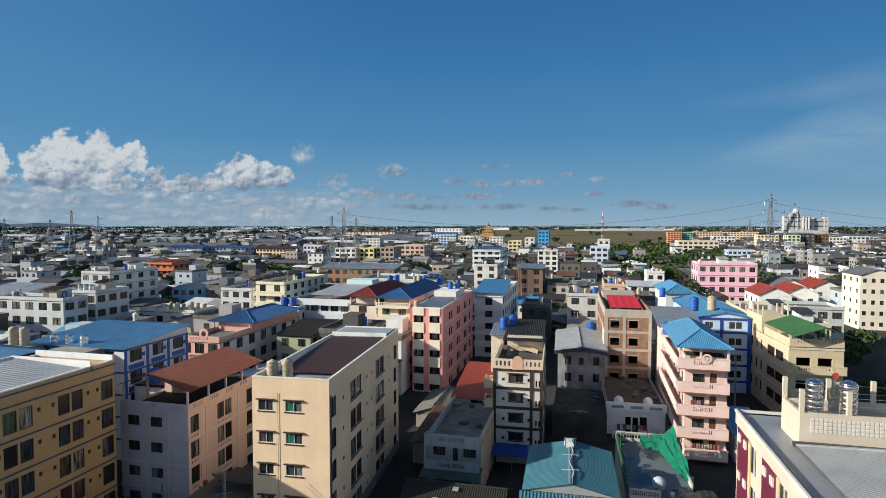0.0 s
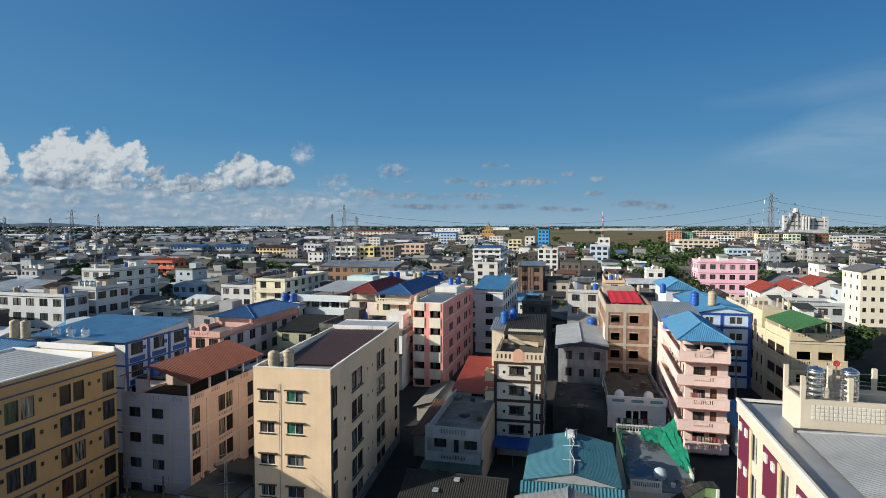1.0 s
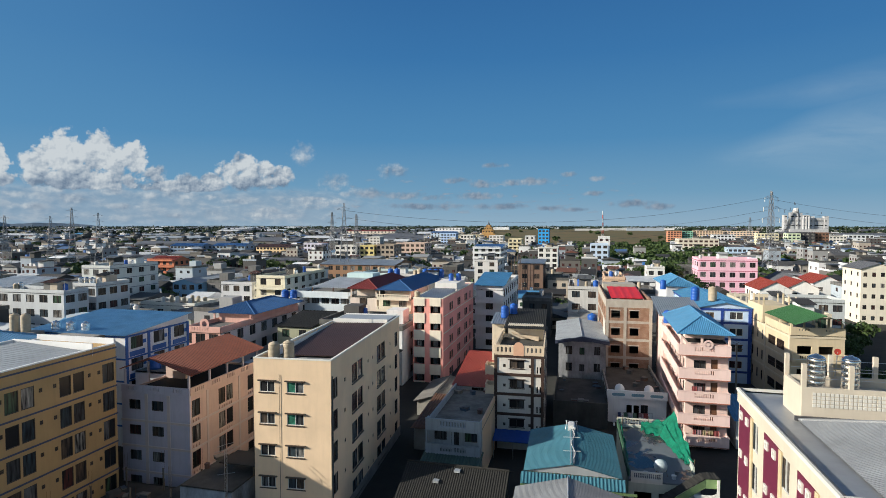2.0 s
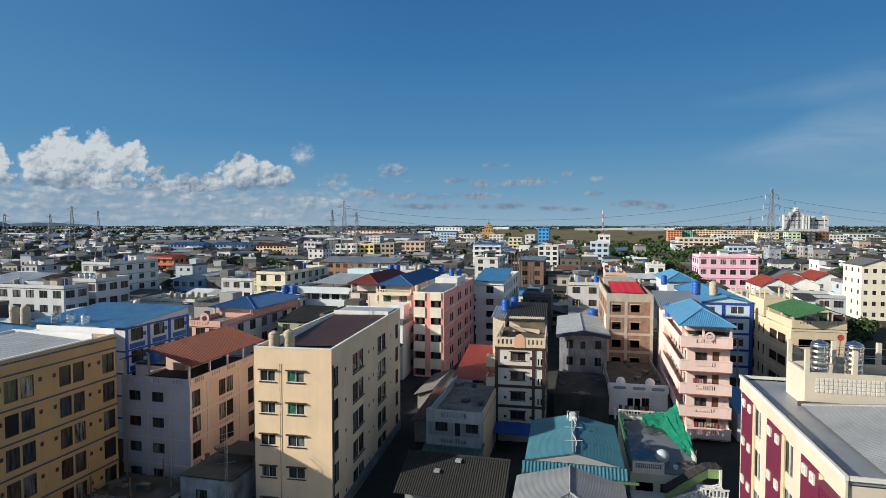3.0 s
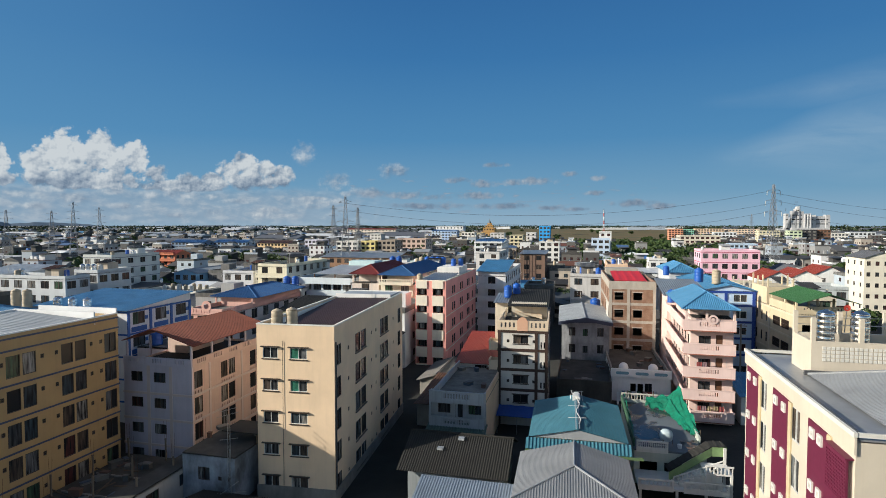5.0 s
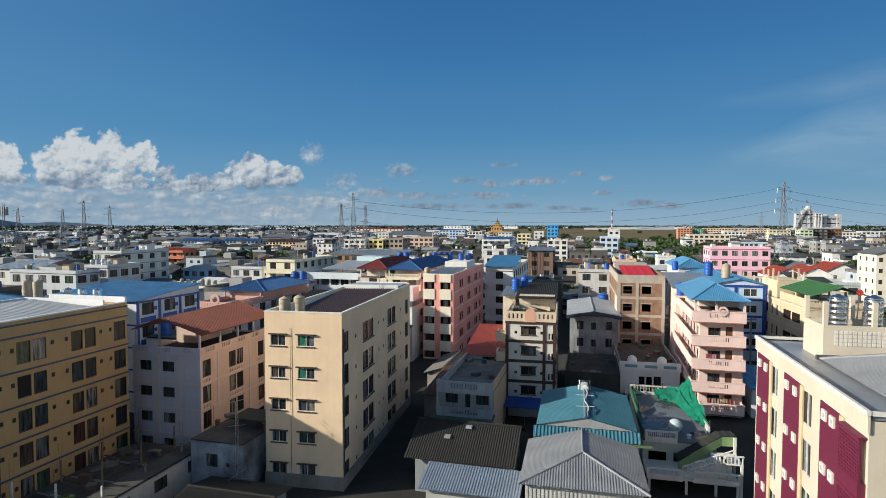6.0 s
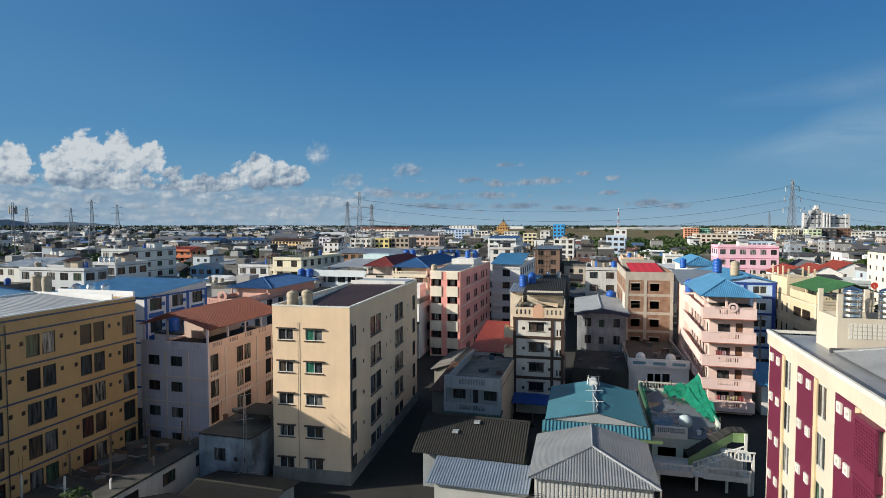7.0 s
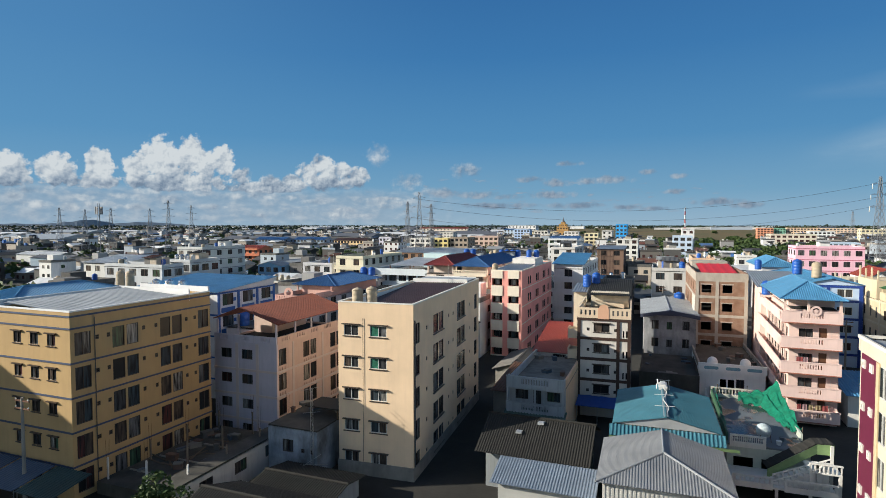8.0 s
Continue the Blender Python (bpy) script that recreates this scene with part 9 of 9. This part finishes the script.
for k, (x0, y0, x1, y1, z) in enumerate((
    (-134.0, 129.0, -125.5, 145.0, 14.3), (-120.5, 94.5, -104.0, 99.5, 12.0), (-111.5, 103.0, -104.5, 111.5, 12.6), (-91.5, 131.0, -83.5, 149.5, 10.6),
    (-79.3, 130.0, -72.3, 149.5, 12.8), (-45.5, 127.5, -32.0, 137.5, 13.0), (-67.5, 166.0, -50.5, 181.5, 10.5), (-2.7, 134.0, 3.5, 149.5, 11.4),
    (5.3, 136.0, 9.2, 149.5, 13.6), (-37.5, 203.0, -30.0, 221.0, 12.8), (81.0, 172.5, 90.5, 182.0, 13.8),
    (31.5, 109.0, 40.5, 135.0, 10.4), (39.5, 212.0, 57.2, 222.0, 13.9), (-22.5, 305.5, -13.0, 317.0, 13.5), (22.8, 214.5, 28.2, 221.5, 10.5),
)):
    roof_clutter(x0, y0, x1, y1, z, 31 + k, 4, 1 + k % 2, 3)
for k in range(3):
    tank(-109.5 + 1.5 * k, 104.0, 12.6, 0.6, 1.6, "steel")
stub = plaster("stub_paint", (0.62, 0.56, 0.46), 0.4)
ruin = thing("roof_frame", 31.0, 108.0, 10.4, "row of bare concrete pillar stubs along a roofless storey", "building frame")
pillar_stubs(ruin, [(0.3 + 9.4 * (i % 2), 1.0 + 2.1 * i) for i in range(13)], 0.0, 1.7, stub)

# washing lines
CLOTHS = [plain("washed_cloth", c, 0.9) for c in ((0.25, 0.06, 0.06), (0.5, 0.5, 0.52), (0.06, 0.09, 0.22), (0.3, 0.24, 0.14), (0.1, 0.18, 0.13), (0.3, 0.2, 0.22))]


def laundry(x, y, z, length, turn, seed):
    t = thing("clothes_line", x, y, z, "washing hung on a line in mixed colours", "laundry", "clothes lines", turn=turn)
    R = random.Random(seed)
    bm = bmesh.new()
    beam(bm, (0, 0, 1.5), (length, 0, 1.5), 0.012)
    part("line", bm, M_PIPE, t)
    for x1 in (0, length):
        bm = bmesh.new()
        beam(bm, (x1, 0, 0), (x1, 0, 1.55), 0.025)
        part("post", bm, M_STEEL, t)
    u = 0.1
    while u < length - 0.5:
        w, h = R.uniform(0.3, 0.6), R.uniform(0.5, 1.0)
        bm = bmesh.new()
        n = 5
        top = [bm.verts.new((u + w * i / n, 0.02 * math.sin(i * 2.1), 1.49)) for i in range(n + 1)]
        low = [bm.verts.new((u + w * i / n, 0.05 * math.sin(i * 1.7 + seed), 1.49 - h + 0.04 * math.sin(i))) for i in range(n + 1)]
        for i in range(n):
            bm.faces.new((top[i], top[i + 1], low[i + 1], low[i]))
        part("cloth", bm, R.choice(CLOTHS), t)
        u += w + R.uniform(0.05, 0.4)


laundry(12.6, 70.5, 0.75, 3.0, 4, 1)
laundry(12.4, 70.4, 5.9, 1.6, 4, 2)
laundry(4.6, 77.2, 0.0, 4.5, 5, 3)
laundry(-44.5, 56.0, 9.2, 4.0, 80, 4)

# clutter on the wet terrace, the lane and the yards
R = random.Random(77)
CRATE = [plain("crate_plastic", c, 0.6) for c in ((0.2, 0.19, 0.17), (0.07, 0.1, 0.14), (0.14, 0.08, 0.06), (0.1, 0.1, 0.095))]
spots = [(R.uniform(-42.5, -36.2), R.uniform(33.5, 44.5), 1.0) for _ in range(14)] + [(R.uniform(-33.6, -29), R.uniform(41.5, 46.5), 4.1) for _ in range(5)] + [(R.uniform(-15, -10.4), R.uniform(60, 69), 5.45) for _ in range(7)] + [(R.uniform(4.4, 10.4), R.uniform(82, 92), 3.5) for _ in range(6)] + [(R.uniform(-3.0, 2.6), R.uniform(76, 87), 2.6) for _ in range(8)]
for x, y, z in spots:
    w, d, h = R.uniform(0.3, 1.1), R.uniform(0.3, 0.8), R.uniform(0.15, 0.6)
    t = thing("crate", x, y, z, "weathered crate or scrap box lying about", "crate", "scattered crates", turn=R.uniform(0, 90))
    bm = bmesh.new()
    box(bm, (0, 0, 0), (w, d, h * 0.8))
    part("box", bm, R.choice(CRATE), t)
    bm = bmesh.new()
    box(bm, (-0.03, -0.03, h * 0.8 + 0.003), (w + 0.03, d + 0.03, h))
    part("lid", bm, R.choice(CRATE), t)

# planks and pipes stacked in the yard
for i in range(10):
    t = thing("timber_plank", R.uniform(-42, -38), R.uniform(34, 43), 1.0 + 0.004 * i, "old grey timber plank lying on the slab", "plank", "timber planks", turn=R.uniform(0, 180))
    bm = bmesh.new()
    box(bm, (0, 0, 0), (R.uniform(1.5, 3.4), 0.16, 0.04))
    part("board", bm, M_BARK, t)

# power poles and sagging wires along the lanes
def power_pole(x, y, h=8.5, turn=0):
    t = thing("power_pole", x, y, 0, "grey concrete power pole with a cross arm", "power pole", "power poles", turn=turn)
    bm = bmesh.new()
    lathe(bm, [(0.16, 0), (0.10, h)], sides=8)
    part("pole", bm, M_CONC, t)
    for z in (h - 0.3, h - 0.9):
        bm = bmesh.new()
        box(bm, (-0.8, -0.05, z), (0.8, 0.05, z + 0.1))
        part("cross_arm", bm, M_RUST, t)
        for u in (-0.7, 0, 0.7):
            bm = bmesh.new()
            lathe(bm, [(0.04, z + 0.1), (0.06, z + 0.16), (0.03, z + 0.24)], u, 0, 6)
            part("insulator", bm, M_FRAMEW, t)
    return t


for lane, ys in ((-18.0, (146, 175)), (8.0 - 8.8, (128, 160, 200)), (22.5, (92, 125, 160)), (-58.5, (28.5,)), (-46.2, (28.4,))):
    prev = None
    for y in ys:
        power_pole(lane, y)
        if prev:
            for u in (-0.7, 0, 0.7):
                t = thing("street_wire", lane + u, prev, 8.4, "thin black street wire between poles", "wire", "street wires")
                bm = bmesh.new()
                tube(bm, [(0, (y - prev) * i / 10, -2.4 * (i / 10) * (1 - i / 10)) for i in range(11)], 0.02, 3)
                part("wire", bm, M_PIPE, t)
        prev = y

# parked cars on the open ground to the north-east
def car(x, y, turn, colour, name):
    t = thing("car", x, y, 0, name + " car parked on open ground", "car", "parked cars", turn=turn)
    paint = plain("car_paint", colour, 0.3)
    bm = bmesh.new()
    side = [(-2.1, 0.35), (2.1, 0.35), (2.15, 0.75), (1.2, 0.9), (0.6, 1.42), (-1.1, 1.45), (-1.8, 0.95), (-2.12, 0.85)]
    a = [bm.verts.new((px, -0.85, pz)) for px, pz in side]
    b = [bm.verts.new((px, 0.85, pz)) for px, pz in side]
    bm.faces.new(a)
    bm.faces.new(b[::-1])
    for i in range(len(side)):
        j = (i + 1) % len(side)
        bm.faces.new((a[i], b[i], b[j], a[j]))
    bmesh.ops.recalc_face_normals(bm, faces=bm.faces)
    part("body", bm, paint, t)
    bm = bmesh.new()
    poly(bm, (0.63, -0.75, 1.39), (1.15, -0.75, 0.93), (1.15, 0.75, 0.93), (0.63, 0.75, 1.39))
    bmesh.ops.translate(bm, verts=bm.verts, vec=(0.03, 0, 0.03))
    part("windscreen", bm, M_GLASS, t)
    for px in (-1.35, 1.35):
        for py in (-0.85, 0.7):
            bm = bmesh.new()
            pts = [(px + 0.33 * math.cos(k * math.pi / 6), 0.33 + 0.33 * math.sin(k * math.pi / 6)) for k in range(12)]
            va = [bm.verts.new((p[0], py - 0.02, p[1])) for p in pts]
            vb = [bm.verts.new((p[0], py + 0.17, p[1])) for p in pts]
            bm.faces.new(va)
            bm.faces.new(vb[::-1])
            for i in range(12):
                j = (i + 1) % 12
                bm.faces.new((va[i], vb[i], vb[j], va[j]))
            part("wheel", bm, M_PIPE, t)


for i in range(9):
    x, y = 96 + 5.2 * (i % 5) + R.uniform(-1, 1), 252 + 7 * (i // 5) + R.uniform(-1, 1)
    if free(x - 2, y - 2, x + 2, y + 2, 0.2):
        car(x, y, R.uniform(-15, 15) + (90 if i % 2 else 0), R.choice(((0.7, 0.7, 0.7), (0.08, 0.08, 0.09), (0.35, 0.36, 0.38), (0.4, 0.05, 0.05))), ("white", "dark", "silver")[i % 3])
# magenta stall awnings
for i in range(3):
    t = thing("stall_awning", 88 + 7 * i, 268 + 2 * i, 0, "bright magenta fabric awning over a street stall", "awning", "stall awnings")
    bm = bmesh.new()
    corrugated(bm, (0, 0, 2.6), (6, 0, 2.6), (6, 5, 4.2), (0, 5, 4.2), 0.8, 0.05)
    part("fabric", bm, plain("magenta_fabric", (0.62, 0.05, 0.22), 0.7), t)
    for x in (0.1, 5.9):
        for y, h in ((0.1, 2.6), (4.9, 4.1)):
            bm = bmesh.new()
            beam(bm, (x, y, 0), (x, y, h), 0.05)
            part("post", bm, M_STEEL, t)
